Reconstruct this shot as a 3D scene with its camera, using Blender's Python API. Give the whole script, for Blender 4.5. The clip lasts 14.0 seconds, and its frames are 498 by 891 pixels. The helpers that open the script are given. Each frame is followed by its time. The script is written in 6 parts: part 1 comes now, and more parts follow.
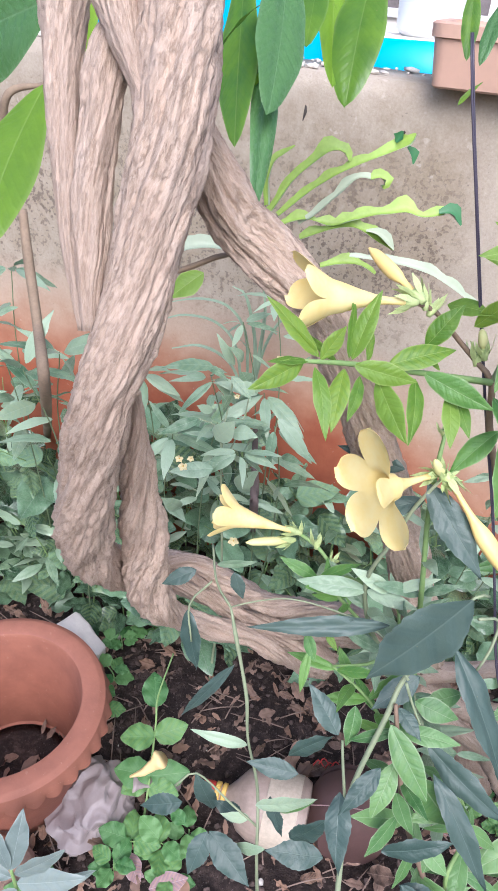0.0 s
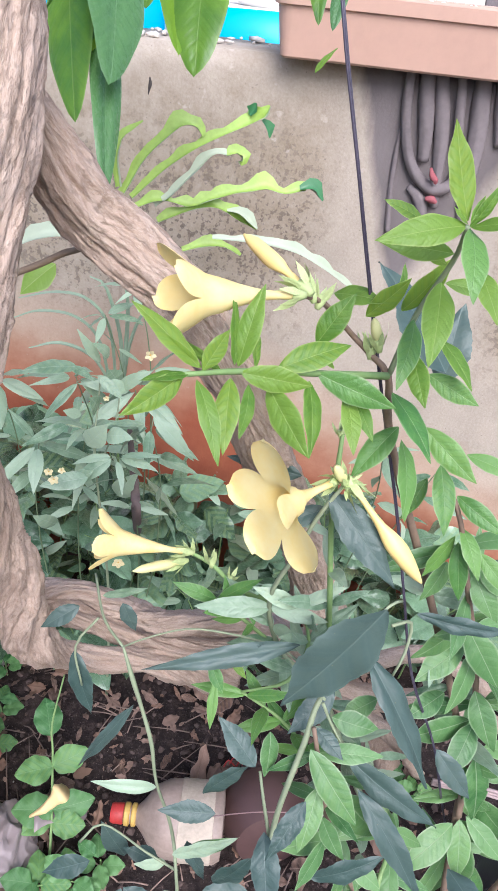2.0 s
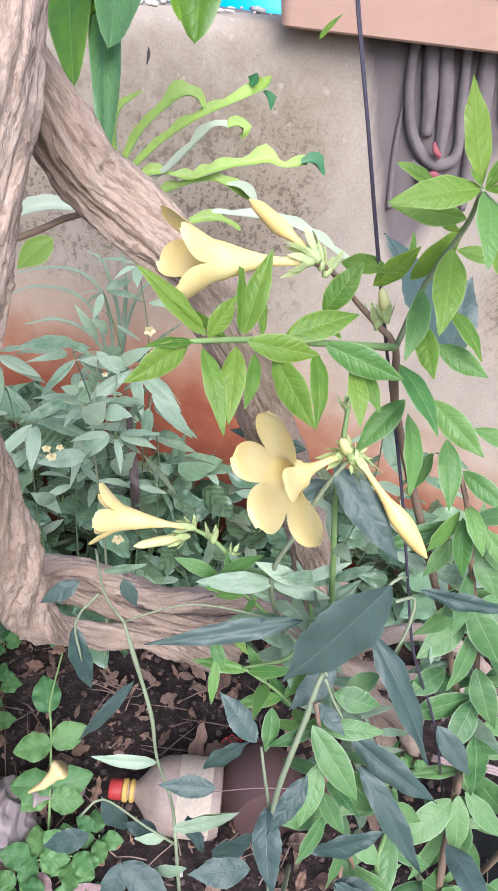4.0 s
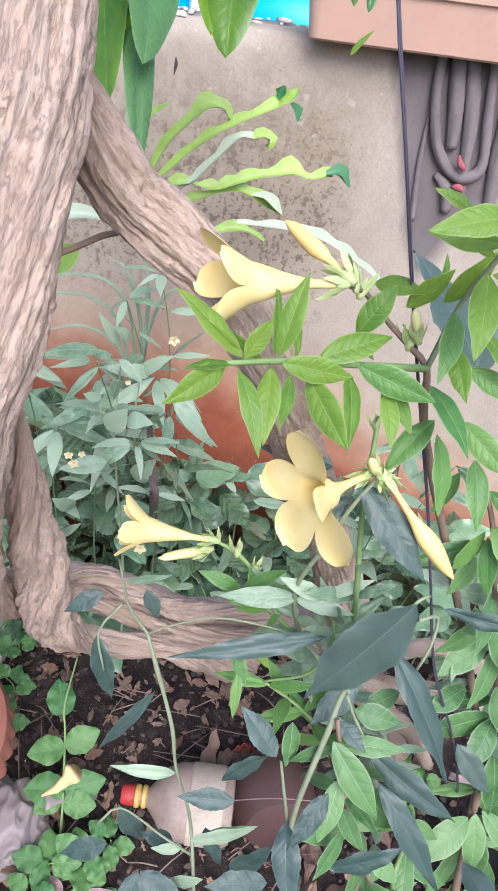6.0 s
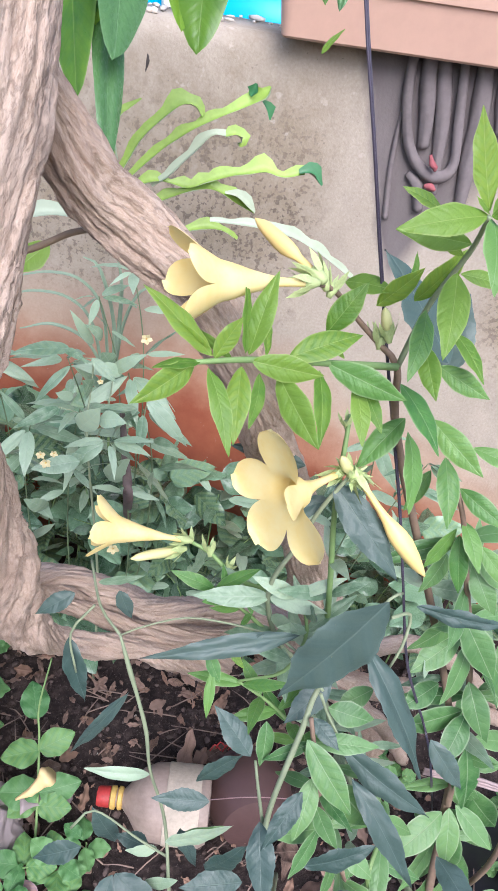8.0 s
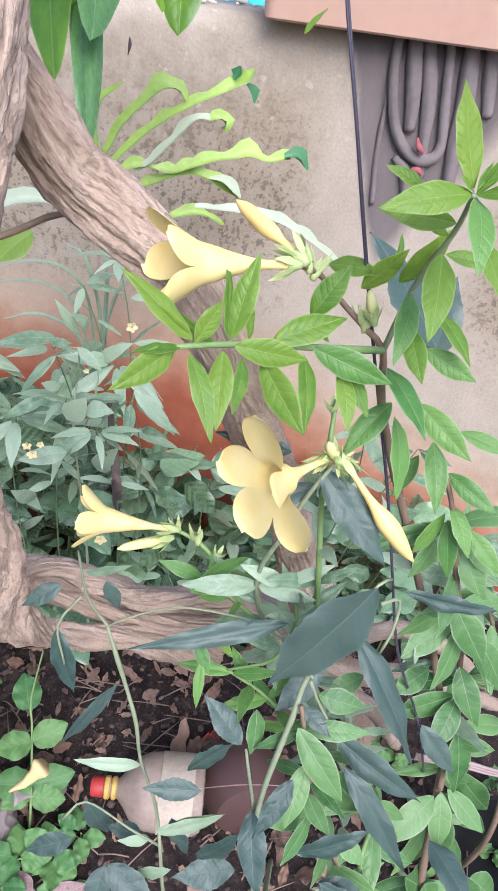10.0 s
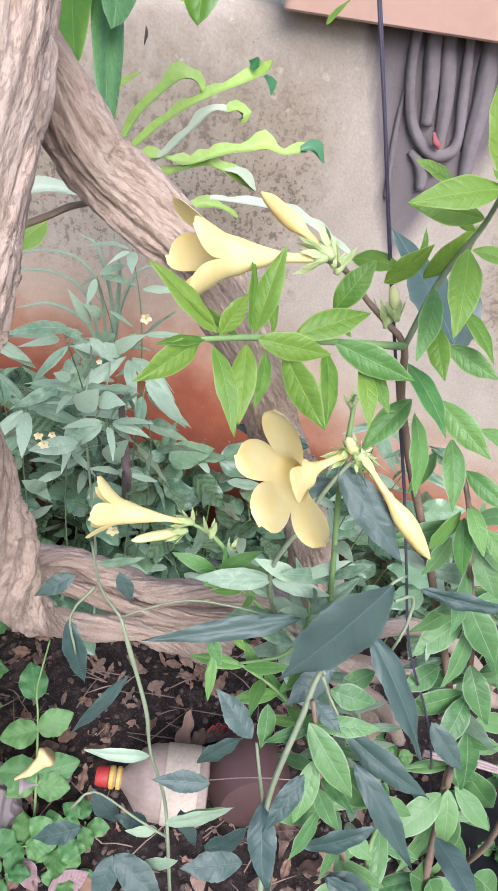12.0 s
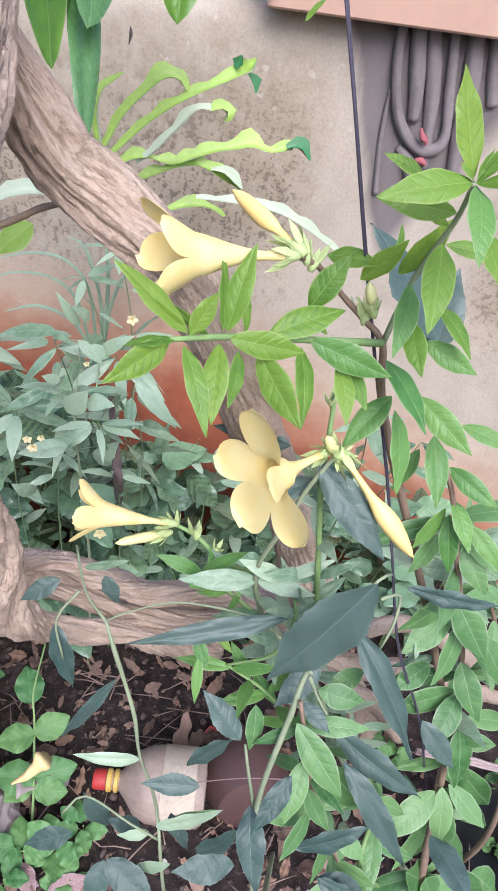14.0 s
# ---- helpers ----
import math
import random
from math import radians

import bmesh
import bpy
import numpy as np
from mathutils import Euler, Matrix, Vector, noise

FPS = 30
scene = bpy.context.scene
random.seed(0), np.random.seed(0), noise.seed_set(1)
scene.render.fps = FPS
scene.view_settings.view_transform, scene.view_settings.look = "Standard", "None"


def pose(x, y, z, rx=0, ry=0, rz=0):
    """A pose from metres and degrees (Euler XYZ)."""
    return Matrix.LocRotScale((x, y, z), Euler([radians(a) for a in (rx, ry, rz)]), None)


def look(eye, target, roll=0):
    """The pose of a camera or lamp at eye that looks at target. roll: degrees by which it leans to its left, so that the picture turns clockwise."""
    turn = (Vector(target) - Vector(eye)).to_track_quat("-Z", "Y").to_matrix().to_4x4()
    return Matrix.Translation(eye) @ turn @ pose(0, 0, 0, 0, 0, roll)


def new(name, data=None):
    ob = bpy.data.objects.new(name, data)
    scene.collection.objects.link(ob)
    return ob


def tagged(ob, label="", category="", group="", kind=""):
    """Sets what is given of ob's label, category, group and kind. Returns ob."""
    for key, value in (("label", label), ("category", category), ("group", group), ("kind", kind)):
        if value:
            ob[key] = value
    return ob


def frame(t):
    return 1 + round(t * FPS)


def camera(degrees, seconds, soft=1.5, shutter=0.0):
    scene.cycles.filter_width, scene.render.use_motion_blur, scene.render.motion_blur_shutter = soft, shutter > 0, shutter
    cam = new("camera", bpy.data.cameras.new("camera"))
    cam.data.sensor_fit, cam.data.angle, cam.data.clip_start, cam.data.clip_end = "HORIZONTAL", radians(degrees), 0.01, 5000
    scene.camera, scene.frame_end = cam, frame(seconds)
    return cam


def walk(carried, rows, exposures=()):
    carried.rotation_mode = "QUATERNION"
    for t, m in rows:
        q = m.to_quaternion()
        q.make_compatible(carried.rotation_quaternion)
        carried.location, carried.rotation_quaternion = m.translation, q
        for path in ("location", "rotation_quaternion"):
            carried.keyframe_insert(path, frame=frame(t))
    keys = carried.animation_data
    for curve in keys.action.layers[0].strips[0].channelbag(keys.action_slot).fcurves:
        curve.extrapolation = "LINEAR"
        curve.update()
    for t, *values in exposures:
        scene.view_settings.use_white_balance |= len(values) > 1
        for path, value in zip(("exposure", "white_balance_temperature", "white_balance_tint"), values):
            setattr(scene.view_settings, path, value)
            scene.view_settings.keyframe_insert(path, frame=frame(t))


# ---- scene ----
cam = camera(38.6, 14.0, soft=1.5)
ROWS = [
    (0, -0.0000, 0.0000, 1.1300, 56.90, -4.19, 2.73),
    (0.5, 0.0180, 0.0082, 1.1228, 56.20, -2.53, 7.48),
    (1, 0.0036, 0.0381, 1.1275, 56.52, -2.60, 1.17),
    (1.5, -0.0172, 0.0565, 1.1182, 55.28, -5.50, -4.85),
    (2, -0.0015, 0.0583, 1.1167, 56.28, -5.11, -8.64),
    (2.5, 0.0017, 0.0603, 1.1096, 54.92, -5.87, -10.29),
    (3, -0.0109, 0.0575, 1.1104, 55.15, -6.22, -9.12),
    (3.2, -0.0118, 0.0601, 1.1100, 55.29, -5.98, -8.70),
    (5.3, 0.0105, 0.0622, 1.1070, 53.92, -4.82, -9.12),
    (5.5, 0.0058, 0.0611, 1.1113, 54.79, -4.70, -8.80),
    (6, -0.0141, 0.0653, 1.1146, 55.01, -5.82, -7.26),
    (6.5, -0.0173, 0.0699, 1.1192, 55.74, -5.71, -8.53),
    (7, -0.0130, 0.0682, 1.1184, 55.48, -6.23, -8.93),
    (7.5, -0.0140, 0.0662, 1.1161, 55.18, -6.04, -7.89),
    (8, -0.0112, 0.0665, 1.1142, 55.07, -6.65, -9.02),
    (8.2, -0.0117, 0.0671, 1.1137, 54.91, -7.00, -9.54),
    (10.5, -0.0059, 0.0711, 1.1102, 54.15, -6.37, -10.01),
    (11, -0.0139, 0.0735, 1.1101, 53.99, -7.56, -9.83),
    (11.5, -0.0149, 0.0745, 1.1088, 53.75, -7.11, -9.34),
    (12, -0.0135, 0.0721, 1.1088, 53.68, -6.97, -9.11),
    (12.5, -0.0134, 0.0724, 1.1090, 53.66, -7.04, -9.50),
    (13, -0.0052, 0.0715, 1.1075, 53.44, -6.38, -9.79),
    (13.5, -0.0025, 0.0704, 1.1084, 53.63, -5.78, -9.07),
    (14, -0.0021, 0.0730, 1.1086, 53.69, -6.20, -9.73),
]
walk(cam, [(t, pose(x, y, z, rx, ry, rz)) for t, x, y, z, rx, ry, rz in ROWS])

# ---- light: bright open shade, a broad hazy sun from behind the path ----
world = bpy.data.worlds.new("sky")
scene.world = world
world.use_nodes = True
wn = world.node_tree.nodes
sky = wn.new("ShaderNodeTexSky")
sky.sky_type, sky.sun_disc = "NISHITA", False
sky.sun_elevation, sky.sun_rotation = radians(44), radians(175)
sky.air_density, sky.dust_density, sky.ozone_density = 1.0, 3.0, 1.0
wn["Background"].inputs["Strength"].default_value = 0.112
world.node_tree.links.new(sky.outputs[0], wn["Background"].inputs["Color"])
sun = new("sun", bpy.data.lights.new("sun", "SUN"))
sun.data.energy, sun.data.angle, sun.data.color = 1.98, radians(38), (1.0, 0.95, 0.88)
sun.matrix_world = look((0.25, -2.8, 2.7), (0, 0, 0))
scene.view_settings.exposure = 0.89
scene.view_settings.use_white_balance = True
scene.view_settings.white_balance_temperature, scene.view_settings.white_balance_tint = 5700, 16

# ---- materials ----
def material(name):
    m = bpy.data.materials.new(name)
    m.use_nodes = True
    return m, m.node_tree.nodes, m.node_tree.links, m.node_tree.nodes["Principled BSDF"]


def noise_tex(n, l, vec, scale, detail=5, rough=0.6):
    t = n.new("ShaderNodeTexNoise")
    t.inputs["Scale"].default_value, t.inputs["Detail"].default_value, t.inputs["Roughness"].default_value = scale, detail, rough
    l.new(vec, t.inputs["Vector"])
    return t.outputs["Fac"]


def ramp(n, l, fac, *stops):
    r = n.new("ShaderNodeValToRGB")
    e = r.color_ramp.elements
    while len(e) < len(stops):
        e.new(0.5)
    for el, (p, c) in zip(e, stops):
        el.position, el.color = p, (*c, 1)
    l.new(fac, r.inputs["Fac"])
    return r.outputs["Color"]


def mix(n, l, fac, a, b, how="MIX"):
    m = n.new("ShaderNodeMix")
    m.data_type, m.blend_type = "RGBA", how
    for sock, v in ((m.inputs[0], fac), (m.inputs[6], a), (m.inputs[7], b)):
        if isinstance(v, (int, float)):
            sock.default_value = v
        elif isinstance(v, tuple):
            sock.default_value = (*v, 1)
        else:
            l.new(v, sock)
    return m.outputs[2]


def calc(n, l, how, a, b=0.0, clamp=False):
    m = n.new("ShaderNodeMath")
    m.operation, m.use_clamp = how, clamp
    for sock, v in zip(m.inputs, (a, b)):
        if isinstance(v, (int, float)):
            sock.default_value = v
        else:
            l.new(v, sock)
    return m.outputs[0]


def coords(n, l, kind="Object", scale=(1, 1, 1)):
    tc, mp = n.new("ShaderNodeTexCoord"), n.new("ShaderNodeMapping")
    mp.inputs["Scale"].default_value = scale
    l.new(tc.outputs[kind], mp.inputs["Vector"])
    return mp.outputs[0]


def bump(n, l, b, height, strength=0.4, distance=0.002):
    bp = n.new("ShaderNodeBump")
    bp.inputs["Strength"].default_value, bp.inputs["Distance"].default_value = strength, distance
    l.new(height, bp.inputs["Height"])
    l.new(bp.outputs[0], b.inputs["Normal"])


def plain(name, colour, rough=0.6, vary=0.15, scale=40.0, metal=0.0, relief=0.2):
    """A plain surface with two scales of mottling and fine relief."""
    m, n, l, b = material(name)
    v = coords(n, l)
    big, fine = noise_tex(n, l, v, scale * 0.2), noise_tex(n, l, v, scale * 3)
    lo, hi = tuple(c * (1 - vary) for c in colour), tuple(min(1, c * (1 + vary)) for c in colour)
    c1 = ramp(n, l, big, (0.3, lo), (0.7, hi))
    l.new(mix(n, l, 0.3, c1, ramp(n, l, fine, (0.3, lo), (0.7, hi))), b.inputs["Base Color"])
    b.inputs["Roughness"].default_value, b.inputs["Metallic"].default_value = rough, metal
    bump(n, l, b, fine, relief, 0.0015)
    return m


def leaf_material(name, base, light, vein, rough=0.45, glow=0.35, veins=9.0, vein_amount=0.45, margin=0.5, quilt=0.35):
    """Leaf: x runs along the unit leaf, y across. Midrib, pinnate veins with paler flesh between, a pale margin, mottling, specks of
    damage, and light through the blade; each leaf has its own tone."""
    m, n, l, b = material(name)
    tc, sep, uv = n.new("ShaderNodeTexCoord"), n.new("ShaderNodeSeparateXYZ"), n.new("ShaderNodeSeparateXYZ")
    l.new(tc.outputs["Object"], sep.inputs[0])
    l.new(tc.outputs["UV"], uv.inputs[0])
    info = n.new("ShaderNodeObjectInfo")
    own = info.outputs["Random"]
    spread = n.new("ShaderNodeVectorMath")
    spread.operation = "ADD"
    far = n.new("ShaderNodeCombineXYZ")
    l.new(calc(n, l, "MULTIPLY", own, 37.0), far.inputs[2])
    l.new(tc.outputs["Object"], spread.inputs[0])
    l.new(far.outputs[0], spread.inputs[1])
    v = spread.outputs[0]
    mottled, fine, spots = noise_tex(n, l, v, 4.0, 4), noise_tex(n, l, v, 26.0, 5, 0.7), noise_tex(n, l, v, 34.0, 3)
    side = calc(n, l, "ABSOLUTE", sep.outputs["Y"])
    wob = calc(n, l, "MULTIPLY", calc(n, l, "SUBTRACT", mottled, 0.5), 0.10)
    run = calc(n, l, "ADD", calc(n, l, "SUBTRACT", sep.outputs["X"], calc(n, l, "MULTIPLY", side, 1.1)), wob)
    stripe = calc(n, l, "SINE", calc(n, l, "MULTIPLY", run, veins * 6.283))
    rib = calc(n, l, "MULTIPLY", calc(n, l, "SUBTRACT", 1.0, calc(n, l, "MULTIPLY", side, 150.0), True), 1.7)
    lines = calc(n, l, "MULTIPLY", calc(n, l, "SUBTRACT", stripe, 0.86, True), 1.5)
    flesh = calc(n, l, "MULTIPLY", calc(n, l, "MULTIPLY", calc(n, l, "SUBTRACT", 0.55, stripe, True), calc(n, l, "GREATER_THAN", calc(n, l, "FRACT", calc(n, l, "MULTIPLY", own, 7.31)), 0.55)), quilt)
    c = mix(n, l, own, base, light)
    c = mix(n, l, calc(n, l, "MULTIPLY", calc(n, l, "SUBTRACT", mottled, 0.38, True), 1.7, True), c, light)
    c = mix(n, l, calc(n, l, "MULTIPLY", calc(n, l, "SUBTRACT", fine, 0.5, True), 0.7, True), c, base)
    c = mix(n, l, flesh, c, tuple(min(1, k) for k in (light[0] * 1.35, light[1] * 1.1, light[2] * 0.8)))
    c = mix(n, l, calc(n, l, "MULTIPLY", calc(n, l, "GREATER_THAN", spots, 0.73), 0.35), c, (0.30, 0.26, 0.11))
    edge = calc(n, l, "MULTIPLY", calc(n, l, "SUBTRACT", calc(n, l, "ABSOLUTE", uv.outputs["Y"]), 0.86, True), 7.0, True)
    c = mix(n, l, calc(n, l, "MULTIPLY", edge, margin), c, vein)
    c = mix(n, l, calc(n, l, "MULTIPLY", calc(n, l, "MAXIMUM", rib, lines), vein_amount, True), c, vein)
    l.new(c, b.inputs["Base Color"])
    l.new(calc(n, l, "ADD", rough - 0.08, calc(n, l, "MULTIPLY", fine, 0.18)), b.inputs["Roughness"])
    height = calc(n, l, "SUBTRACT", calc(n, l, "ADD", mottled, calc(n, l, "MULTIPLY", fine, 0.25)), calc(n, l, "MULTIPLY", calc(n, l, "MAXIMUM", rib, stripe), 0.14))
    bump(n, l, b, height, 0.3, 0.004)
    tr, ms = n.new("ShaderNodeBsdfTranslucent"), n.new("ShaderNodeMixShader")
    l.new(mix(n, l, 0.5, c, light), tr.inputs["Color"])
    ms.inputs[0].default_value = glow
    l.new(b.outputs[0], ms.inputs[1])
    l.new(tr.outputs[0], ms.inputs[2])
    l.new(ms.outputs[0], n["Material Output"].inputs["Surface"])
    return m


def bark_material():
    """Stringy bark: thin fibres in flaking bundles, brown seams between them, pinkish wood and pale dust on the ridges."""
    m, n, l, b = material("bark")
    warp = noise_tex(n, l, coords(n, l, "UV", (4, 22, 1)), 1.2, 4)
    shift = n.new("ShaderNodeVectorMath")
    shift.operation = "MULTIPLY"
    shift.inputs[1].default_value = (1.6, 0.8, 0)
    l.new(warp, shift.inputs[0])

    def along(scale, detail, rough):
        add = n.new("ShaderNodeVectorMath")
        l.new(coords(n, l, "UV", scale), add.inputs[0])
        l.new(shift.outputs[0], add.inputs[1])
        return noise_tex(n, l, add.outputs[0], 1.0, detail, rough)

    strips, strands, fibres = along((14, 40, 1), 6, 0.62), along((44, 120, 1), 6, 0.68), along((130, 260, 1), 5, 0.75)
    grit = noise_tex(n, l, coords(n, l), 420, 4, 0.7)
    blotch = noise_tex(n, l, coords(n, l), 28, 5, 0.62)
    seam = calc(n, l, "SUBTRACT", 1.0, calc(n, l, "MULTIPLY", calc(n, l, "ABSOLUTE", calc(n, l, "SUBTRACT", strands, 0.44)), 22.0), True)
    c = ramp(n, l, strips, (0.30, (0.455, 0.34, 0.255)), (0.5, (0.535, 0.41, 0.32)), (0.70, (0.59, 0.47, 0.38)))
    c = mix(n, l, calc(n, l, "MULTIPLY", calc(n, l, "SUBTRACT", blotch, 0.42, True), 1.9, True), c, (0.575, 0.425, 0.335))
    c = mix(n, l, calc(n, l, "MULTIPLY", calc(n, l, "SUBTRACT", fibres, 0.50, True), 4.0, True), c, (0.68, 0.57, 0.475))
    c = mix(n, l, calc(n, l, "MULTIPLY", calc(n, l, "SUBTRACT", 0.45, fibres, True), 4.0, True), c, (0.33, 0.23, 0.17))
    c = mix(n, l, calc(n, l, "MULTIPLY", calc(n, l, "MULTIPLY", seam, calc(n, l, "MULTIPLY", calc(n, l, "SUBTRACT", 0.62, blotch, True), 3.0, True)), 0.5), c, (0.25, 0.165, 0.13))
    c = mix(n, l, calc(n, l, "MULTIPLY", calc(n, l, "SUBTRACT", grit, 0.58, True), 2.0, True), c, (0.68, 0.58, 0.50))
    l.new(c, b.inputs["Base Color"])
    b.inputs["Roughness"].default_value = 0.95
    b.inputs["Specular IOR Level"].default_value = 0.15
    h = calc(n, l, "ADD", calc(n, l, "MULTIPLY", strips, 0.6), calc(n, l, "ADD", calc(n, l, "MULTIPLY", strands, 0.5), calc(n, l, "MULTIPLY", fibres, 0.45)))
    h = calc(n, l, "SUBTRACT", h, calc(n, l, "MULTIPLY", seam, 0.30))
    bump(n, l, b, h, 0.7, 0.0030)
    return m


def wall_material():
    """Old cement render: pale, rubbed, with an olive belt of algae full of dark specks, a grey patch of painted shade
    and red-oxide paint at its foot.
    """
    m, n, l, b = material("wall_render")
    v = coords(n, l)
    sep = n.new("ShaderNodeSeparateXYZ")
    l.new(v, sep.inputs[0])
    z, x = sep.outputs["Z"], sep.outputs["X"]
    large, mid, grain = noise_tex(n, l, v, 3.0, 5), noise_tex(n, l, v, 12, 6), noise_tex(n, l, v, 240, 3)
    blot, speck, pin = noise_tex(n, l, v, 26, 5, 0.62), noise_tex(n, l, v, 105, 3, 0.6), noise_tex(n, l, v, 210, 2, 0.5)
    smear = noise_tex(n, l, coords(n, l, "Object", (9, 1, 3)), 1.0, 5)

    def sub_(p, q):
        return calc(n, l, "SUBTRACT", p, q)

    def times(p, q, clamp=False):
        return calc(n, l, "MULTIPLY", p, q, clamp)

    c = ramp(n, l, mid, (0.3, (0.345, 0.29, 0.225)), (0.55, (0.415, 0.355, 0.28)), (0.75, (0.475, 0.41, 0.325)))
    c = mix(n, l, times(sub_(smear, 0.45), 1.4, True), c, (0.49, 0.415, 0.335))
    # olive belt of algae, ragged, ending short of the grey shade patch
    zz = calc(n, l, "ADD", z, times(sub_(mid, 0.5), 0.30))
    belt = sub_(1.0, times(calc(n, l, "ABSOLUTE", sub_(zz, 0.80)), 4.2))
    belt = times(belt, 1.6, True)
    edge = times(sub_(calc(n, l, "ADD", 0.345, times(sub_(large, 0.5), 0.12)), x), 16.0, True)
    spot = times(times(sub_(x, 0.60), 14.0, True), times(sub_(1.0, times(calc(n, l, "ABSOLUTE", sub_(z, 0.72)), 5.0)), 1.6, True))
    patch = calc(n, l, "MAXIMUM", times(belt, edge), spot)
    tint = times(times(sub_(calc(n, l, "ADD", blot, calc(n, l, "ADD", large, times(spot, 0.14))), 0.82), 3.2, True), patch)
    c = mix(n, l, times(tint, 0.85), c, (0.235, 0.185, 0.115))
    c = mix(n, l, times(patch, 0.30), c, (0.36, 0.28, 0.19))
    lower = times(sub_(1.0, z), 4.5, True)
    hard = times(sub_(calc(n, l, "ADD", speck, times(sub_(blot, 0.5), 0.55)), 0.53), 16.0, True)
    c = mix(n, l, times(times(hard, patch), times(lower, 0.88)), c, (0.115, 0.085, 0.062))
    c = mix(n, l, times(times(sub_(pin, 0.70), 20.0, True), 0.55), c, (0.13, 0.10, 0.085))
    # pale flakes where the skin of the render has lifted
    flake = times(times(sub_(noise_tex(n, l, v, 44, 3, 0.5), 0.64), 22.0, True), times(sub_(z, 0.80), 12.0, True))
    c = mix(n, l, times(flake, 0.5), c, (0.54, 0.47, 0.40))
    c = mix(n, l, 0.12, c, ramp(n, l, grain, (0.3, (0.3, 0.25, 0.2)), (0.7, (0.8, 0.72, 0.65))))
    # red-oxide paint on the wall's foot, thinned to a peach wash upwards
    down = sub_(sub_(0.635, times(times(sub_(x, 0.15), 1.0, True), 0.42)), calc(n, l, "ADD", z, times(sub_(mid, 0.5), 0.12)))
    wash, paint = times(down, 5.0, True), times(sub_(down, 0.11), 6.5, True)
    c = mix(n, l, times(wash, 0.80), c, ramp(n, l, mid, (0.3, (0.46, 0.235, 0.13)), (0.7, (0.56, 0.33, 0.20))))
    c = mix(n, l, times(paint, 0.94), c, ramp(n, l, mid, (0.3, (0.27, 0.062, 0.028)), (0.7, (0.40, 0.115, 0.05))))
    chips = times(times(sub_(noise_tex(n, l, v, 60, 4, 0.6), 0.66), 20.0, True), wash)
    c = mix(n, l, times(chips, 0.6), c, (0.55, 0.42, 0.36))
    # shade below the planter, painted into the wall colour as a grey patch
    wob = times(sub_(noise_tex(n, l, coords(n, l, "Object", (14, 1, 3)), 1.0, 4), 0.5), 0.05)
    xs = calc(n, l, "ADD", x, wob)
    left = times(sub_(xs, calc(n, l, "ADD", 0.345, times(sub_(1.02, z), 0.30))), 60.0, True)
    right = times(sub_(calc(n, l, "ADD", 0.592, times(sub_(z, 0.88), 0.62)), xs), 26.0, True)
    planter_shade = times(times(left, right), times(sub_(z, 0.63), 12.0, True))
    c = mix(n, l, times(planter_shade, 0.90), c, ramp(n, l, smear, (0.3, (0.085, 0.072, 0.078)), (0.7, (0.175, 0.15, 0.15))))
    l.new(c, b.inputs["Base Color"])
    b.inputs["Roughness"].default_value = 0.9
    bump(n, l, b, calc(n, l, "ADD", mid, calc(n, l, "ADD", times(grain, 0.3), times(blot, 0.4))), 0.6, 0.004)
    return m


def terracotta_material(name, base, bloom, bloom_from, bloom_to, amount):
    """Fired clay with lime bloom towards the rim."""
    m, n, l, b = material(name)
    v = coords(n, l)
    sep = n.new("ShaderNodeSeparateXYZ")
    l.new(v, sep.inputs[0])
    big, mid, fine = noise_tex(n, l, v, 7, 4), noise_tex(n, l, v, 30, 5), noise_tex(n, l, v, 160, 4)
    lo = tuple(c * 0.75 for c in base)
    c = ramp(n, l, mid, (0.3, lo), (0.7, base))
    rise = calc(n, l, "MULTIPLY", calc(n, l, "SUBTRACT", calc(n, l, "ADD", sep.outputs["Z"], calc(n, l, "MULTIPLY", calc(n, l, "SUBTRACT", big, 0.5), 0.12)), bloom_from), 1.0 / (bloom_to - bloom_from), True)
    c = mix(n, l, calc(n, l, "MULTIPLY", rise, amount), c, bloom)
    c = mix(n, l, calc(n, l, "MULTIPLY", calc(n, l, "GREATER_THAN", fine, 0.66), 0.3), c, bloom)
    l.new(c, b.inputs["Base Color"])
    b.inputs["Roughness"].default_value = 0.75
    bump(n, l, b, calc(n, l, "ADD", mid, fine), 0.3, 0.002)
    return m


def soil_material():
    m, n, l, b = material("soil")
    v = coords(n, l)
    big, mid, fine = noise_tex(n, l, v, 5, 4), noise_tex(n, l, v, 45, 6, 0.7), noise_tex(n, l, v, 240, 4, 0.7)
    c = ramp(n, l, mid, (0.3, (0.010, 0.007, 0.006)), (0.5, (0.038, 0.025, 0.022)), (0.72, (0.15, 0.10, 0.088)))
    c = mix(n, l, calc(n, l, "MULTIPLY", big, 0.4), c, (0.05, 0.034, 0.03))
    c = mix(n, l, calc(n, l, "MULTIPLY", calc(n, l, "GREATER_THAN", fine, 0.64), 0.6), c, (0.26, 0.2, 0.18))
    l.new(c, b.inputs["Base Color"])
    b.inputs["Roughness"].default_value = 0.95
    bump(n, l, b, calc(n, l, "ADD", mid, fine), 0.9, 0.008)
    return m


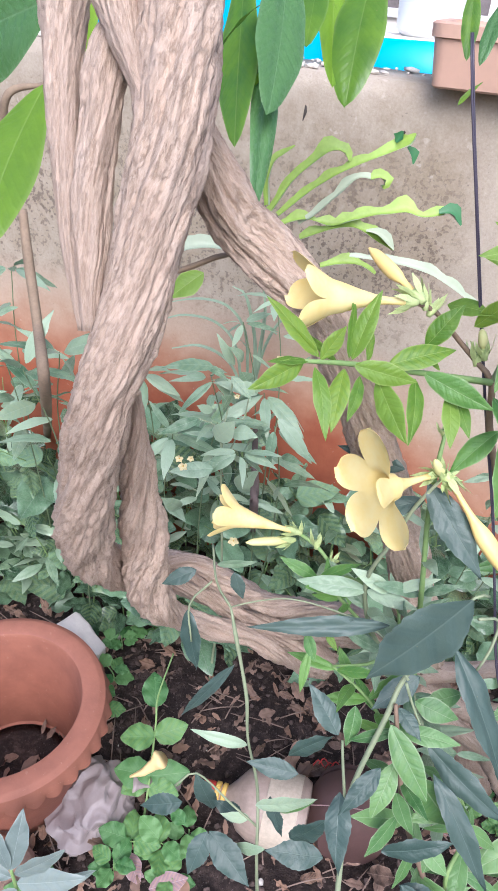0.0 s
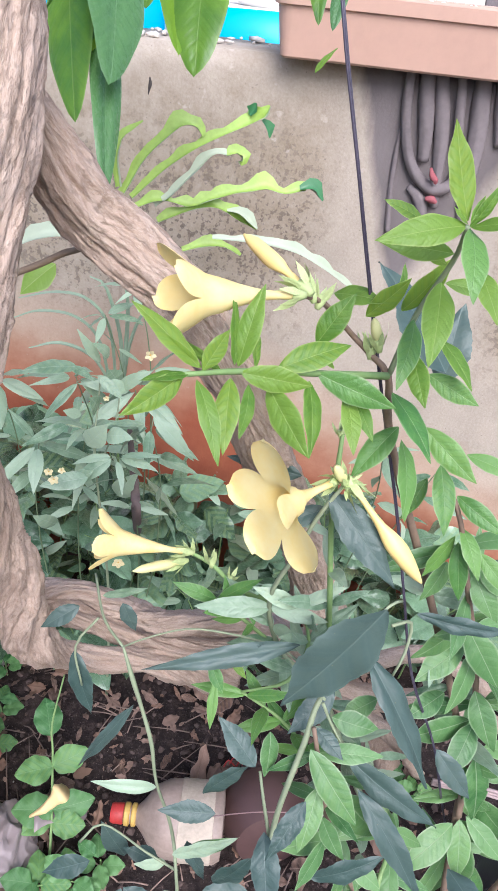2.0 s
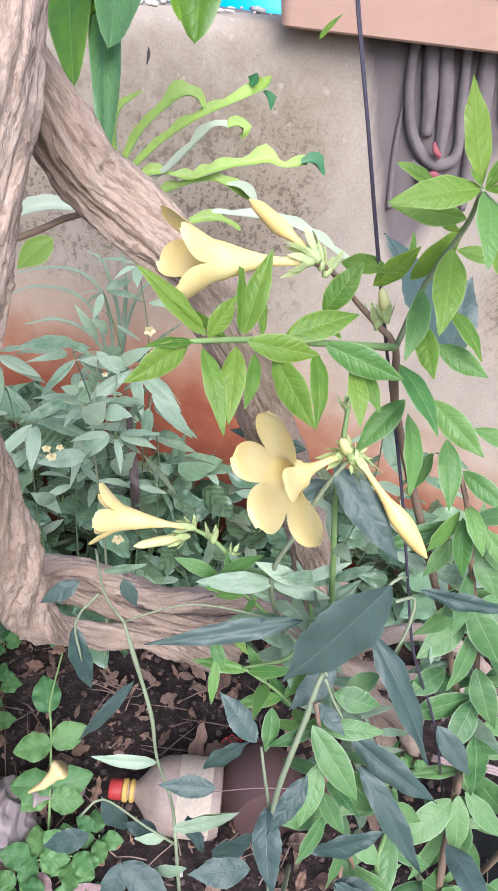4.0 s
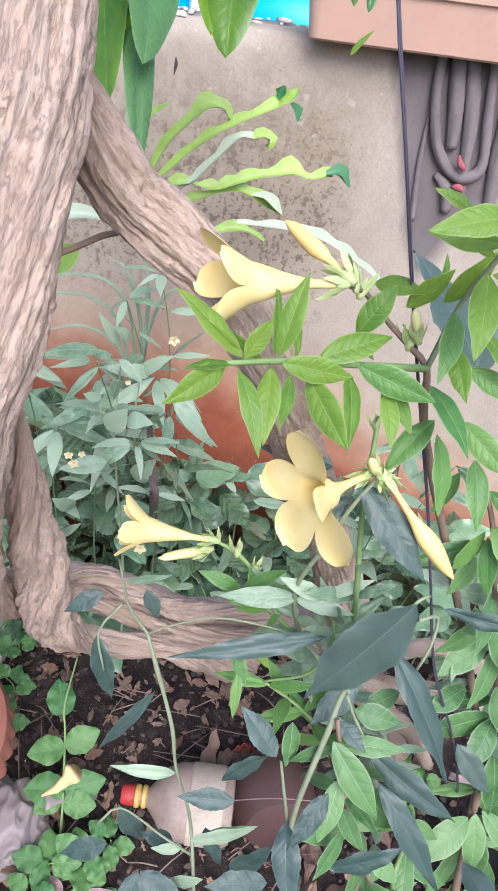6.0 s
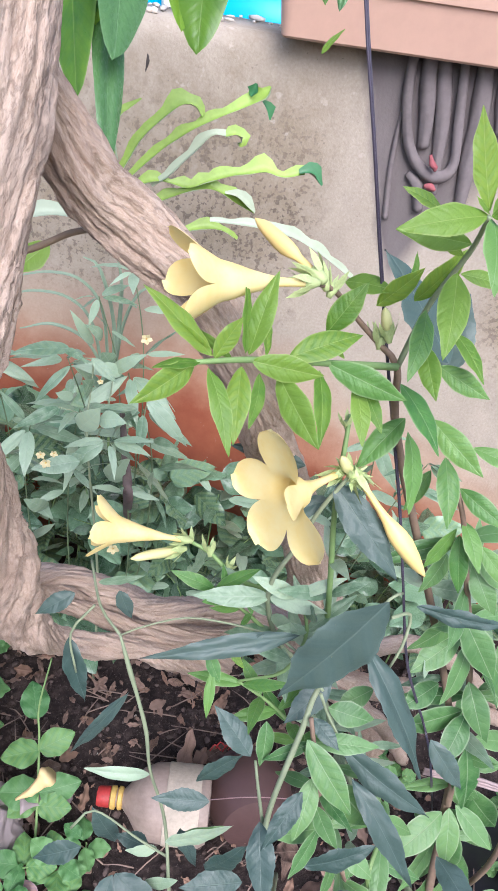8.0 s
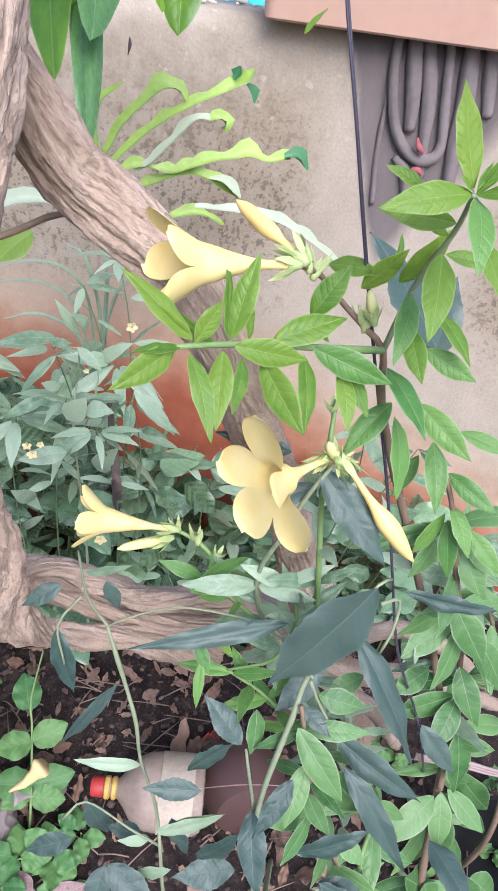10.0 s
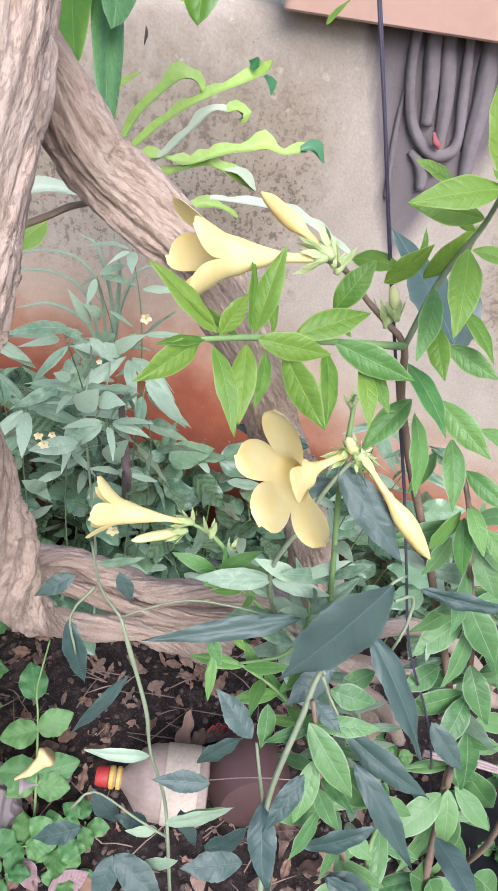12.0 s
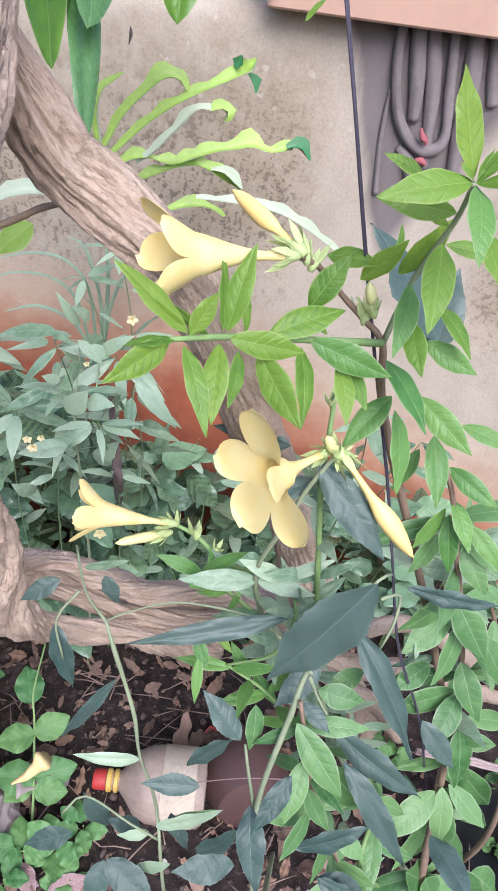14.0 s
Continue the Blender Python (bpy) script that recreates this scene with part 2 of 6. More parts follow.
BARK, WALL, SOIL = bark_material(), wall_material(), soil_material()
CLAY = terracotta_material("terracotta", (0.335, 0.125, 0.08), (0.45, 0.25, 0.185), 0.1, 0.5, 0.35)
PEACH = plain("peach_clay", (0.60, 0.38, 0.285), 0.6, 0.10, 20)
LEAF_LIGHT = leaf_material("fresh_leaf", (0.09, 0.225, 0.025), (0.22, 0.365, 0.05), (0.46, 0.56, 0.20), 0.42, 0.34, 8.0, 0.26, 0.55, 0.28)
LEAF_MID = leaf_material("green_leaf", (0.062, 0.20, 0.045), (0.165, 0.335, 0.075), (0.38, 0.50, 0.25), 0.38, 0.28, 8.0, 0.26, 0.7, 0.16)
LEAF_DARK = leaf_material("dark_leaf", (0.030, 0.066, 0.055), (0.085, 0.132, 0.114), (0.19, 0.25, 0.215), 0.42, 0.10, 6.0, 0.22, 0.25, 0.1)
LEAF_GREY = leaf_material("shade_leaf", (0.06, 0.155, 0.07), (0.42, 0.55, 0.38), (0.52, 0.60, 0.49), 0.30, 0.20, 7.0, 0.22, 0.3, 0.1)
LEAF_BED = leaf_material("bed_leaf", (0.004, 0.028, 0.012), (0.225, 0.37, 0.215), (0.34, 0.44, 0.36), 0.26, 0.10, 6.0, 0.24, 0.2)
LEAF_DRY = leaf_material("dry_leaf", (0.040, 0.024, 0.018), (0.36, 0.235, 0.175), (0.46, 0.34, 0.27), 0.85, 0.1, 7.0, 0.3, 0.3, 0.2)
LEAF_HANG = leaf_material("hanging_leaf", (0.028, 0.125, 0.03), (0.225, 0.40, 0.03), (0.42, 0.54, 0.18), 0.30, 0.36, 13.0, 0.14, 0.3, 0.05)
LEAF_DEEP = leaf_material("deep_hanging_leaf", (0.050, 0.145, 0.045), (0.115, 0.25, 0.085), (0.24, 0.38, 0.2), 0.26, 0.22, 13.0, 0.2, 0.3, 0.05)
LEAF_LOWER = leaf_material("lower_leaf", (0.048, 0.155, 0.042), (0.185, 0.35, 0.125), (0.44, 0.53, 0.34), 0.38, 0.26, 7.0, 0.30, 0.6, 0.12)
LEAF_CRINKLE = leaf_material("crinkled_leaf", (0.045, 0.165, 0.045), (0.165, 0.34, 0.115), (0.25, 0.40, 0.2), 0.5, 0.25, 5.0, 0.45, 0.3)
STEM_DULL = plain("dull_stem", (0.28, 0.33, 0.20), 0.7, 0.25, 60)
STEM = plain("green_stem", (0.22, 0.34, 0.12), 0.6, 0.25, 60)
TWIG = plain("twig", (0.30, 0.22, 0.15), 0.85, 0.3, 80, 0.0, 0.5)
STEM_RED = plain("brown_stem", (0.24, 0.165, 0.115), 0.75, 0.35, 80)

# ---- builders ----
def mesh_of(name, bm, mat=None, smooth=True):
    me = bpy.data.meshes.new(name)
    bm.normal_update()
    bm.to_mesh(me)
    bm.free()
    if mat:
        me.materials.append(mat)
    if smooth:
        me.shade_smooth()
    if name in ("body", "rim", "cap", "collar", "label"):
        me.set_sharp_from_angle(angle=radians(35))
    return me


def thing(name, place, label, category, group="", kind=""):
    ob = new(name)
    ob.empty_display_size = 0.02
    ob.location = place
    return tagged(ob, label, category, group, kind)


def part(name, bm, mat, parent, label="", smooth=True):
    """One mesh object, in world measures, under its thing or part."""
    ob = new(name, mesh_of(name, bm, mat, smooth))
    hang(ob, parent)
    return tagged(ob, label)


def hang(ob, parent):
    ob.parent = parent
    m = Matrix.Identity(4)
    p = parent
    while p:
        m = p.matrix_basis @ m if p.parent is None else p.matrix_parent_inverse @ p.matrix_basis @ m
        p = p.parent
    ob.matrix_parent_inverse = m.inverted()


def curve_points(pts, step=0.01):
    """Catmull-Rom through rows of (place, radius)."""
    rows = [(Vector(p), r) for p, r in pts]
    rows = [(rows[0][0] * 2 - rows[1][0], rows[0][1])] + rows + [(rows[-1][0] * 2 - rows[-2][0], rows[-1][1])]
    out = []
    for i in range(1, len(rows) - 2):
        (a, ra), (b, rb), (c, rc), (d, rd) = rows[i - 1:i + 3]
        k = max(2, int((c - b).length / step))
        for j in range(k):
            t = j / k
            f = lambda w, x, y, z: 0.5 * (2 * x + (y - w) * t + (2 * w - 5 * x + 4 * y - z) * t * t + (3 * x - w - 3 * y + z) * t ** 3)
            out.append((f(a, b, c, d), max(0.0004, f(ra, rb, rc, rd))))
    out.append(rows[-2])
    return out


def tube(bm, pts, sides=8, step=0.01, rough=0.0, flute=0.0, twist=0.0, seed=0.0, close=True):
    """A tapered limb along a bent line, with ridges that wind round it; UV: round, along in metres."""
    line = curve_points(pts, step)
    uv = bm.loops.layers.uv.verify()
    side = Vector((-0.3, 0.9, -0.2))
    rings, far = [], 0.0
    for i, (p, r) in enumerate(line):
        q, o = line[min(i + 1, len(line) - 1)][0], line[max(i - 1, 0)][0]
        ahead = (q - o).normalized()
        side = (side - ahead * side.dot(ahead)).normalized()
        up = ahead.cross(side)
        if i:
            far += (p - line[i - 1][0]).length
        ring = []
        for k in range(sides):
            a = 2 * math.pi * k / sides
            d = side * math.cos(a) + up * math.sin(a)
            g = 1.0
            if rough:
                w = a + far * twist
                g += flute * (math.sin(3 * w + seed) * 0.6 + math.sin(5 * w + seed * 2 + 1) * 0.4)
                s = Vector((math.cos(w) * 2.2 + seed, math.sin(w) * 2.2, far * 16))
                g += rough * (noise.noise(s) + 0.6 * noise.noise(Vector((s.x * 3.2, s.y * 3.2, s.z * 1.4))))
                g += rough * 0.9 * noise.noise(Vector((seed * 3, 0, far * 22)))
                g += rough * 0.35 * (0.5 - abs(noise.noise(Vector((math.cos(w) * 5, math.sin(w) * 5 + seed, far * 58)))) * 2)
                if sides > 60:
                    g += 0.05 * (0.4 - abs(noise.noise(Vector((math.cos(w) * 9, math.sin(w) * 9 + seed, far * 55)))) * 2)
                    g += 0.06 * noise.noise(Vector((math.cos(w) * 18, math.sin(w) * 18 + seed, far * 90)))
                    g += 0.05 * (0.35 - abs(noise.noise(Vector((math.cos(w) * 26, math.sin(w) * 26 + seed, far * 70)))) * 2)
            ring.append(bm.verts.new(p + d * r * g))
        rings.append((ring, far))
    for (a, fa), (b, fb) in zip(rings, rings[1:]):
        for k in range(sides):
            j = (k + 1) % sides
            face = bm.faces.new((a[k], a[j], b[j], b[k]))
            for lp, (u, v) in zip(face.loops, ((k, fa), (k + 1, fa), (k + 1, fb), (k, fb))):
                lp[uv].uv = (u / sides + v * twist / 6.283, v)
    if close:
        bm.faces.new(rings[0][0][::-1])
        bm.faces.new(rings[-1][0])
    return bm


def lathe(bm, profile, sides=48, bumps=0, bump_rows=(), bump_size=0.0):
    """Turn a profile of (radius, height) round z."""
    rings = []
    for i, (r, z) in enumerate(profile):
        ring = []
        for k in range(sides):
            a = 2 * math.pi * k / sides
            g = r + (bump_size * abs(math.sin(a * bumps / 2)) if i in bump_rows else 0)
            ring.append(bm.verts.new((g * math.cos(a), g * math.sin(a), z)))
        rings.append(ring)
    for a, b in zip(rings, rings[1:]):
        for k in range(sides):
            j = (k + 1) % sides
            bm.faces.new((a[k], a[j], b[j], b[k]))
    bm.faces.new(rings[0][::-1])
    bm.faces.new(rings[-1])
    return bm


def box(bm, size, at=(0, 0, 0), bevel=0.0):
    m = Matrix.Translation(at) @ Matrix.Diagonal((*size, 1))
    made = bmesh.ops.create_cube(bm, size=1, matrix=m)
    if bevel:
        edges = list({e for v in made["verts"] for e in v.link_edges})
        bmesh.ops.bevel(bm, geom=edges, offset=bevel, segments=2, affect="EDGES", profile=0.5)
    return bm


# ---- leaves: a few unit blades, 1 long, shared by all leaves of a kind ----
def blade(name, mat, wide, fullest=0.45, droop=0.15, fold=0.18, wave=0.0, twist=0.0, seed=0, point=1.0, teeth=0.0):
    """A unit leaf blade with a drawn-out tip, arched halves, rippled edges and, where it has them, shallow teeth."""
    bm = bmesh.new()
    uv = bm.loops.layers.uv.verify()
    nu, nv = 20, 4
    rows = []
    for i in range(nu + 1):
        u = i / nu
        s = u ** (math.log(0.5) / math.log(fullest))
        w = wide * 0.5 * max(0.0, math.sin(math.pi * s)) ** (0.85 * point) * (1 - 0.22 * max(0.0, (u - 0.72) / 0.28) * (1 - u) * 4) + 0.004 * (1 - u)
        row = []
        for j in range(-nv, nv + 1):
            k = abs(j / nv)
            y = w * j / nv * (1 + 0.05 * noise.noise(Vector((u * 5, seed * 3.1 + (4 if j > 0 else 0), 0))) * 2 * k + (teeth * (0.5 - (i % 2)) * k ** 3 if 0 < i < nu else 0))
            z = fold * abs(y) - fold * 0.9 * y * y / max(w, 0.01) - droop * u * u + wave * math.sin(u * 17 + seed + (2 if j > 0 else 0)) * k ** 2 * wide
            a = twist * u
            row.append(bm.verts.new((u - 0.5 * droop * droop * u, y * math.cos(a) - z * math.sin(a) * 0.3, z + y * math.sin(a))))
        rows.append(row)
    for i, (a, b) in enumerate(zip(rows, rows[1:])):
        for k in range(2 * nv):
            face = bm.faces.new((a[k], b[k], b[k + 1], a[k + 1]))
            for lp, (p, q) in zip(face.loops, ((i, k), (i + 1, k), (i + 1, k + 1), (i, k + 1))):
                lp[uv].uv = (p / nu, q / nv - 1)
    bmesh.ops.remove_doubles(bm, verts=bm.verts, dist=1e-5)
    return mesh_of(name, bm, mat)


def blades(name, mat, wide, fullest=0.45, wave=0.02, point=1.0, teeth=0.0):
    return [blade(name, mat, wide, fullest, d, f, wave, tw, k, point, teeth) for k, (d, f, tw) in enumerate(((0.12, 0.38, 0.25), (0.24, 0.45, -0.25), (0.34, 0.25, 0.4), (-0.08, 0.5, -0.2), (0.18, 0.2, -0.5)))]


FRESH = blades("fresh_leaf", LEAF_LIGHT, 0.32, 0.45, 0.03, 1.12)
GREEN = blades("green_leaf", LEAF_MID, 0.31, 0.45, 0.03, 1.12)
DARK = blades("dark_leaf", LEAF_DARK, 0.31, 0.42, 0.06, 1.25, 0.06)
GREY = blades("shade_leaf", LEAF_GREY, 0.30, 0.42, 0.03)
ROUND = blades("round_leaf", LEAF_CRINKLE, 0.74, 0.43, 0.07, 0.85)
OVATE = blades("ovate_leaf", LEAF_BED, 0.62, 0.36, 0.05, 0.95)
LOWER = blades("lower_leaf", LEAF_LOWER, 0.295, 0.46, 0.03, 1.05)
LANCE = [blade("lance_leaf", LEAF_GREY, 0.27, 0.4, d, f, 0.03, tw, k, 1.05) for k, (d, f, tw) in enumerate(((0.3, 0.3, 0.2), (0.45, 0.2, -0.3), (0.2, 0.4, 0.4), (0.55, 0.25, 0.1), (0.1, 0.35, -0.2)))]
DRY = blades("dry_leaf", LEAF_DRY, 0.42, 0.45, 0.10)
HANG = [blade("hanging_leaf", LEAF_HANG, 0.36, 0.55, d, f, 0.015, tw, k, 0.8) for k, (d, f, tw) in enumerate(((0.06, 0.2, 0.1), (0.16, 0.3, -0.15), (0.26, 0.12, 0.25), (-0.06, 0.35, -0.1), (0.1, 0.05, -0.4)))]
HANG_DEEP = [blade("hanging_leaf", LEAF_DEEP, 0.36, 0.55, d, f, 0.015, tw, k, 0.8) for k, (d, f, tw) in enumerate(((0.06, 0.2, 0.1), (0.16, 0.3, -0.15), (0.26, 0.12, 0.25), (-0.06, 0.35, -0.1), (0.1, 0.05, -0.4)))]


def leaf(parent, kind, base, tip, roll=0.0, wide=1.0, shape=0, name="leaf", facing=(0, -0.85, 0.5)):
    """A leaf of a kind from its base to its tip; roll turns it round its length, from facing the path."""
    base, tip = Vector(base), Vector(tip)
    x = tip - base
    size = x.length
    x.normalize()
    z = Vector(facing)
    z = z - x * z.dot(x)
    z = z.normalized() if z.length > 1e-4 else x.orthogonal().normalized()
    m = Matrix((x, z.cross(x), z)).transposed().to_4x4() @ Matrix.Rotation(radians(roll), 4, "X")
    me = kind[shape % len(kind)]
    end = max(me.vertices, key=lambda v: v.co.x).co
    end = Vector((end.x, 0, end.z))
    size /= end.length
    m = m @ end.rotation_difference(Vector((1, 0, 0))).to_matrix().to_4x4()
    ob = new(name, me)
    hang(ob, parent)
    ob.matrix_basis = Matrix.Translation(base) @ m @ Matrix.Diagonal((size, size * wide, size, 1))
    return ob


def stalk(parent, pts, mat=STEM, name="stem", sides=7):
    return part(name, tube(bmesh.new(), pts, sides, 0.008), mat, parent)


rng = random.Random(7)

# ---- ground, wall and what stands behind it ----
def make_ground():
    bm = bmesh.new()
    n = 150
    grid = []
    for i in range(n + 1):
        row = []
        for j in range(n + 1):
            u, v = i / n * 2 - 1, j / n * 2 - 1
            x, y = (abs(u) ** 2.2) * math.copysign(6, u), 0.75 + (abs(v) ** 2.2) * math.copysign(6, v)
            if i in (0, n) or j in (0, n):
                x, y = x * 40, y * 40
            p = Vector((x * 7, y * 7, 0))
            z = 0.018 * noise.noise(p) + 0.008 * noise.noise(p * 4) + 0.004 * noise.noise(p * 13)
            row.append(bm.verts.new((x, y, z)))
        grid.append(row)
    for a, b in zip(grid, grid[1:]):
        for k in range(n):
            bm.faces.new((a[k], b[k], b[k + 1], a[k + 1]))
    return tagged(new("ground", mesh_of("ground", bm, SOIL)), "dark crumbly garden soil with dry litter", "ground", kind="structure")


make_ground()
WALL_TURN = -math.atan(0.3)
WALL_AT = Matrix.Translation((0, 1.27, 0)) @ Matrix.Rotation(WALL_TURN, 4, "Z")
WALL_TOP = 1.02


def make_wall():
    bm = bmesh.new()
    nx, nz = 120, 40
    rows = []
    for j in range(nz + 1):
        z = -0.05 + (WALL_TOP + 0.05) * j / nz
        rows.append([bm.verts.new((-3 + 6 * i / nx, 0.004 * noise.noise(Vector((i * 0.35, z * 9, 0))) + (0.006 if j == nz else 0), z)) for i in range(nx + 1)])
    rows.append([bm.verts.new((-3 + 6 * i / nx, 0.21, WALL_TOP + 0.004 * noise.noise(Vector((i * 0.4, 3, 0))))) for i in range(nx + 1)])
    rows.append([bm.verts.new((-3 + 6 * i / nx, 0.21, -0.05)) for i in range(nx + 1)])
    for a, b in zip(rows, rows[1:]):
        for k in range(nx):
            bm.faces.new((a[k], a[k + 1], b[k + 1], b[k]))
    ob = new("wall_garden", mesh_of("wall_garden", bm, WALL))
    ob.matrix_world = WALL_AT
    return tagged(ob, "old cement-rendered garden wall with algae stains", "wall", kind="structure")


make_wall()


# ---- the old twisted vine ----
vine = thing("vine", (0.312, 0.773, 0), "thick twisted grey-brown woody vine with fibrous bark", "vine")


def limb(name, pts, sides=112, rough=0.15, flute=0.07, twist=-9.0, seed=0.0, step=0.0035):
    return part(name, tube(bmesh.new(), pts, sides, step, rough, flute, twist, seed), BARK, vine)


limb("trunk", [((-0.049, 0.412, 1.152), 0.0215), ((-0.049, 0.400, 1.130), 0.0199), ((-0.049, 0.390, 1.112), 0.0199), ((-0.048, 0.379, 1.096), 0.0196), ((-0.049, 0.366, 1.075), 0.0188), ((-0.052, 0.358, 1.051), 0.0176), ((-0.057, 0.350, 1.026), 0.0168), ((-0.063, 0.344, 0.998), 0.0167), ((-0.071, 0.338, 0.968), 0.0169), ((-0.082, 0.338, 0.933), 0.0178), ((-0.094, 0.354, 0.884), 0.0179), ((-0.107, 0.376, 0.826), 0.0192), ((-0.116, 0.400, 0.777), 0.0207), ((-0.119, 0.435, 0.724), 0.0192), ((-0.112, 0.485, 0.666), 0.0185), ((-0.096, 0.525, 0.628), 0.0194), ((-0.070, 0.548, 0.610), 0.0208), ((-0.044, 0.554, 0.597), 0.0223), ((-0.009, 0.552, 0.580), 0.0213), ((0.023, 0.548, 0.565), 0.0209), ((0.054, 0.540, 0.563), 0.0219), ((0.089, 0.532, 0.570), 0.0228), ((0.124, 0.527, 0.574), 0.0214), ((0.159, 0.522, 0.562), 0.0179), ((0.25, 0.55, 0.44), 0.018), ((0.456, 0.726, -0.03), 0.022)], seed=1.0, rough=0.17, flute=0.07)
limb("limb", [((-0.068, 0.352, 0.931), 0.0032), ((-0.069, 0.366, 0.903), 0.0055), ((-0.073, 0.385, 0.861), 0.0098), ((-0.076, 0.410, 0.803), 0.0138), ((-0.076, 0.428, 0.758), 0.0166), ((-0.079, 0.440, 0.713), 0.0176), ((-0.075, 0.452, 0.672), 0.0166), ((-0.062, 0.466, 0.636), 0.0137), ((-0.039, 0.478, 0.612), 0.0109), ((-0.008, 0.488, 0.595), 0.0095), ((0.018, 0.496, 0.581), 0.0109), ((0.048, 0.502, 0.564), 0.0175), ((0.073, 0.506, 0.548), 0.0202), ((0.105, 0.508, 0.534), 0.0132)], seed=2.0, rough=0.30, flute=0.12, twist=-16.0)
limb("limb", [((-0.073, 0.535, 0.637), 0.0075), ((-0.042, 0.527, 0.643), 0.0079), ((-0.010, 0.523, 0.627), 0.0085), ((0.021, 0.520, 0.610), 0.0081), ((0.055, 0.510, 0.610), 0.0097), ((0.089, 0.506, 0.613), 0.0090), ((0.121, 0.505, 0.607), 0.0068)], 70, seed=12.0, rough=0.5, flute=0.14, twist=26.0)
limb("limb", [((-0.070, 0.530, 0.615), 0.0070), ((-0.041, 0.524, 0.607), 0.0075), ((-0.012, 0.522, 0.591), 0.0070), ((0.017, 0.516, 0.583), 0.0082), ((0.052, 0.506, 0.583), 0.0087), ((0.092, 0.503, 0.585), 0.0080), ((0.127, 0.505, 0.582), 0.0052)], 70, seed=13.0, rough=0.5, flute=0.14, twist=-22.0)
limb("limb", [((-0.085, 0.405, 1.132), 0.0152), ((-0.081, 0.400, 1.118), 0.0128), ((-0.075, 0.389, 1.104), 0.0095), ((-0.067, 0.374, 1.090), 0.0064), ((-0.061, 0.366, 1.077), 0.0054), ((-0.060, 0.360, 1.060), 0.0060)], 80, seed=11.0, flute=0.05)
limb("root", [((0.169, 0.496, 0.541), 0.012), ((0.236, 0.506, 0.542), 0.010), ((0.307, 0.52, 0.534), 0.009), ((0.4, 0.547, 0.449), 0.009), ((0.722, 0.8, -0.02), 0.01)], 28, seed=7.0, rough=0.14)
limb("root", [((0.199, 0.504, 0.509), 0.014), ((0.266, 0.506, 0.484), 0.0135), ((0.364, 0.521, 0.435), 0.012), ((0.727, 0.762, -0.02), 0.012)], 28, seed=8.0, rough=0.14)
limb("root", [((0.207, 0.489, 0.51), 0.008), ((0.247, 0.483, 0.482), 0.009), ((0.297, 0.497, 0.415), 0.009), ((0.5, 0.704, -0.02), 0.01)], 24, seed=9.0, rough=0.2)
limb("limb", [((-0.119, 0.445, 1.130), 0.0131), ((-0.117, 0.433, 1.115), 0.0122), ((-0.113, 0.410, 1.091), 0.0099), ((-0.109, 0.390, 1.067), 0.0081), ((-0.105, 0.372, 1.044), 0.0060), ((-0.101, 0.358, 1.019), 0.0046), ((-0.096, 0.350, 0.993), 0.0041), ((-0.091, 0.342, 0.971), 0.0036)], 80, seed=4.0)
limb("limb", [((-0.084, 0.410, 1.113), 0.0040), ((-0.088, 0.404, 1.101), 0.0074), ((-0.088, 0.398, 1.091), 0.0102), ((-0.089, 0.392, 1.080), 0.0108), ((-0.089, 0.386, 1.069), 0.0100), ((-0.090, 0.372, 1.045), 0.0097), ((-0.090, 0.364, 1.033), 0.0097), ((-0.090, 0.358, 1.020), 0.0089), ((-0.089, 0.352, 1.008), 0.0075), ((-0.089, 0.346, 0.992), 0.0058), ((-0.087, 0.340, 0.972), 0.0047)], 80, seed=5.0, rough=0.22)
limb("limb", [((-0.043, 0.386, 1.078), 0.0062), ((-0.040, 0.392, 1.065), 0.0097), ((-0.035, 0.402, 1.050), 0.0131), ((-0.029, 0.412, 1.033), 0.0155), ((-0.018, 0.420, 1.014), 0.0170), ((-0.003, 0.422, 1.000), 0.0168), ((0.012, 0.420, 0.986), 0.0168), ((0.028, 0.414, 0.972), 0.0162), ((0.042, 0.402, 0.959), 0.0152), ((0.054, 0.390, 0.941), 0.0144), ((0.068, 0.395, 0.915), 0.0144), ((0.082, 0.410, 0.879), 0.0151), ((0.101, 0.428, 0.836), 0.0159), ((0.124, 0.445, 0.781), 0.0168), ((0.157, 0.465, 0.688), 0.0189), ((0.189, 0.480, 0.595), 0.0201)], seed=6.0, rough=0.18, flute=0.05, twist=6.0)
part("twig", tube(bmesh.new(), [((-0.061, 0.430, 0.973), 0.0018), ((-0.046, 0.437, 0.977), 0.0017), ((-0.032, 0.440, 0.983), 0.0017), ((-0.023, 0.430, 0.989), 0.0015), ((-0.016, 0.415, 0.997), 0.0012)], 16, 0.003, 0.25), TWIG, vine)

# ---- things on and behind the wall ----
WHITE = plain("white_plastic", (0.82, 0.82, 0.82), 0.45, 0.04, 15)
BLUE = plain("blue_sheet", (0.0, 0.42, 0.72), 0.4, 0.12, 12)
CREAM = plain("cream_paint", (0.86, 0.80, 0.72), 0.8, 0.06, 8)
GRIT = plain("grit", (0.62, 0.58, 0.52), 0.9, 0.3, 60)
HOSE = plain("grey_hose", (0.19, 0.162, 0.16), 0.9, 0.35, 30, 0, 0.3)
BLACK = plain("black_cable", (0.06, 0.05, 0.075), 0.4, 0.2, 60)
RED = plain("red_plastic", (0.45, 0.04, 0.035), 0.55, 0.35, 90)
RAG = plain("faded_rag", (0.34, 0.10, 0.11), 0.9, 0.3, 90)


def on_wall(x, y, z):
    return WALL_AT @ Vector((x, y, z))


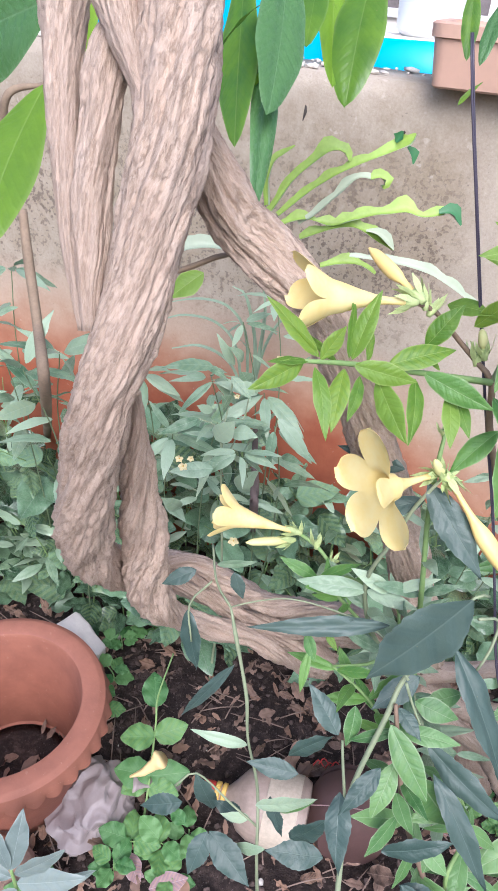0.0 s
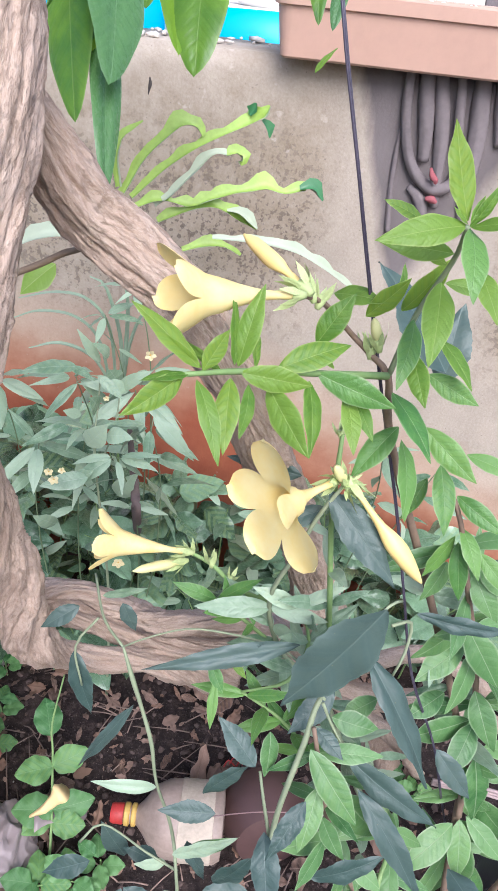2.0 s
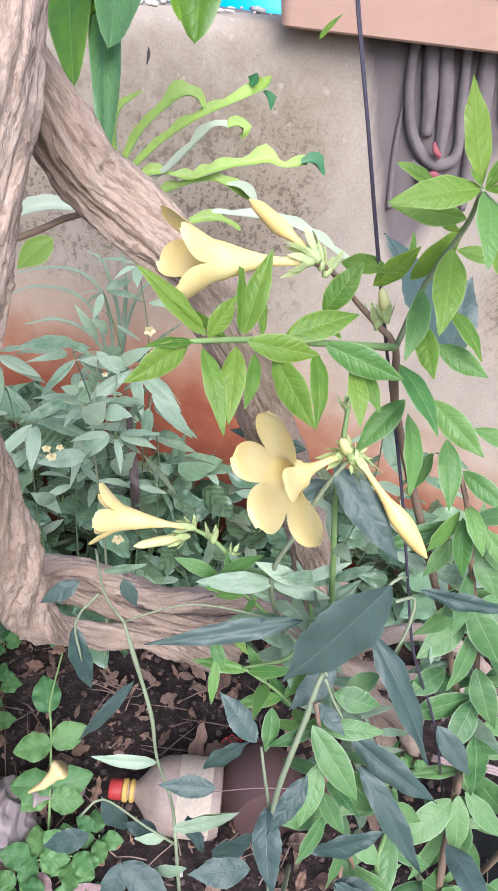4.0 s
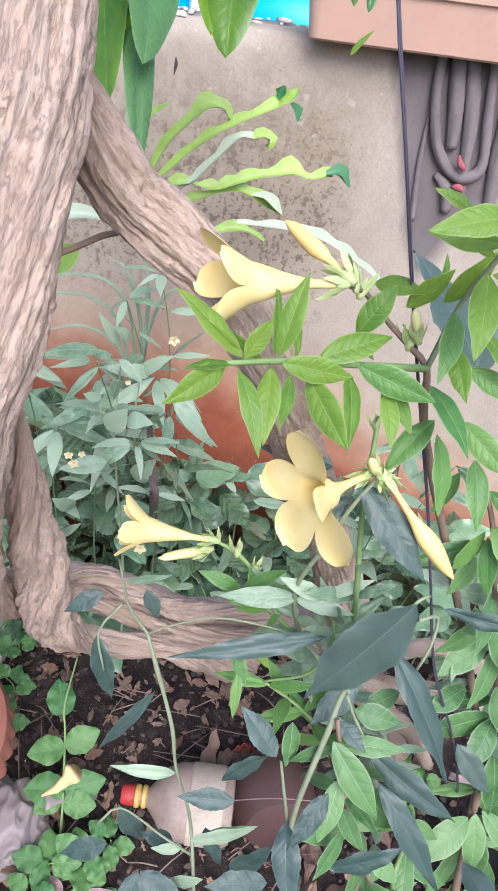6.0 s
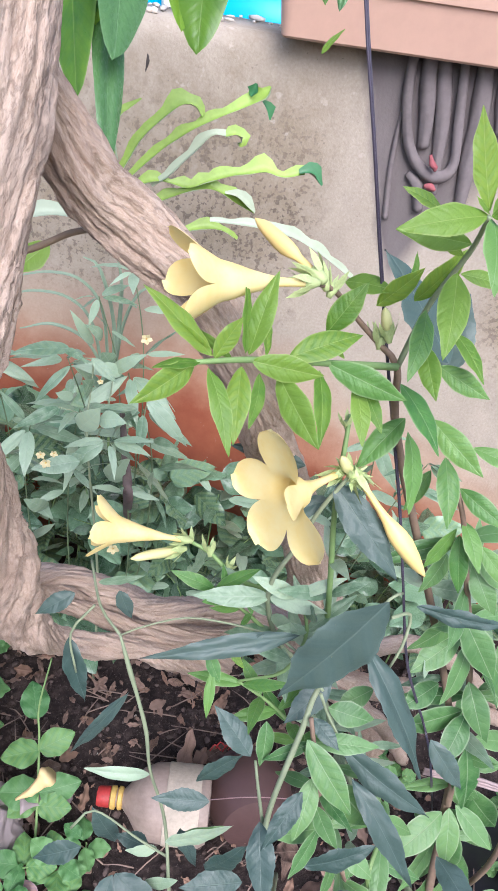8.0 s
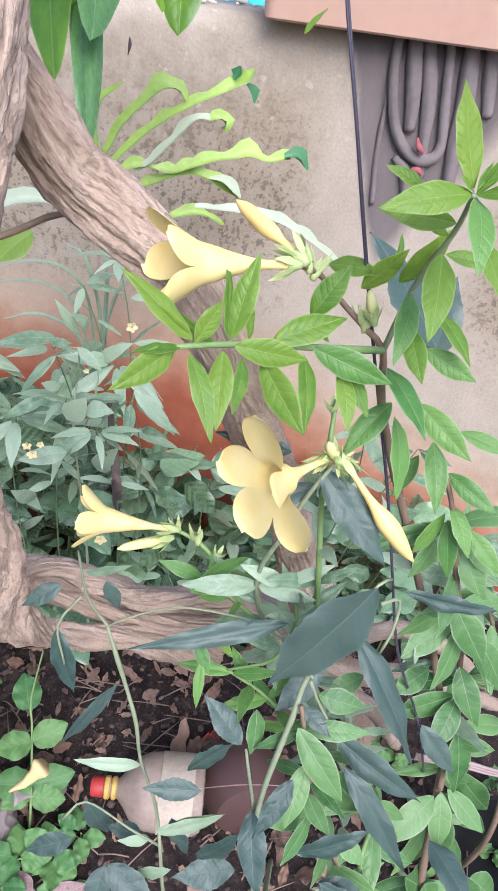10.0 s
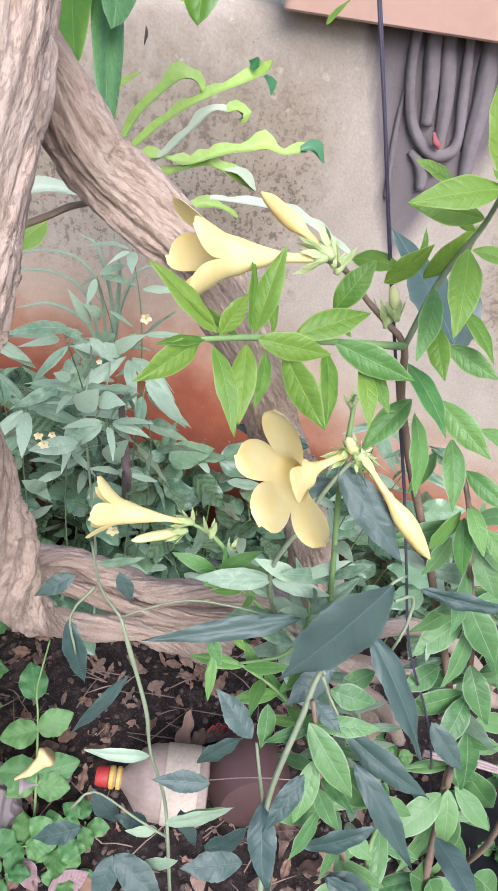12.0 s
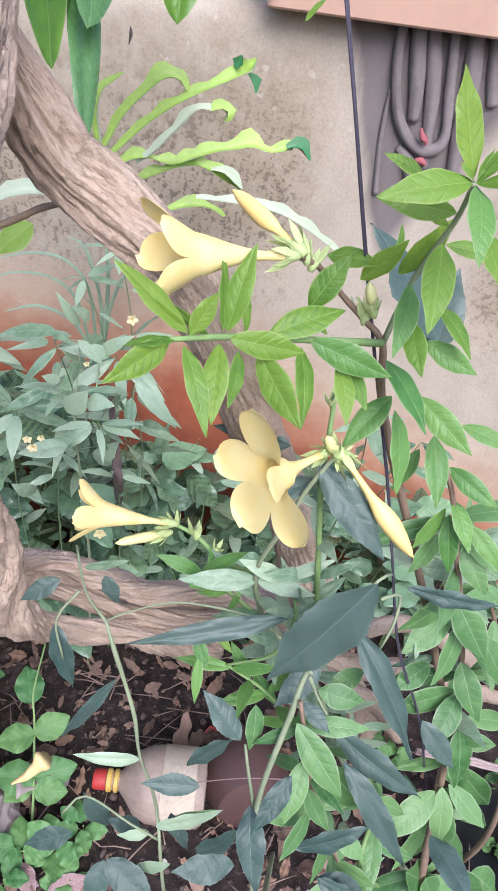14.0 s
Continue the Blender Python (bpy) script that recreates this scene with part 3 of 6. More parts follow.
def make_planter():
    ob = thing("planter", on_wall(0.56, 0.02, WALL_TOP), "long peach terracotta planter box on the wall top", "planter")
    length, deep, high, t = 0.68, 0.21, 0.082, 0.012
    x0, y0 = 0.235, -0.05

    def ring(bm, grow, z):
        """Rounded rectangle at a height."""
        pts, r = [], 0.018
        for cx, cy, a0 in ((x0 + length - r, y0 + deep - r, 0), (x0 + r, y0 + deep - r, 90), (x0 + r, y0 + r, 180), (x0 + length - r, y0 + r, 270)):
            for k in range(5):
                a = radians(a0 + k * 22.5)
                pts.append(bm.verts.new(WALL_AT @ Vector((cx + (r + grow) * math.cos(a), cy + (r + grow) * math.sin(a), WALL_TOP + z))))
        return pts

    bm = bmesh.new()
    rows = [ring(bm, g, z) for g, z in ((-0.008, 0.001), (-0.004, 0.004), (0.004, high * 0.78), (0.009, high * 0.80), (0.010, high), (0.006, high + 0.003), (-t + 0.006, high + 0.002), (-t, high - 0.02), (-t - 0.006, 0.014))]
    for a, b in zip(rows, rows[1:]):
        for k in range(len(a)):
            j = (k + 1) % len(a)
            bm.faces.new((a[k], a[j], b[j], b[k]))
    bm.faces.new(rows[0][::-1])
    bm.faces.new(rows[-1])
    part("body", bm, PEACH, ob)
    soil = bmesh.new()
    nx, ny = 60, 16
    g = [[soil.verts.new(WALL_AT @ Vector((x0 + 0.014 + (length - 0.028) * i / nx, y0 + 0.014 + (deep - 0.028) * j / ny, WALL_TOP + high - 0.012 + 0.012 * noise.noise(Vector((i * 0.7, j * 0.7, 2)))))) for j in range(ny + 1)] for i in range(nx + 1)]
    for a, b in zip(g, g[1:]):
        for k in range(ny):
            soil.faces.new((a[k], b[k], b[k + 1], a[k + 1]))
    part("soil", soil, SOIL, ob, "dry pale soil with gravel")
    for k in range(40):
        bm = bmesh.new()
        bmesh.ops.create_icosphere(bm, subdivisions=1, radius=rng.uniform(0.004, 0.009))
        for v in bm.verts:
            v.co *= 1 + 0.3 * noise.noise(v.co * 200 + Vector((k, 0, 0)))
        bmesh.ops.translate(bm, verts=bm.verts, vec=on_wall(x0 + rng.uniform(0.03, length - 0.03), y0 + rng.uniform(0.025, deep - 0.03), WALL_TOP + high - 0.004))
        part("pebble", bm, GRIT, ob)
    return ob


make_planter()


def make_wall_crumbs():
    """Chips of plaster and straw strewn along the wall top."""
    bm = bmesh.new()
    for k in range(170):
        s = rng.uniform(0.004, 0.013)
        m = WALL_AT @ Matrix.Translation((rng.uniform(-0.9, 0.95), rng.uniform(0.015, 0.19), WALL_TOP + 0.004)) @ Matrix.Rotation(rng.uniform(0, 6.3), 4, "Z") @ Matrix.Diagonal((s * rng.uniform(0.5, 2.2), s * 0.5, s * 0.4, 1))
        bmesh.ops.create_icosphere(bm, subdivisions=1, radius=1, matrix=m)
    return tagged(new("wall_crumbs", mesh_of("wall_crumbs", bm, GRIT)), "pale chips and dry straw on the wall top", "debris", kind="stuff")


make_wall_crumbs()


def make_blue_sheet():
    bm = bmesh.new()
    nx, nz = 60, 14
    rows = []
    for side in (0, 0.012):
        for j in range(nz + 1):
            row = []
            for i in range(nx + 1):
                x = -1.6 + 3.4 * i / nx
                top = 1.30 if x < -0.02 else 1.046 + 0.004 * math.sin(x * 9)
                z = 0.0 + top * j / nz
                row.append(bm.verts.new(WALL_AT @ Vector((x, 0.62 + side + 0.02 * math.sin(x * 14 + z * 3), z))))
            rows.append(row)
    order = rows[:nz + 1] + rows[nz + 1:][::-1]
    for a, b in zip(order, order[1:]):
        for k in range(nx):
            bm.faces.new((a[k], a[k + 1], b[k + 1], b[k]))
    return tagged(new("blue_tarpaulin", mesh_of("blue_tarpaulin", bm, BLUE)), "bright blue tarpaulin hung behind the garden wall", "tarpaulin")


make_blue_sheet()


def make_bucket():
    """A white tub on a block behind the wall."""
    p = on_wall(0.13, 0.78, 0)
    stand = tagged(new("block", mesh_of("block", box(bmesh.new(), (0.5, 0.24, 1.05), (*p.xy, 0.525), 0.01), CREAM, False)), "pale rendered block behind the wall", "block")
    ob = thing("tub", (*p.xy, 1.05), "white plastic tub with a grey panel behind the wall", "tub")
    bm = lathe(bmesh.new(), [(0.07, 0.0), (0.085, 0.012), (0.095, 0.2), (0.101, 0.205), (0.101, 0.22), (0.092, 0.222), (0.088, 0.2), (0.08, 0.02)], 40)
    bmesh.ops.translate(bm, verts=bm.verts, vec=(*p.xy, 1.05))
    part("body", bm, WHITE, ob)
    return ob


make_bucket()


def make_far_house():
    ob = thing("house", (0.5, 6.2, 0), "pale cream rendered house wall beyond the garden", "house")
    bm = box(bmesh.new(), (9, 0.2, 4.5), (0.5, 6.2, 2.25))
    part("wall", bm, CREAM, ob, smooth=False)
    for x in (-1.6, 1.0, 3.2):
        win = part("window", box(bmesh.new(), (0.9, 0.03, 1.1), (x, 6.09, 1.6)), HOSE, ob, "dark window", False)
        part("frame", box(bmesh.new(), (1.0, 0.04, 0.06), (x, 6.08, 1.02), 0.01), WHITE, win, smooth=False)
    return ob


make_far_house()


def make_hose():
    ob = thing("hose", on_wall(0.45, -0.02, WALL_TOP), "grey hose looped against the shaded wall under the planter", "hose")
    part("loop", tube(bmesh.new(), [((0.406, 1.140, 1.024), 0.0069), ((0.407, 1.140, 0.990), 0.0074), ((0.412, 1.138, 0.948), 0.0072), ((0.424, 1.135, 0.908), 0.0074), ((0.444, 1.129, 0.879), 0.0084), ((0.469, 1.121, 0.865), 0.0093), ((0.489, 1.115, 0.873), 0.0084), ((0.494, 1.114, 0.894), 0.0074), ((0.486, 1.116, 0.943), 0.0072), ((0.479, 1.118, 0.992), 0.0070), ((0.473, 1.120, 1.032), 0.0069)], 20, 0.006, 0.14), HOSE, ob)
    part("tail", tube(bmesh.new(), [((0.429, 1.137, 1.026), 0.0108), ((0.434, 1.136, 0.993), 0.0118), ((0.441, 1.134, 0.951), 0.0113), ((0.447, 1.132, 0.903), 0.0083)], 20, 0.006, 0.14), HOSE, ob)
    part("tail", tube(bmesh.new(), [((0.448, 1.134, 1.028), 0.0100), ((0.458, 1.131, 0.981), 0.0119), ((0.468, 1.128, 0.924), 0.0106), ((0.473, 1.126, 0.878), 0.0075), ((0.477, 1.125, 0.838), 0.0060)], 20, 0.006, 0.14), HOSE, ob)
    part("tail", tube(bmesh.new(), [((0.504, 1.117, 1.032), 0.0107), ((0.510, 1.115, 0.988), 0.0134), ((0.515, 1.114, 0.931), 0.0138), ((0.517, 1.113, 0.877), 0.0117), ((0.520, 1.112, 0.836), 0.0086), ((0.524, 1.111, 0.803), 0.0052)], 20, 0.006, 0.14), HOSE, ob)
    part("tail", tube(bmesh.new(), [((0.532, 1.109, 1.025), 0.0092), ((0.540, 1.106, 0.978), 0.0103), ((0.548, 1.104, 0.935), 0.0081)], 20, 0.006, 0.14), HOSE, ob)
    part("tail", tube(bmesh.new(), [((0.408, 1.146, 0.946), 0.0024), ((0.408, 1.146, 0.904), 0.0041), ((0.410, 1.145, 0.853), 0.0043), ((0.417, 1.143, 0.791), 0.0044)], 20, 0.006, 0.14), HOSE, ob)
    part("sleeve", tube(bmesh.new(), [((0.434, 1.136, 0.864), 0.0051), ((0.450, 1.131, 0.851), 0.0094), ((0.458, 1.129, 0.836), 0.0103), ((0.461, 1.128, 0.811), 0.0070)], 20, 0.006, 0.14), HOSE, ob)
    part("rag", tube(bmesh.new(), [((0.453, 1.111, 0.898), 0.0020), ((0.458, 1.110, 0.886), 0.0049), ((0.465, 1.108, 0.881), 0.0041), ((0.463, 1.108, 0.876), 0.0025)], 10, 0.003, 0.5), RAG, ob, "faded red rag tie")
    part("rag", tube(bmesh.new(), [((0.457, 1.117, 0.852), 0.0025), ((0.466, 1.114, 0.852), 0.0051), ((0.474, 1.111, 0.848), 0.0025)], 10, 0.003, 0.5), RAG, ob, "faded red rag tie")
    return ob


make_hose()


CHIP = plain("dark_chip", (0.06, 0.05, 0.045), 0.9, 0.3, 80)


def make_chip(top, foot, wide):
    """A dark gouge in the render, a few millimetres proud lips of broken plaster."""
    a, b = Vector(top), Vector(foot)
    bm = tube(bmesh.new(), [(a, wide * 0.3), (a.lerp(b, 0.4) + Vector((0.002, 0, 0)), wide), (b, wide * 0.35)], 8, 0.004, 0.5)
    tagged(new("wall_chip", mesh_of("wall_chip", bm, CHIP)), "small dark chip in the cement render", "chip", "chips in the wall")


make_chip((0.043, 1.257, 0.972), (0.041, 1.258, 0.948), 0.003)
make_chip((0.197, 1.211, 0.956), (0.199, 1.21, 0.945), 0.003)
make_chip((0.341, 1.168, 0.789), (0.356, 1.163, 0.77), 0.003)

# ---- pots ----
def make_round_pot():
    p = Vector((-0.332, 0.668, 0.225))
    ob = thing("terracotta_pot", (p.x, p.y, 0.0), "empty terracotta pot with a pie-crust rim on the soil", "pot")
    prof = [(0.090, -0.01), (0.096, 0.0), (0.112, 0.08), (0.128, 0.155), (0.133, 0.178), (0.146, 0.182), (0.154, 0.190), (0.157, 0.206), (0.153, 0.219), (0.146, 0.2235), (0.143, 0.2245), (0.1215, 0.2225), (0.1195, 0.2215), (0.1185, 0.2195), (0.1175, 0.213), (0.1165, 0.205), (0.106, 0.10), (0.094, 0.016), (0.088, 0.012)]
    m = Matrix.Translation((p.x, p.y, 0.004)) @ Matrix.Rotation(radians(4), 4, "X")
    body = new("body", mesh_of("body", lathe(bmesh.new(), prof, 216, 36, (5, 6), 0.008), CLAY))
    body.matrix_basis = m
    hang(body, ob)
    dirt = new("soil", mesh_of("soil", lathe(bmesh.new(), [(0.090, 0.014), (0.06, 0.022), (0.01, 0.020)], 40), SOIL))
    dirt.matrix_basis = m
    hang(dirt, ob)
    for k in range(14):
        a, r = rng.uniform(0, 6.28), rng.uniform(0, 0.07)
        b = m @ Vector((r * math.cos(a), r * math.sin(a), 0.028))
        leaf(ob, DRY, b, b + Vector((rng.uniform(-0.03, 0.03), rng.uniform(-0.03, 0.03), 0.004)), rng.uniform(-20, 20), rng.uniform(0.5, 1.1), k, "dry_leaf", (0, 0, 1))
    return ob


make_round_pot()

BRICK = plain("pale_brick", (0.74, 0.68, 0.62), 0.9, 0.12, 40, 0, 0.5)
SALMON = plain("salmon_stone", (0.36, 0.24, 0.19), 0.9, 0.3, 25, 0, 0.6)


def stone(name, at, size, turn, mat, label, category, seed=0.0, lumps=0.25):
    bm = bmesh.new()
    bmesh.ops.create_icosphere(bm, subdivisions=4, radius=1)
    for v in bm.verts:
        q = Vector([math.copysign(abs(c) ** 0.75, c) for c in v.co])
        q *= 1 + lumps * noise.noise(v.co * 1.3 + Vector((seed, 0, 0))) + lumps * 0.25 * noise.noise(v.co * 5 + Vector((seed, 3, 0)))
        v.co = q
    ob = new(name, mesh_of(name, bm, mat))
    ob.matrix_basis = Matrix.Translation(at) @ Matrix.Rotation(radians(turn), 4, "Z") @ Matrix.Diagonal((*size, 1))
    return tagged(ob, label, category)


def make_brick():
    bm = box(bmesh.new(), (0.095, 0.075, 0.05), (0, 0, 0.025), 0.008)
    bmesh.ops.subdivide_edges(bm, edges=bm.edges, cuts=2, use_grid_fill=True)
    for v in bm.verts:
        v.co += Vector((0.004, 0.004, 0.004)) * noise.noise(v.co * 40)
    ob = new("brick", mesh_of("brick", bm, BRICK))
    p = Vector((-0.299, 0.897, 0.09))
    ob.matrix_basis = Matrix.Translation((p.x, p.y, 0.055)) @ Matrix.Rotation(radians(-35), 4, "Z") @ Matrix.Rotation(radians(24), 4, "Y")
    tagged(ob, "whitish brick leaning behind the terracotta pot", "brick")


make_brick()
stone("stone", Vector((-0.342, 0.492, 0)) + Vector((-0.02, 0, 0.02)), (0.10, 0.07, 0.055), 20, SALMON, "rough salmon-coloured stone lying on the soil", "stone", 2.0)

BAG = plain("grey_bag", (0.31, 0.26, 0.255), 0.45, 0.25, 26, 0, 0.15)


def make_bag():
    """A thin bag in soft crumpled folds, its knotted neck beside it."""
    p = Vector((-0.198, 0.616, 0.03))
    ob = thing("plastic_bag", (p.x, p.y, 0.0), "crumpled grey plastic bag on the soil beside the pot", "bag")
    bm = bmesh.new()
    bmesh.ops.create_icosphere(bm, subdivisions=6, radius=1)
    for v in bm.verts:
        q = v.co.copy()
        bend = q + Vector((0.35 * noise.noise(q * 1.7), 0.35 * noise.noise(q * 1.7 + Vector((5, 0, 0))), 0))
        crease = sum(w * (1 - abs(noise.noise(Vector((bend.x * a, bend.y * b, bend.z * a)))) * 2.2) for a, b, w in ((1.3, 0.9, 0.15), (2.6, 1.1, 0.06), (1.5, 3.4, 0.035), (7.0, 3.0, 0.012)))
        g = 0.60 + 0.22 * noise.noise(q * 1.2 + Vector((4, 0, 0))) + crease
        v.co = Vector((q.x * g * 0.082, q.y * g * 0.098, max(-0.3, q.z * g) * 0.062)) + Vector((p.x, p.y + 0.008, 0.026))
    part("body", bm, BAG, ob)
    part("neck", tube(bmesh.new(), [((p.x + 0.06, p.y + 0.03, 0.05), 0.018), ((p.x + 0.085, p.y + 0.035, 0.045), 0.008), ((p.x + 0.11, p.y + 0.05, 0.03), 0.02), ((p.x + 0.13, p.y + 0.06, 0.02), 0.012)], 14, 0.006, 0.5, 0.3, 10.0), BAG, ob)


make_bag()

BOTTLE = plain("cloudy_bottle", (0.37, 0.285, 0.235), 0.45, 0.4, 45, 0, 0.2)
LABEL = plain("paper_label", (0.52, 0.44, 0.345), 0.8, 0.35, 60)
YELLOW = plain("yellow_plastic", (0.60, 0.40, 0.10), 0.6, 0.35, 90)


def make_bottle():
    a, b = Vector((-0.022, 0.65, 0.055)), Vector((0.141, 0.617, 0.055))
    x = (b - a).normalized()
    m = Matrix.Translation((a.x, a.y, 0.052)) @ x.to_track_quat("Z", "Y").to_matrix().to_4x4()
    long = (b - a).length
    ob = thing("bottle", (a.x, a.y, 0.0), "cloudy bottle with a red cap lying half hidden on the soil", "bottle")

    def turned(name, prof, mat, label=""):
        o = new(name, mesh_of(name, lathe(bmesh.new(), prof, 40), mat))
        o.matrix_basis = m
        hang(o, ob)
        return tagged(o, label)

    turned("body", [(0.012, 0.016), (0.0135, 0.036), (0.024, 0.046), (0.045, 0.062), (0.054, 0.08), (0.056, 0.10), (0.056, long - 0.012), (0.05, long - 0.002), (0.03, long)], BOTTLE)
    turned("cap", [(0.0130, -0.003), (0.0145, 0.0), (0.0150, 0.014), (0.0140, 0.016)], RED, "red screw cap")
    turned("collar", [(0.0140, 0.0165), (0.0165, 0.018), (0.0165, 0.024), (0.0140, 0.0255)], YELLOW, "yellow collar ring")
    turned("collar", [(0.0140, 0.0275), (0.0165, 0.029), (0.0165, 0.034), (0.0140, 0.0355)], YELLOW, "yellow collar ring")
    turned("label", [(0.0564, long * 0.60), (0.0574, long * 0.605), (0.0574, long * 0.90), (0.0564, long * 0.905)], LABEL, "pale paper label")
    return ob


make_bottle()

BROWN = plain("brown_clay", (0.10, 0.055, 0.05), 0.5, 0.25, 18, 0, 0.4)


def make_brown_pot():
    p = Vector((0.195, 0.609, 0.05))
    ob = thing("clay_jar", (p.x + 0.01, p.y + 0.02, 0), "dark brown clay jar lying on its side on the soil", "jar")
    m = Matrix.Translation((p.x + 0.01, p.y + 0.02, 0.048)) @ Matrix.Rotation(radians(-100), 4, "X") @ Matrix.Translation((0, 0, -0.055))
    for name, prof in (("body", [(0.03, 0.0), (0.05, 0.006), (0.064, 0.035), (0.066, 0.062), (0.056, 0.092), (0.040, 0.1035)]), ("rim", [(0.040, 0.104), (0.0445, 0.107), (0.044, 0.114), (0.040, 0.116), (0.034, 0.110), (0.036, 0.1045)])):
        o = new(name, mesh_of(name, lathe(bmesh.new(), prof, 40), BROWN))
        o.matrix_basis = m
        hang(o, ob)


make_brown_pot()


def make_cables():
    ob = thing("cable", (0.522, 0.658, 0), "thin twin black cable hanging down through the shrub", "cable")
    run = [((0.093, 0.416, 1.117), 0.00062), ((0.099, 0.409, 1.087), 0.00062), ((0.109, 0.403, 1.048), 0.00062), ((0.126, 0.401, 0.987), 0.00062), ((0.144, 0.394, 0.922), 0.00062), ((0.169, 0.39, 0.84), 0.00062), ((0.186, 0.384, 0.775), 0.00062), ((0.21, 0.379, 0.688), 0.00062), ((0.245, 0.374, 0.607), 0.00062), ((0.258, 0.359, 0.558), 0.00062)]
    for s in (0, 1):
        off = Vector((0.0012, 0.0008, 0)) * s
        part("strand", tube(bmesh.new(), [(Vector(p) + off * (1 if i % 2 else 0.75), r) for i, (p, r) in enumerate(run)] + [(Vector((0.483, 0.547, 0.02)) + off, 0.00062)], 8, 0.015), BLACK, ob)
    cord = thing("cord", (0.256, 0.363, 0.562), "pinkish plastic cord tied to the stem", "cord")
    PINK = plain("pink_cord", (0.33, 0.25, 0.24), 0.8, 0.3, 80)
    for s in (0, 1, 2):
        o = Vector((0, 0, 0.0026)) * (s - 1)
        part("strand", tube(bmesh.new(), [(Vector((0.251, 0.364, 0.566)) + o, 0.0016), (Vector((0.265, 0.361, 0.563)) + o, 0.0016), (Vector((0.296, 0.356, 0.558)) + o * 1.5, 0.0016), (Vector((0.329, 0.351, 0.546)) + o * 1.2, 0.0016), (Vector((0.408, 0.344, 0.521)) + o, 0.0016)], 6, 0.01), PINK, cord)


make_cables()

# ---- flowering shrub in front ----
PETAL, pn, pl, pb = material("yellow_petal")
pv = coords(pn, pl)
pc = ramp(pn, pl, noise_tex(pn, pl, pv, 70, 4), (0.3, (0.93, 0.73, 0.27)), (0.7, (0.95, 0.82, 0.41)))
pl.new(pc, pb.inputs["Base Color"])
pb.inputs["Roughness"].default_value = 0.5
ptr, pms = pn.new("ShaderNodeBsdfTranslucent"), pn.new("ShaderNodeMixShader")
pl.new(pc, ptr.inputs["Color"])
pms.inputs[0].default_value = 0.2
pl.new(pb.outputs[0], pms.inputs[1])
pl.new(ptr.outputs[0], pms.inputs[2])
pl.new(pms.outputs[0], pn["Material Output"].inputs["Surface"])
THROAT = plain("flower_throat", (0.90, 0.70, 0.24), 0.6, 0.08, 60, 0, 0.1)
SEPAL = plain("sepal", (0.46, 0.55, 0.24), 0.5, 0.15, 60)
BUD = plain("bud", (0.86, 0.65, 0.24), 0.45, 0.12, 60, 0, 0.1)
BUD_GREEN = plain("green_bud", (0.66, 0.64, 0.29), 0.45, 0.14, 60, 0, 0.1)


def bend_in(x):
    x = min(1.0, max(0.0, x))
    return x * x * (3 - 2 * x)


def petal_mesh(centre, axis, d, flare, size, spread, broad, k, curl):
    """One lobe of a trumpet: a sector of the funnel's mouth that bends outwards, overlaps its neighbours and ends rounded and a little askew."""
    across = axis.cross(d)
    bm = bmesh.new()
    nu, nv = 26, 10
    root, total = 0.011, 0.011 + size
    r, a = flare * 0.74, -root
    rows = []
    for i in range(nu + 1):
        u = i / nu
        v = max(0.0, (u * total - root) / size)
        ang = radians(12 + (spread - 12) * bend_in((u * total - root * 0.35) / (size * 0.55)) + curl * v * v)
        if i:
            r += math.sin(ang) * total / nu
            a += math.cos(ang) * total / nu
        half = radians(41 - 6 * v) * broad * math.sqrt(max(0.0, 1 - v ** 2.6))
        row = []
        for j in range(-nv, nv + 1):
            y = j / nv
            phi = y * half + radians(7) * v * v
            lift = 0.0006 * (y if k % 2 else -y) + size * v * (0.10 * y * y * v - 0.04 * math.cos(y * 2.6) * (1 - v) + 0.025 * math.sin(u * 8 + k * 2 + y * 4) * abs(y))
            row.append(bm.verts.new(centre + axis * (a + lift) + (d * math.cos(phi) + across * math.sin(phi)) * r))
        rows.append(row)
    for x, y in zip(rows, rows[1:]):
        for q in range(2 * nv):
            bm.faces.new((x[q], y[q], y[q + 1], x[q + 1]))
    bmesh.ops.remove_doubles(bm, verts=bm.verts, dist=1e-6)
    return bm


def sepals(parent, base, axis, size, count=5):
    axis = Vector(axis).normalized()
    a0 = axis.orthogonal().normalized()
    cup = part("calyx", tube(bmesh.new(), [(Vector(base) - axis * size * 0.35, size * 0.12), (Vector(base), size * 0.24), (Vector(base) + axis * size * 0.25, size * 0.2)], 10, 0.003), SEPAL, parent, "pale green calyx")
    for k in range(count):
        d = Matrix.Rotation(k * 2 * math.pi / count + 0.4, 3, axis) @ a0
        start = Vector(base) - axis * size * 0.1 + d * size * 0.16
        leaf(cup, SEPALS, start, start + axis * size * rng.uniform(0.8, 1.05) + d * size * rng.uniform(0.25, 0.55), 0, 1, k, "sepal", d)
    return cup


SEPALS = blades("sepal", SEPAL, 0.30, 0.38, 0.02, 1.2)


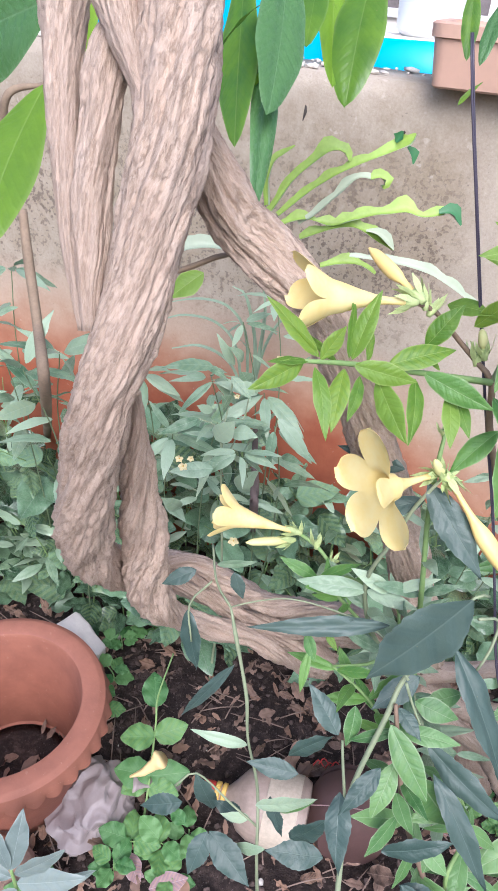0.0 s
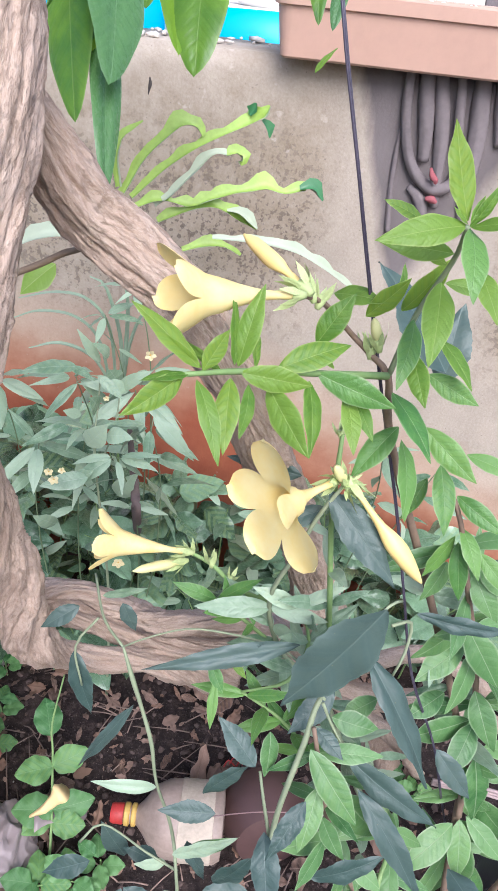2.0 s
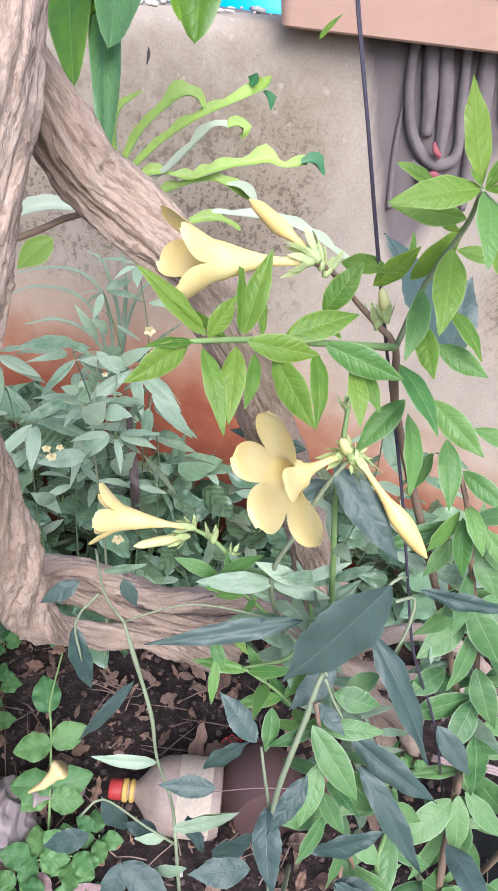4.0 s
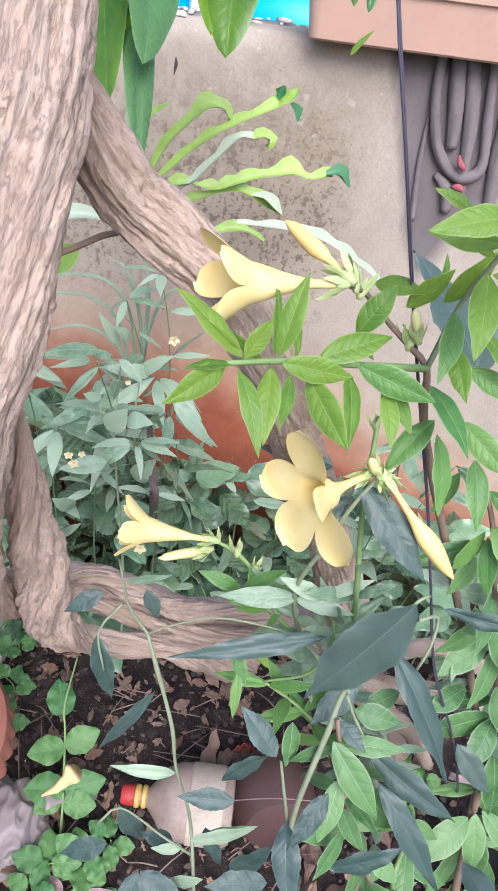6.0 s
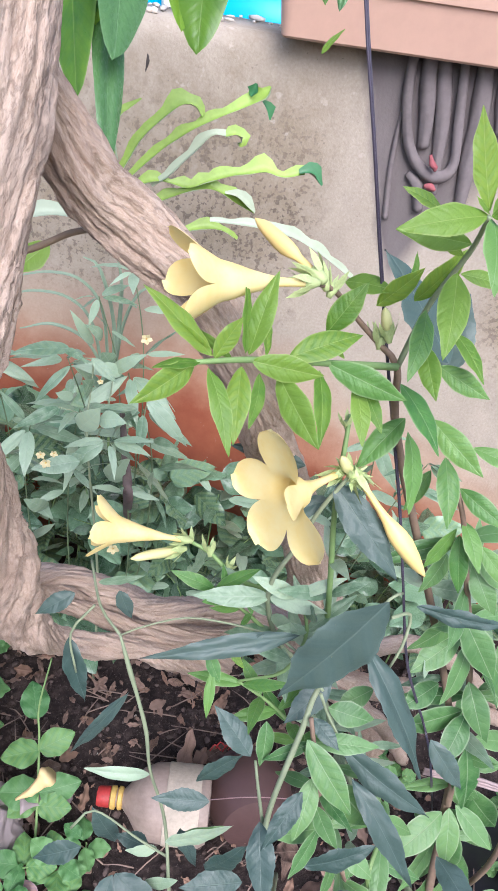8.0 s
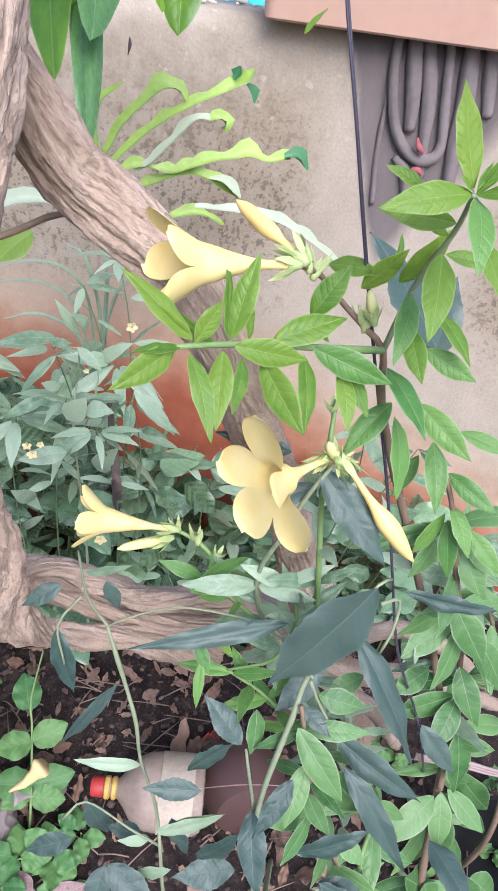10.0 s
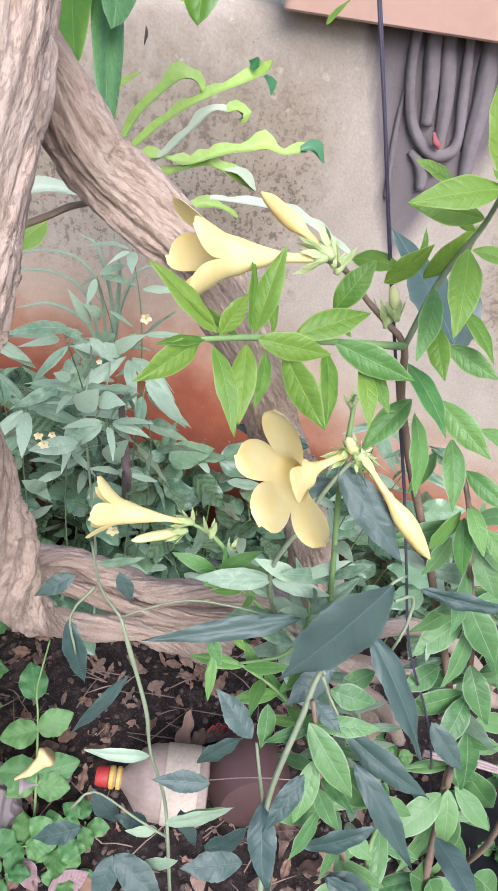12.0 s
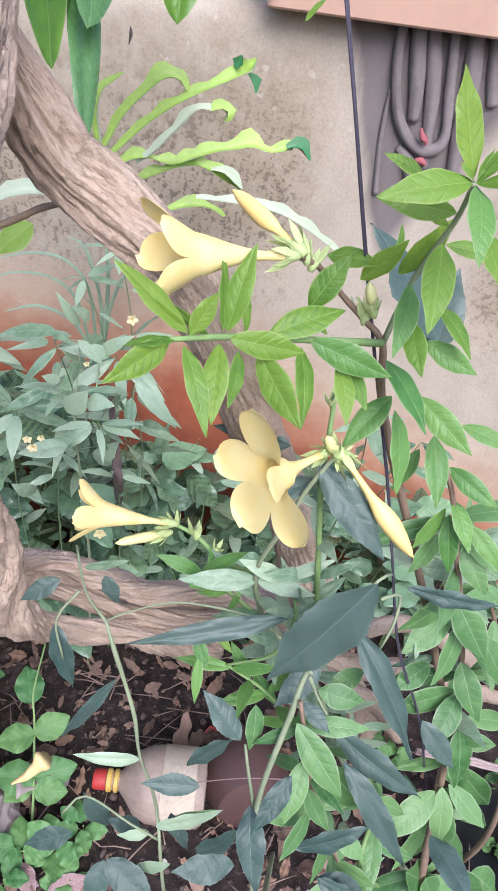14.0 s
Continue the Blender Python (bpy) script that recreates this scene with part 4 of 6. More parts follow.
def flower(parent, base, throat, petals, spreads, turn, flare, sizes=(1, 1, 1, 1, 1), calyx=0.016, wide=0.5, curl=1.0, broad=1.05):
    """An open trumpet: calyx, slim tube, swollen funnel and five rounded petals."""
    base, throat = Vector(base), Vector(throat)
    axis = (throat - base).normalized()
    long = (throat - base).length
    head = part("flower", tube(bmesh.new(), [(base, 0.0022), (base + axis * long * 0.25, 0.0021), (base + axis * long * wide, 0.0030), (base + axis * long * (wide + (1 - wide) * 0.35), flare * 0.50), (throat - axis * 0.010, flare * 0.74)], 24, 0.003, close=False), PETAL, parent, "open yellow trumpet flower")
    part("throat", tube(bmesh.new(), [(base + axis * long * (wide + 0.1), flare * 0.25), (throat - axis * 0.012, flare * 0.55), (throat - axis * 0.009, flare * 0.62)], 20, 0.003, close=False), THROAT, head, "deep yellow throat")
    sepals(head, base, axis, calyx)
    a0 = (Vector((0, 0, 1)) - axis * axis.z).normalized()
    for k in range(5):
        d = Matrix.Rotation(radians(turn + 72 * k), 3, axis) @ a0
        part("petal", petal_mesh(throat, axis, d, flare, petals * sizes[k], spreads[k], broad, k, 10 * curl), PETAL, head)
    return head


def bud(parent, base, tip, fat, calyx=0.014, waist=0.45, mat=BUD):
    base, tip = Vector(base), Vector(tip)
    d = tip - base
    b = part("bud", tube(bmesh.new(), [(base, 0.0018), (base + d * waist * 0.6, 0.0019), (base + d * waist, fat * 0.5), (base + d * (waist + 0.18), fat), (base + d * 0.82, fat * 0.8), (base + d * 0.94, fat * 0.4), (tip, 0.0005)], 12, 0.004, 0.03, 0.10, 60.0), mat, parent, "closed yellow bud" if mat is BUD else "pale green-yellow young bud")
    sepals(b, base, d, calyx)
    return b


shrub = thing("allamanda_shrub", (0.44, 0.462, 0), "flowering shrub with yellow trumpets and lance-shaped green leaves", "shrub")

# stems
stalk(shrub, [((0.024, 0.326, 0.972), 0.0012), ((0.052, 0.346, 0.963), 0.0016), ((0.094, 0.365, 0.952), 0.0018), ((0.141, 0.385, 0.94), 0.0022)])
stalk(shrub, [((0.081, 0.369, 0.992), 0.0012), ((0.099, 0.385, 0.981), 0.0015), ((0.122, 0.402, 0.957), 0.0016), ((0.134, 0.394, 0.947), 0.0018), ((0.143, 0.388, 0.938), 0.002), ((0.151, 0.392, 0.905), 0.0026), ((0.17, 0.396, 0.858), 0.0028), ((0.209, 0.406, 0.773), 0.003), ((0.26, 0.4, 0.648), 0.0032), ((0.286, 0.38, 0.561), 0.0034), ((0.291, 0.362, 0.488), 0.0036), ((0.294, 0.336, 0.386), 0.004), ((0.324, 0.334, 0.241), 0.0045), ((0.448, 0.469, -0.02), 0.006)], STEM_RED)
stalk(shrub, [((0.143, 0.389, 0.936), 0.0017), ((0.146, 0.378, 0.979), 0.0015), ((0.149, 0.359, 1.014), 0.0013), ((0.138, 0.332, 1.038), 0.0010)], STEM_DULL)
stalk(shrub, [((0.123, 0.368, 0.88), 0.0012), ((0.111, 0.37, 0.854), 0.0014), ((0.104, 0.377, 0.819), 0.0016), ((0.095, 0.39, 0.764), 0.0017), ((0.113, 0.4, 0.699), 0.002), ((0.154, 0.398, 0.642), 0.0024), ((0.196, 0.383, 0.535), 0.003), ((0.27, 0.358, 0.391), 0.0034), ((0.45, 0.473, -0.02), 0.004)], STEM_DULL)
stalk(shrub, [((0.044, 0.435, 0.77), 0.0014), ((0.061, 0.429, 0.762), 0.0016), ((0.078, 0.419, 0.747), 0.0018), ((0.097, 0.396, 0.757), 0.002)])
stalk(shrub, [((0.126, 0.396, 0.902), 0.0012), ((0.122, 0.383, 0.884), 0.0016), ((0.123, 0.378, 0.843), 0.0018), ((0.132, 0.378, 0.779), 0.002), ((0.153, 0.391, 0.651), 0.0024)])
stalk(shrub, [((0.194, 0.394, 0.871), 0.0014), ((0.213, 0.385, 0.833), 0.0018), ((0.24, 0.388, 0.761), 0.0022), ((0.277, 0.399, 0.669), 0.0025), ((0.285, 0.38, 0.595), 0.0028), ((0.288, 0.361, 0.511), 0.0032)], STEM_RED)
stalk(shrub, [((0.12, 0.329, 0.708), 0.0016), ((0.132, 0.322, 0.653), 0.002), ((0.146, 0.314, 0.596), 0.0022), ((0.168, 0.304, 0.54), 0.0024), ((0.219, 0.299, 0.431), 0.003), ((0.438, 0.467, -0.02), 0.004)], STEM_RED)


def fresh(x, y, roll=0.0, wide=1.0, k=0):
    return leaf(shrub, FRESH, x, y, roll, wide, k)


def green(x, y, roll=0.0, wide=1.0, k=1):
    return leaf(shrub, GREEN, x, y, roll, wide, k)


def lower(x, y, roll=0.0, wide=1.0, k=1):
    return leaf(shrub, LOWER, x, y, roll, wide, k)


# the side shoot that reaches out towards the path
fresh((0.031, 0.33, 0.973), (0.002, 0.334, 1.002), 25, 0.85, 0)
fresh((0.032, 0.332, 0.972), (0.014, 0.331, 0.99), -20, 0.7, 1)
fresh((0.024, 0.326, 0.972), (-0.003, 0.306, 0.963), -10, 1.05, 1)
fresh((0.026, 0.326, 0.972), (0.005, 0.315, 0.975), 40, 0.9, 0)
fresh((0.033, 0.333, 0.97), (0.044, 0.335, 0.989), 15, 1.25, 3)
fresh((0.03, 0.329, 0.968), (0.037, 0.301, 0.941), -25, 0.72, 2)
fresh((0.051, 0.347, 0.965), (0.062, 0.359, 1.001), -15, 0.9, 1)
fresh((0.049, 0.346, 0.966), (0.048, 0.359, 0.997), 35, 0.75, 0)
fresh((0.06, 0.35, 0.962), (0.063, 0.366, 0.977), 40, 0.8, 3)
fresh((0.047, 0.341, 0.962), (0.042, 0.312, 0.939), 20, 0.95, 1)
fresh((0.056, 0.343, 0.958), (0.05, 0.327, 0.938), -35, 1.0, 2)
fresh((0.052, 0.345, 0.963), (0.088, 0.346, 0.955), 10, 1.1, 0)
fresh((0.072, 0.356, 0.959), (0.11, 0.366, 0.968), -10, 1.1, 1)
fresh((0.067, 0.35, 0.953), (0.083, 0.32, 0.931), 25, 1.15, 0)
fresh((0.09, 0.361, 0.95), (0.087, 0.33, 0.924), -20, 0.95, 1)
green((0.095, 0.365, 0.952), (0.135, 0.351, 0.939), 15, 1.1, 0)
fresh((0.112, 0.366, 0.939), (0.112, 0.341, 0.918), -20, 1.1, 2)
fresh((0.118, 0.368, 0.937), (0.125, 0.347, 0.922), 15, 1.0, 1)
fresh((0.096, 0.378, 0.962), (0.113, 0.381, 0.989), -10, 1.3, 1)
fresh((0.042, 0.339, 0.967), (0.027, 0.354, 0.974), -25, 0.7, 1)
fresh((0.105, 0.37, 0.952), (0.098, 0.381, 0.955), 20, 0.9, 1)
# upper shoot
fresh((0.112, 0.412, 0.976), (0.135, 0.394, 0.979), -15, 1.35, 1)
fresh((0.127, 0.398, 0.969), (0.145, 0.39, 0.994), 10, 1.2, 0)
fresh((0.139, 0.381, 0.98), (0.154, 0.37, 1.013), 20, 1.1, 1)
fresh((0.147, 0.406, 0.974), (0.149, 0.414, 0.994), 30, 0.8, 1)
green((0.145, 0.377, 0.977), (0.13, 0.349, 0.952), -15, 1.05, 2)
fresh((0.147, 0.361, 1.003), (0.135, 0.327, 0.975), 15, 1.05, 1)
fresh((0.144, 0.367, 0.963), (0.146, 0.343, 0.944), 25, 1.15, 0)
fresh((0.156, 0.364, 0.972), (0.168, 0.342, 0.955), -15, 1.15, 1)
green((0.153, 0.363, 0.953), (0.177, 0.347, 0.943), 10, 1.25, 0)
green((0.143, 0.379, 0.933), (0.16, 0.347, 0.908), -20, 1.2, 1)
green((0.165, 0.375, 0.913), (0.19, 0.347, 0.893), 15, 1.15, 0)
green((0.156, 0.381, 0.901), (0.155, 0.352, 0.863), -30, 0.95, 2)
green((0.156, 0.388, 0.905), (0.129, 0.376, 0.877), 35, 1.2, 1)
green((0.191, 0.391, 0.875), (0.19, 0.361, 0.843), 10, 1.1, 1)
green((0.195, 0.373, 0.895), (0.221, 0.356, 0.89), -15, 1.05, 0)
green((0.207, 0.389, 0.852), (0.234, 0.365, 0.838), 20, 1.1, 1)
green((0.216, 0.387, 0.827), (0.222, 0.361, 0.803), -15, 1.2, 2)
green((0.189, 0.399, 0.859), (0.176, 0.393, 0.83), 20, 1.0, 1)
green((0.214, 0.388, 0.819), (0.195, 0.382, 0.789), -25, 1.25, 0)
green((0.229, 0.378, 0.812), (0.249, 0.358, 0.791), 15, 1.15, 1)
green((0.216, 0.385, 0.816), (0.22, 0.368, 0.778), 35, 1.0, 1)
# tip shoot
fresh((0.138, 0.333, 1.04), (0.126, 0.339, 1.077), 5, 0.92, 3)
fresh((0.138, 0.333, 1.038), (0.097, 0.325, 1.032), 12, 0.95, 1)
fresh((0.145, 0.352, 1.02), (0.109, 0.354, 1.024), -15, 0.95, 0)
fresh((0.134, 0.359, 1.018), (0.149, 0.363, 1.011), 25, 0.9, 1)
green((0.14, 0.333, 1.037), (0.133, 0.304, 1.016), -10, 1.1, 2)
fresh((0.133, 0.363, 1.03), (0.113, 0.367, 1.038), 20, 1.0, 1)
fresh((0.156, 0.346, 1.015), (0.159, 0.322, 0.999), 15, 1.1, 1)
fresh((0.139, 0.332, 1.038), (0.148, 0.331, 1.057), 20, 0.85, 1)
fresh((0.139, 0.331, 1.038), (0.154, 0.312, 1.046), -20, 0.8, 0)
fresh((0.138, 0.33, 1.04), (0.142, 0.331, 1.051), 10, 0.9, 3)
fresh((0.15, 0.363, 1.002), (0.174, 0.36, 0.998), -20, 1.1, 0)
fresh((0.138, 0.332, 1.039), (0.13, 0.332, 1.046), 30, 0.9, 3)

# flowers
flower(shrub, (0.08, 0.368, 0.992), (0.0318, 0.3600, 0.9940), 0.0165, (36, 34, 34, 34, 32), 34, 0.0108, (1.2, 1.05, 0.95, 1.12, 0.95), 0.013, 0.40, 0.6, 0.88)
flower(shrub, (0.116, 0.369, 0.88), (0.0805, 0.3455, 0.8820), 0.0235, (80, 74, 80, 84, 30), 16, 0.0108, (1.2, 0.98, 1.06, 1.12, 0.92), 0.013, 0.50, 0.4, 0.93)
flower(shrub, (0.042, 0.431, 0.774), (-0.0085, 0.4370, 0.7800), 0.0165, (42, 34, 34, 34, 34), 8, 0.0104, (1.05, 0.95, 1.0, 1.0, 0.95), 0.013, 0.36, 0.6, 0.88)
bud(shrub, (0.135, 0.392, 0.955), (0.131, 0.396, 0.969), 0.0030, 0.012, 0.2, BUD_GREEN)
bud(shrub, (0.122, 0.367, 0.881), (0.114, 0.366, 0.894), 0.0032, 0.010, 0.15, BUD_GREEN)
bud(shrub, (0.085, 0.375, 0.993), (0.059, 0.409, 1.007), 0.0042, 0.015, 0.3)
bud(shrub, (0.126, 0.367, 0.88), (0.167, 0.333, 0.833), 0.0058, 0.017, 0.42)
bud(shrub, (0.039, 0.432, 0.764), (0.004, 0.421, 0.767), 0.0036, 0.013, 0.15, BUD_GREEN)
for x, y in (((0.096, 0.383, 0.983), (0.102, 0.39, 0.997)), ((0.09, 0.378, 0.988), (0.085, 0.385, 1.001)), ((0.133, 0.396, 0.949), (0.134, 0.403, 0.965)), ((0.122, 0.369, 0.883), (0.116, 0.37, 0.895)), ((0.124, 0.366, 0.878), (0.123, 0.354, 0.879)), ((0.126, 0.367, 0.881), (0.136, 0.363, 0.887)), ((0.046, 0.435, 0.771), (0.043, 0.44, 0.783)), ((0.06, 0.43, 0.764), (0.061, 0.436, 0.78)), ((0.124, 0.393, 0.897), (0.122, 0.397, 0.91)), ((0.074, 0.424, 0.752), (0.079, 0.426, 0.764))):
    x, y = Vector(x), Vector(y)
    sepals(shrub, x, y - x, (y - x).length * 0.72, 5)

# lower shoots: pairs of leaves down three stems
def shoot(line, count, size, kind, seed, flat=0.25, name="leaf", droop=0.35, parent=None):
    """Opposite leaves along a bent line, hanging a little, facing about."""
    r = random.Random(seed)
    pts = curve_points([(p, 0.001) for p in line], 0.004)
    for k in range(count):
        i = int((k + 0.5) / count * (len(pts) - 1))
        p, q = pts[i][0], pts[min(i + 1, len(pts) - 1)][0]
        ahead = (pts[max(i - 1, 0)][0] - q).normalized()
        a = k * 1.57 + r.uniform(-0.4, 0.4)
        out = Vector((math.cos(a), math.sin(a) * 0.8 - 0.25, flat))
        for s in (1, -1):
            d = (Vector((out.x * s, out.y * s - (0.25 if s < 0 else 0), out.z)) + ahead * 0.45).normalized()
            d.z -= droop * r.random()
            leaf(parent or shrub, kind, p, p + d.normalized() * size * r.uniform(0.7, 1.2), r.uniform(-30, 30), r.uniform(0.75, 1.05), r.randrange(5), name, (0, -0.6, 0.8))


lower((0.259, 0.398, 0.697), (0.214, 0.380, 0.680), 15, 1.37, 0)
lower((0.266, 0.395, 0.689), (0.236, 0.360, 0.664), -15, 1.49, 1)
lower((0.248, 0.390, 0.729), (0.275, 0.365, 0.684), 10, 1.37, 0)
lower((0.284, 0.390, 0.681), (0.307, 0.370, 0.642), -15, 1.64, 1)
lower((0.276, 0.388, 0.651), (0.285, 0.355, 0.616), 20, 1.48, 2)
lower((0.280, 0.385, 0.617), (0.224, 0.380, 0.608), -10, 1.34, 0)
lower((0.280, 0.380, 0.618), (0.251, 0.350, 0.595), 20, 1.55, 1)
lower((0.249, 0.395, 0.726), (0.209, 0.385, 0.700), -20, 1.65, 1)
lower((0.251, 0.390, 0.649), (0.215, 0.375, 0.642), 15, 1.61, 0)
lower((0.284, 0.368, 0.591), (0.288, 0.345, 0.535), -10, 1.57, 1)
lower((0.286, 0.368, 0.579), (0.305, 0.350, 0.588), 15, 1.85, 2)
lower((0.295, 0.360, 0.511), (0.327, 0.332, 0.479), -15, 1.21, 0)
lower((0.290, 0.360, 0.507), (0.287, 0.330, 0.460), 15, 1.29, 1)
lower((0.284, 0.352, 0.468), (0.246, 0.325, 0.436), -20, 1.27, 0)
lower((0.282, 0.357, 0.507), (0.230, 0.335, 0.483), 20, 1.38, 2)
lower((0.126, 0.314, 0.663), (0.111, 0.288, 0.631), 15, 1.25, 1)
lower((0.137, 0.306, 0.610), (0.112, 0.283, 0.590), -20, 1.27, 0)
lower((0.132, 0.310, 0.632), (0.142, 0.285, 0.619), 20, 1.59, 2)
lower((0.118, 0.322, 0.695), (0.148, 0.290, 0.655), 10, 1.13, 1)
lower((0.158, 0.300, 0.586), (0.180, 0.285, 0.569), -10, 1.57, 1)
lower((0.168, 0.302, 0.532), (0.199, 0.283, 0.520), 15, 1.38, 0)
lower((0.153, 0.300, 0.574), (0.140, 0.280, 0.553), -25, 1.50, 1)
lower((0.155, 0.330, 0.621), (0.192, 0.315, 0.580), 20, 2.30, 2)
lower((0.171, 0.302, 0.573), (0.164, 0.290, 0.560), 15, 2.07, 1)
lower((0.241, 0.392, 0.796), (0.258, 0.370, 0.773), 15, 1.62, 0)
lower((0.220, 0.396, 0.788), (0.202, 0.385, 0.762), -15, 1.81, 1)
lower((0.240, 0.392, 0.780), (0.254, 0.370, 0.751), 10, 1.54, 2)
lower((0.098, 0.350, 0.676), (0.093, 0.330, 0.654), -15, 1.68, 1)
lower((0.183, 0.370, 0.676), (0.151, 0.360, 0.671), 15, 1.56, 0)
lower((0.141, 0.350, 0.687), (0.173, 0.340, 0.680), -15, 1.78, 2)
lower((0.297, 0.370, 0.487), (0.362, 0.360, 0.417), 15, 0.96, 0)
lower((0.296, 0.360, 0.444), (0.280, 0.350, 0.380), -15, 1.23, 1)
lower((0.291, 0.360, 0.494), (0.310, 0.350, 0.407), 25, 1.11, 2)
lower((0.321, 0.360, 0.420), (0.354, 0.340, 0.348), -25, 0.99, 3)
lower((0.295, 0.370, 0.444), (0.263, 0.360, 0.427), 15, 1.61, 4)
lower((0.295, 0.380, 0.555), (0.313, 0.370, 0.483), -15, 1.26, 0)
lower((0.316, 0.380, 0.502), (0.364, 0.370, 0.440), 25, 1.22, 1)
lower((0.301, 0.380, 0.551), (0.335, 0.370, 0.545), -25, 1.55, 2)
lower((0.295, 0.390, 0.558), (0.273, 0.380, 0.556), 15, 2.29, 3)
lower((0.318, 0.350, 0.399), (0.294, 0.340, 0.348), -15, 1.13, 4)
lower((0.307, 0.340, 0.356), (0.267, 0.330, 0.416), 25, 1.84, 0)
lower((0.381, 0.360, 0.310), (0.423, 0.350, 0.260), -25, 1.85, 1)
lower((0.349, 0.350, 0.352), (0.379, 0.340, 0.299), 15, 1.70, 2)
lower((0.293, 0.330, 0.393), (0.313, 0.320, 0.348), -15, 1.98, 3)
shoot(((0.095, 0.39, 0.764), (0.113, 0.4, 0.699), (0.154, 0.398, 0.642), (0.196, 0.383, 0.535)), 11, 0.046, GREY, 3, droop=0.9)
shoot(((0.126, 0.385, 0.837), (0.135, 0.385, 0.772), (0.153, 0.391, 0.651)), 6, 0.034, GREY, 4)
shoot(((0.213, 0.412, 0.767), (0.264, 0.406, 0.64), (0.291, 0.385, 0.552)), 4, 0.05, GREY, 5, droop=0.9)
shoot(((0.202, 0.382, 0.604), (0.199, 0.366, 0.547), (0.195, 0.339, 0.476)), 4, 0.036, GREY, 6, droop=0.9)

shoot(((0.218, 0.392, 0.827), (0.245, 0.395, 0.754), (0.282, 0.405, 0.661), (0.29, 0.385, 0.587), (0.293, 0.365, 0.501)), 7, 0.055, LOWER, 7, droop=1.5)
shoot(((0.284, 0.417, 0.728), (0.323, 0.402, 0.638), (0.353, 0.377, 0.546)), 5, 0.055, LOWER, 8, droop=1.5)
shoot(((0.295, 0.366, 0.478), (0.298, 0.34, 0.376), (0.328, 0.337, 0.23)), 6, 0.055, LOWER, 9, droop=1.5)
shoot(((0.122, 0.334, 0.7), (0.134, 0.327, 0.644), (0.149, 0.319, 0.586), (0.171, 0.309, 0.529), (0.222, 0.303, 0.42)), 6, 0.048, LOWER, 10, droop=1.5)
shoot(((0.059, 0.412, 0.748), (0.08, 0.399, 0.738), (0.095, 0.392, 0.734)), 4, 0.032, GREEN, 11, 0.5)
shoot(((0.113, 0.387, 0.766), (0.123, 0.376, 0.738), (0.11, 0.368, 0.707)), 5, 0.036, GREY, 12, 0.4)
shoot(((0.08, 0.375, 0.689), (0.11, 0.364, 0.667), (0.132, 0.349, 0.638)), 5, 0.036, GREEN, 13, 0.3)
shoot(((0.195, 0.353, 0.596), (0.21, 0.334, 0.542), (0.207, 0.31, 0.475)), 6, 0.048, LOWER, 14, droop=1.5)
stalk(shrub, [((0.284, 0.417, 0.728), 0.0014), ((0.323, 0.402, 0.638), 0.002), ((0.353, 0.377, 0.546), 0.0026), ((0.358, 0.35, 0.409), 0.003), ((0.458, 0.472, -0.02), 0.004)], STEM_RED)
stalk(shrub, [((0.195, 0.353, 0.596), 0.0014), ((0.21, 0.334, 0.542), 0.0018), ((0.207, 0.31, 0.475), 0.002), ((0.432, 0.464, -0.02), 0.003)], STEM)
stalk(shrub, [((0.059, 0.412, 0.748), 0.001), ((0.08, 0.399, 0.738), 0.0014), ((0.113, 0.4, 0.699), 0.0018)])
stalk(shrub, [((0.113, 0.387, 0.766), 0.001), ((0.123, 0.376, 0.738), 0.0013), ((0.11, 0.368, 0.707), 0.0014), ((0.08, 0.375, 0.689), 0.001)])
stalk(shrub, [((0.08, 0.375, 0.689), 0.001), ((0.11, 0.364, 0.667), 0.0013), ((0.132, 0.349, 0.638), 0.0016), ((0.147, 0.316, 0.591), 0.0018)])

# ---- the darker climber that threads through the shrub ----
climber = thing("dark_climber", (0.236, 0.535, 0), "climber with long dark blue-green leaves", "plant")


def dark(x, y, roll=0.0, wide=1.0, k=0):
    return leaf(climber, DARK, x, y, roll, wide, k)


stalk(climber, [((0.171, 0.355, 0.795), 0.001), ((0.155, 0.341, 0.806), 0.001), ((0.144, 0.344, 0.771), 0.0012), ((0.124, 0.339, 0.724), 0.0018), ((0.116, 0.33, 0.692), 0.0022), ((0.099, 0.311, 0.628), 0.0021), ((0.101, 0.302, 0.564), 0.0021), ((0.121, 0.304, 0.404), 0.003), ((0.24, 0.544, -0.02), 0.004)], STEM_DULL)
stalk(climber, [((0.168, 0.353, 0.775), 0.0012), ((0.188, 0.365, 0.763), 0.0012), ((0.187, 0.36, 0.739), 0.0012), ((0.182, 0.358, 0.718), 0.001)], STEM_DULL)
stalk(climber, [((-0.003, 0.381, 0.737), 0.0009), ((0.003, 0.374, 0.712), 0.0018), ((0.009, 0.371, 0.685), 0.0014), ((0.016, 0.364, 0.652), 0.0016), ((0.02, 0.358, 0.612), 0.0012), ((0.033, 0.349, 0.553), 0.0014), ((0.041, 0.333, 0.449), 0.0016), ((0.077, 0.455, -0.01), 0.003)], STEM_DULL)
stalk(climber, [((-0.003, 0.381, 0.737), 0.0007), ((0.017, 0.382, 0.745), 0.0006), ((0.049, 0.379, 0.752), 0.0007), ((0.102, 0.358, 0.75), 0.0009), ((0.126, 0.335, 0.728), 0.001)], STEM_DULL)
stalk(climber, [((-0.003, 0.381, 0.737), 0.0010), ((-0.016, 0.409, 0.735), 0.001), ((-0.023, 0.458, 0.73), 0.0010)], STEM_DULL)
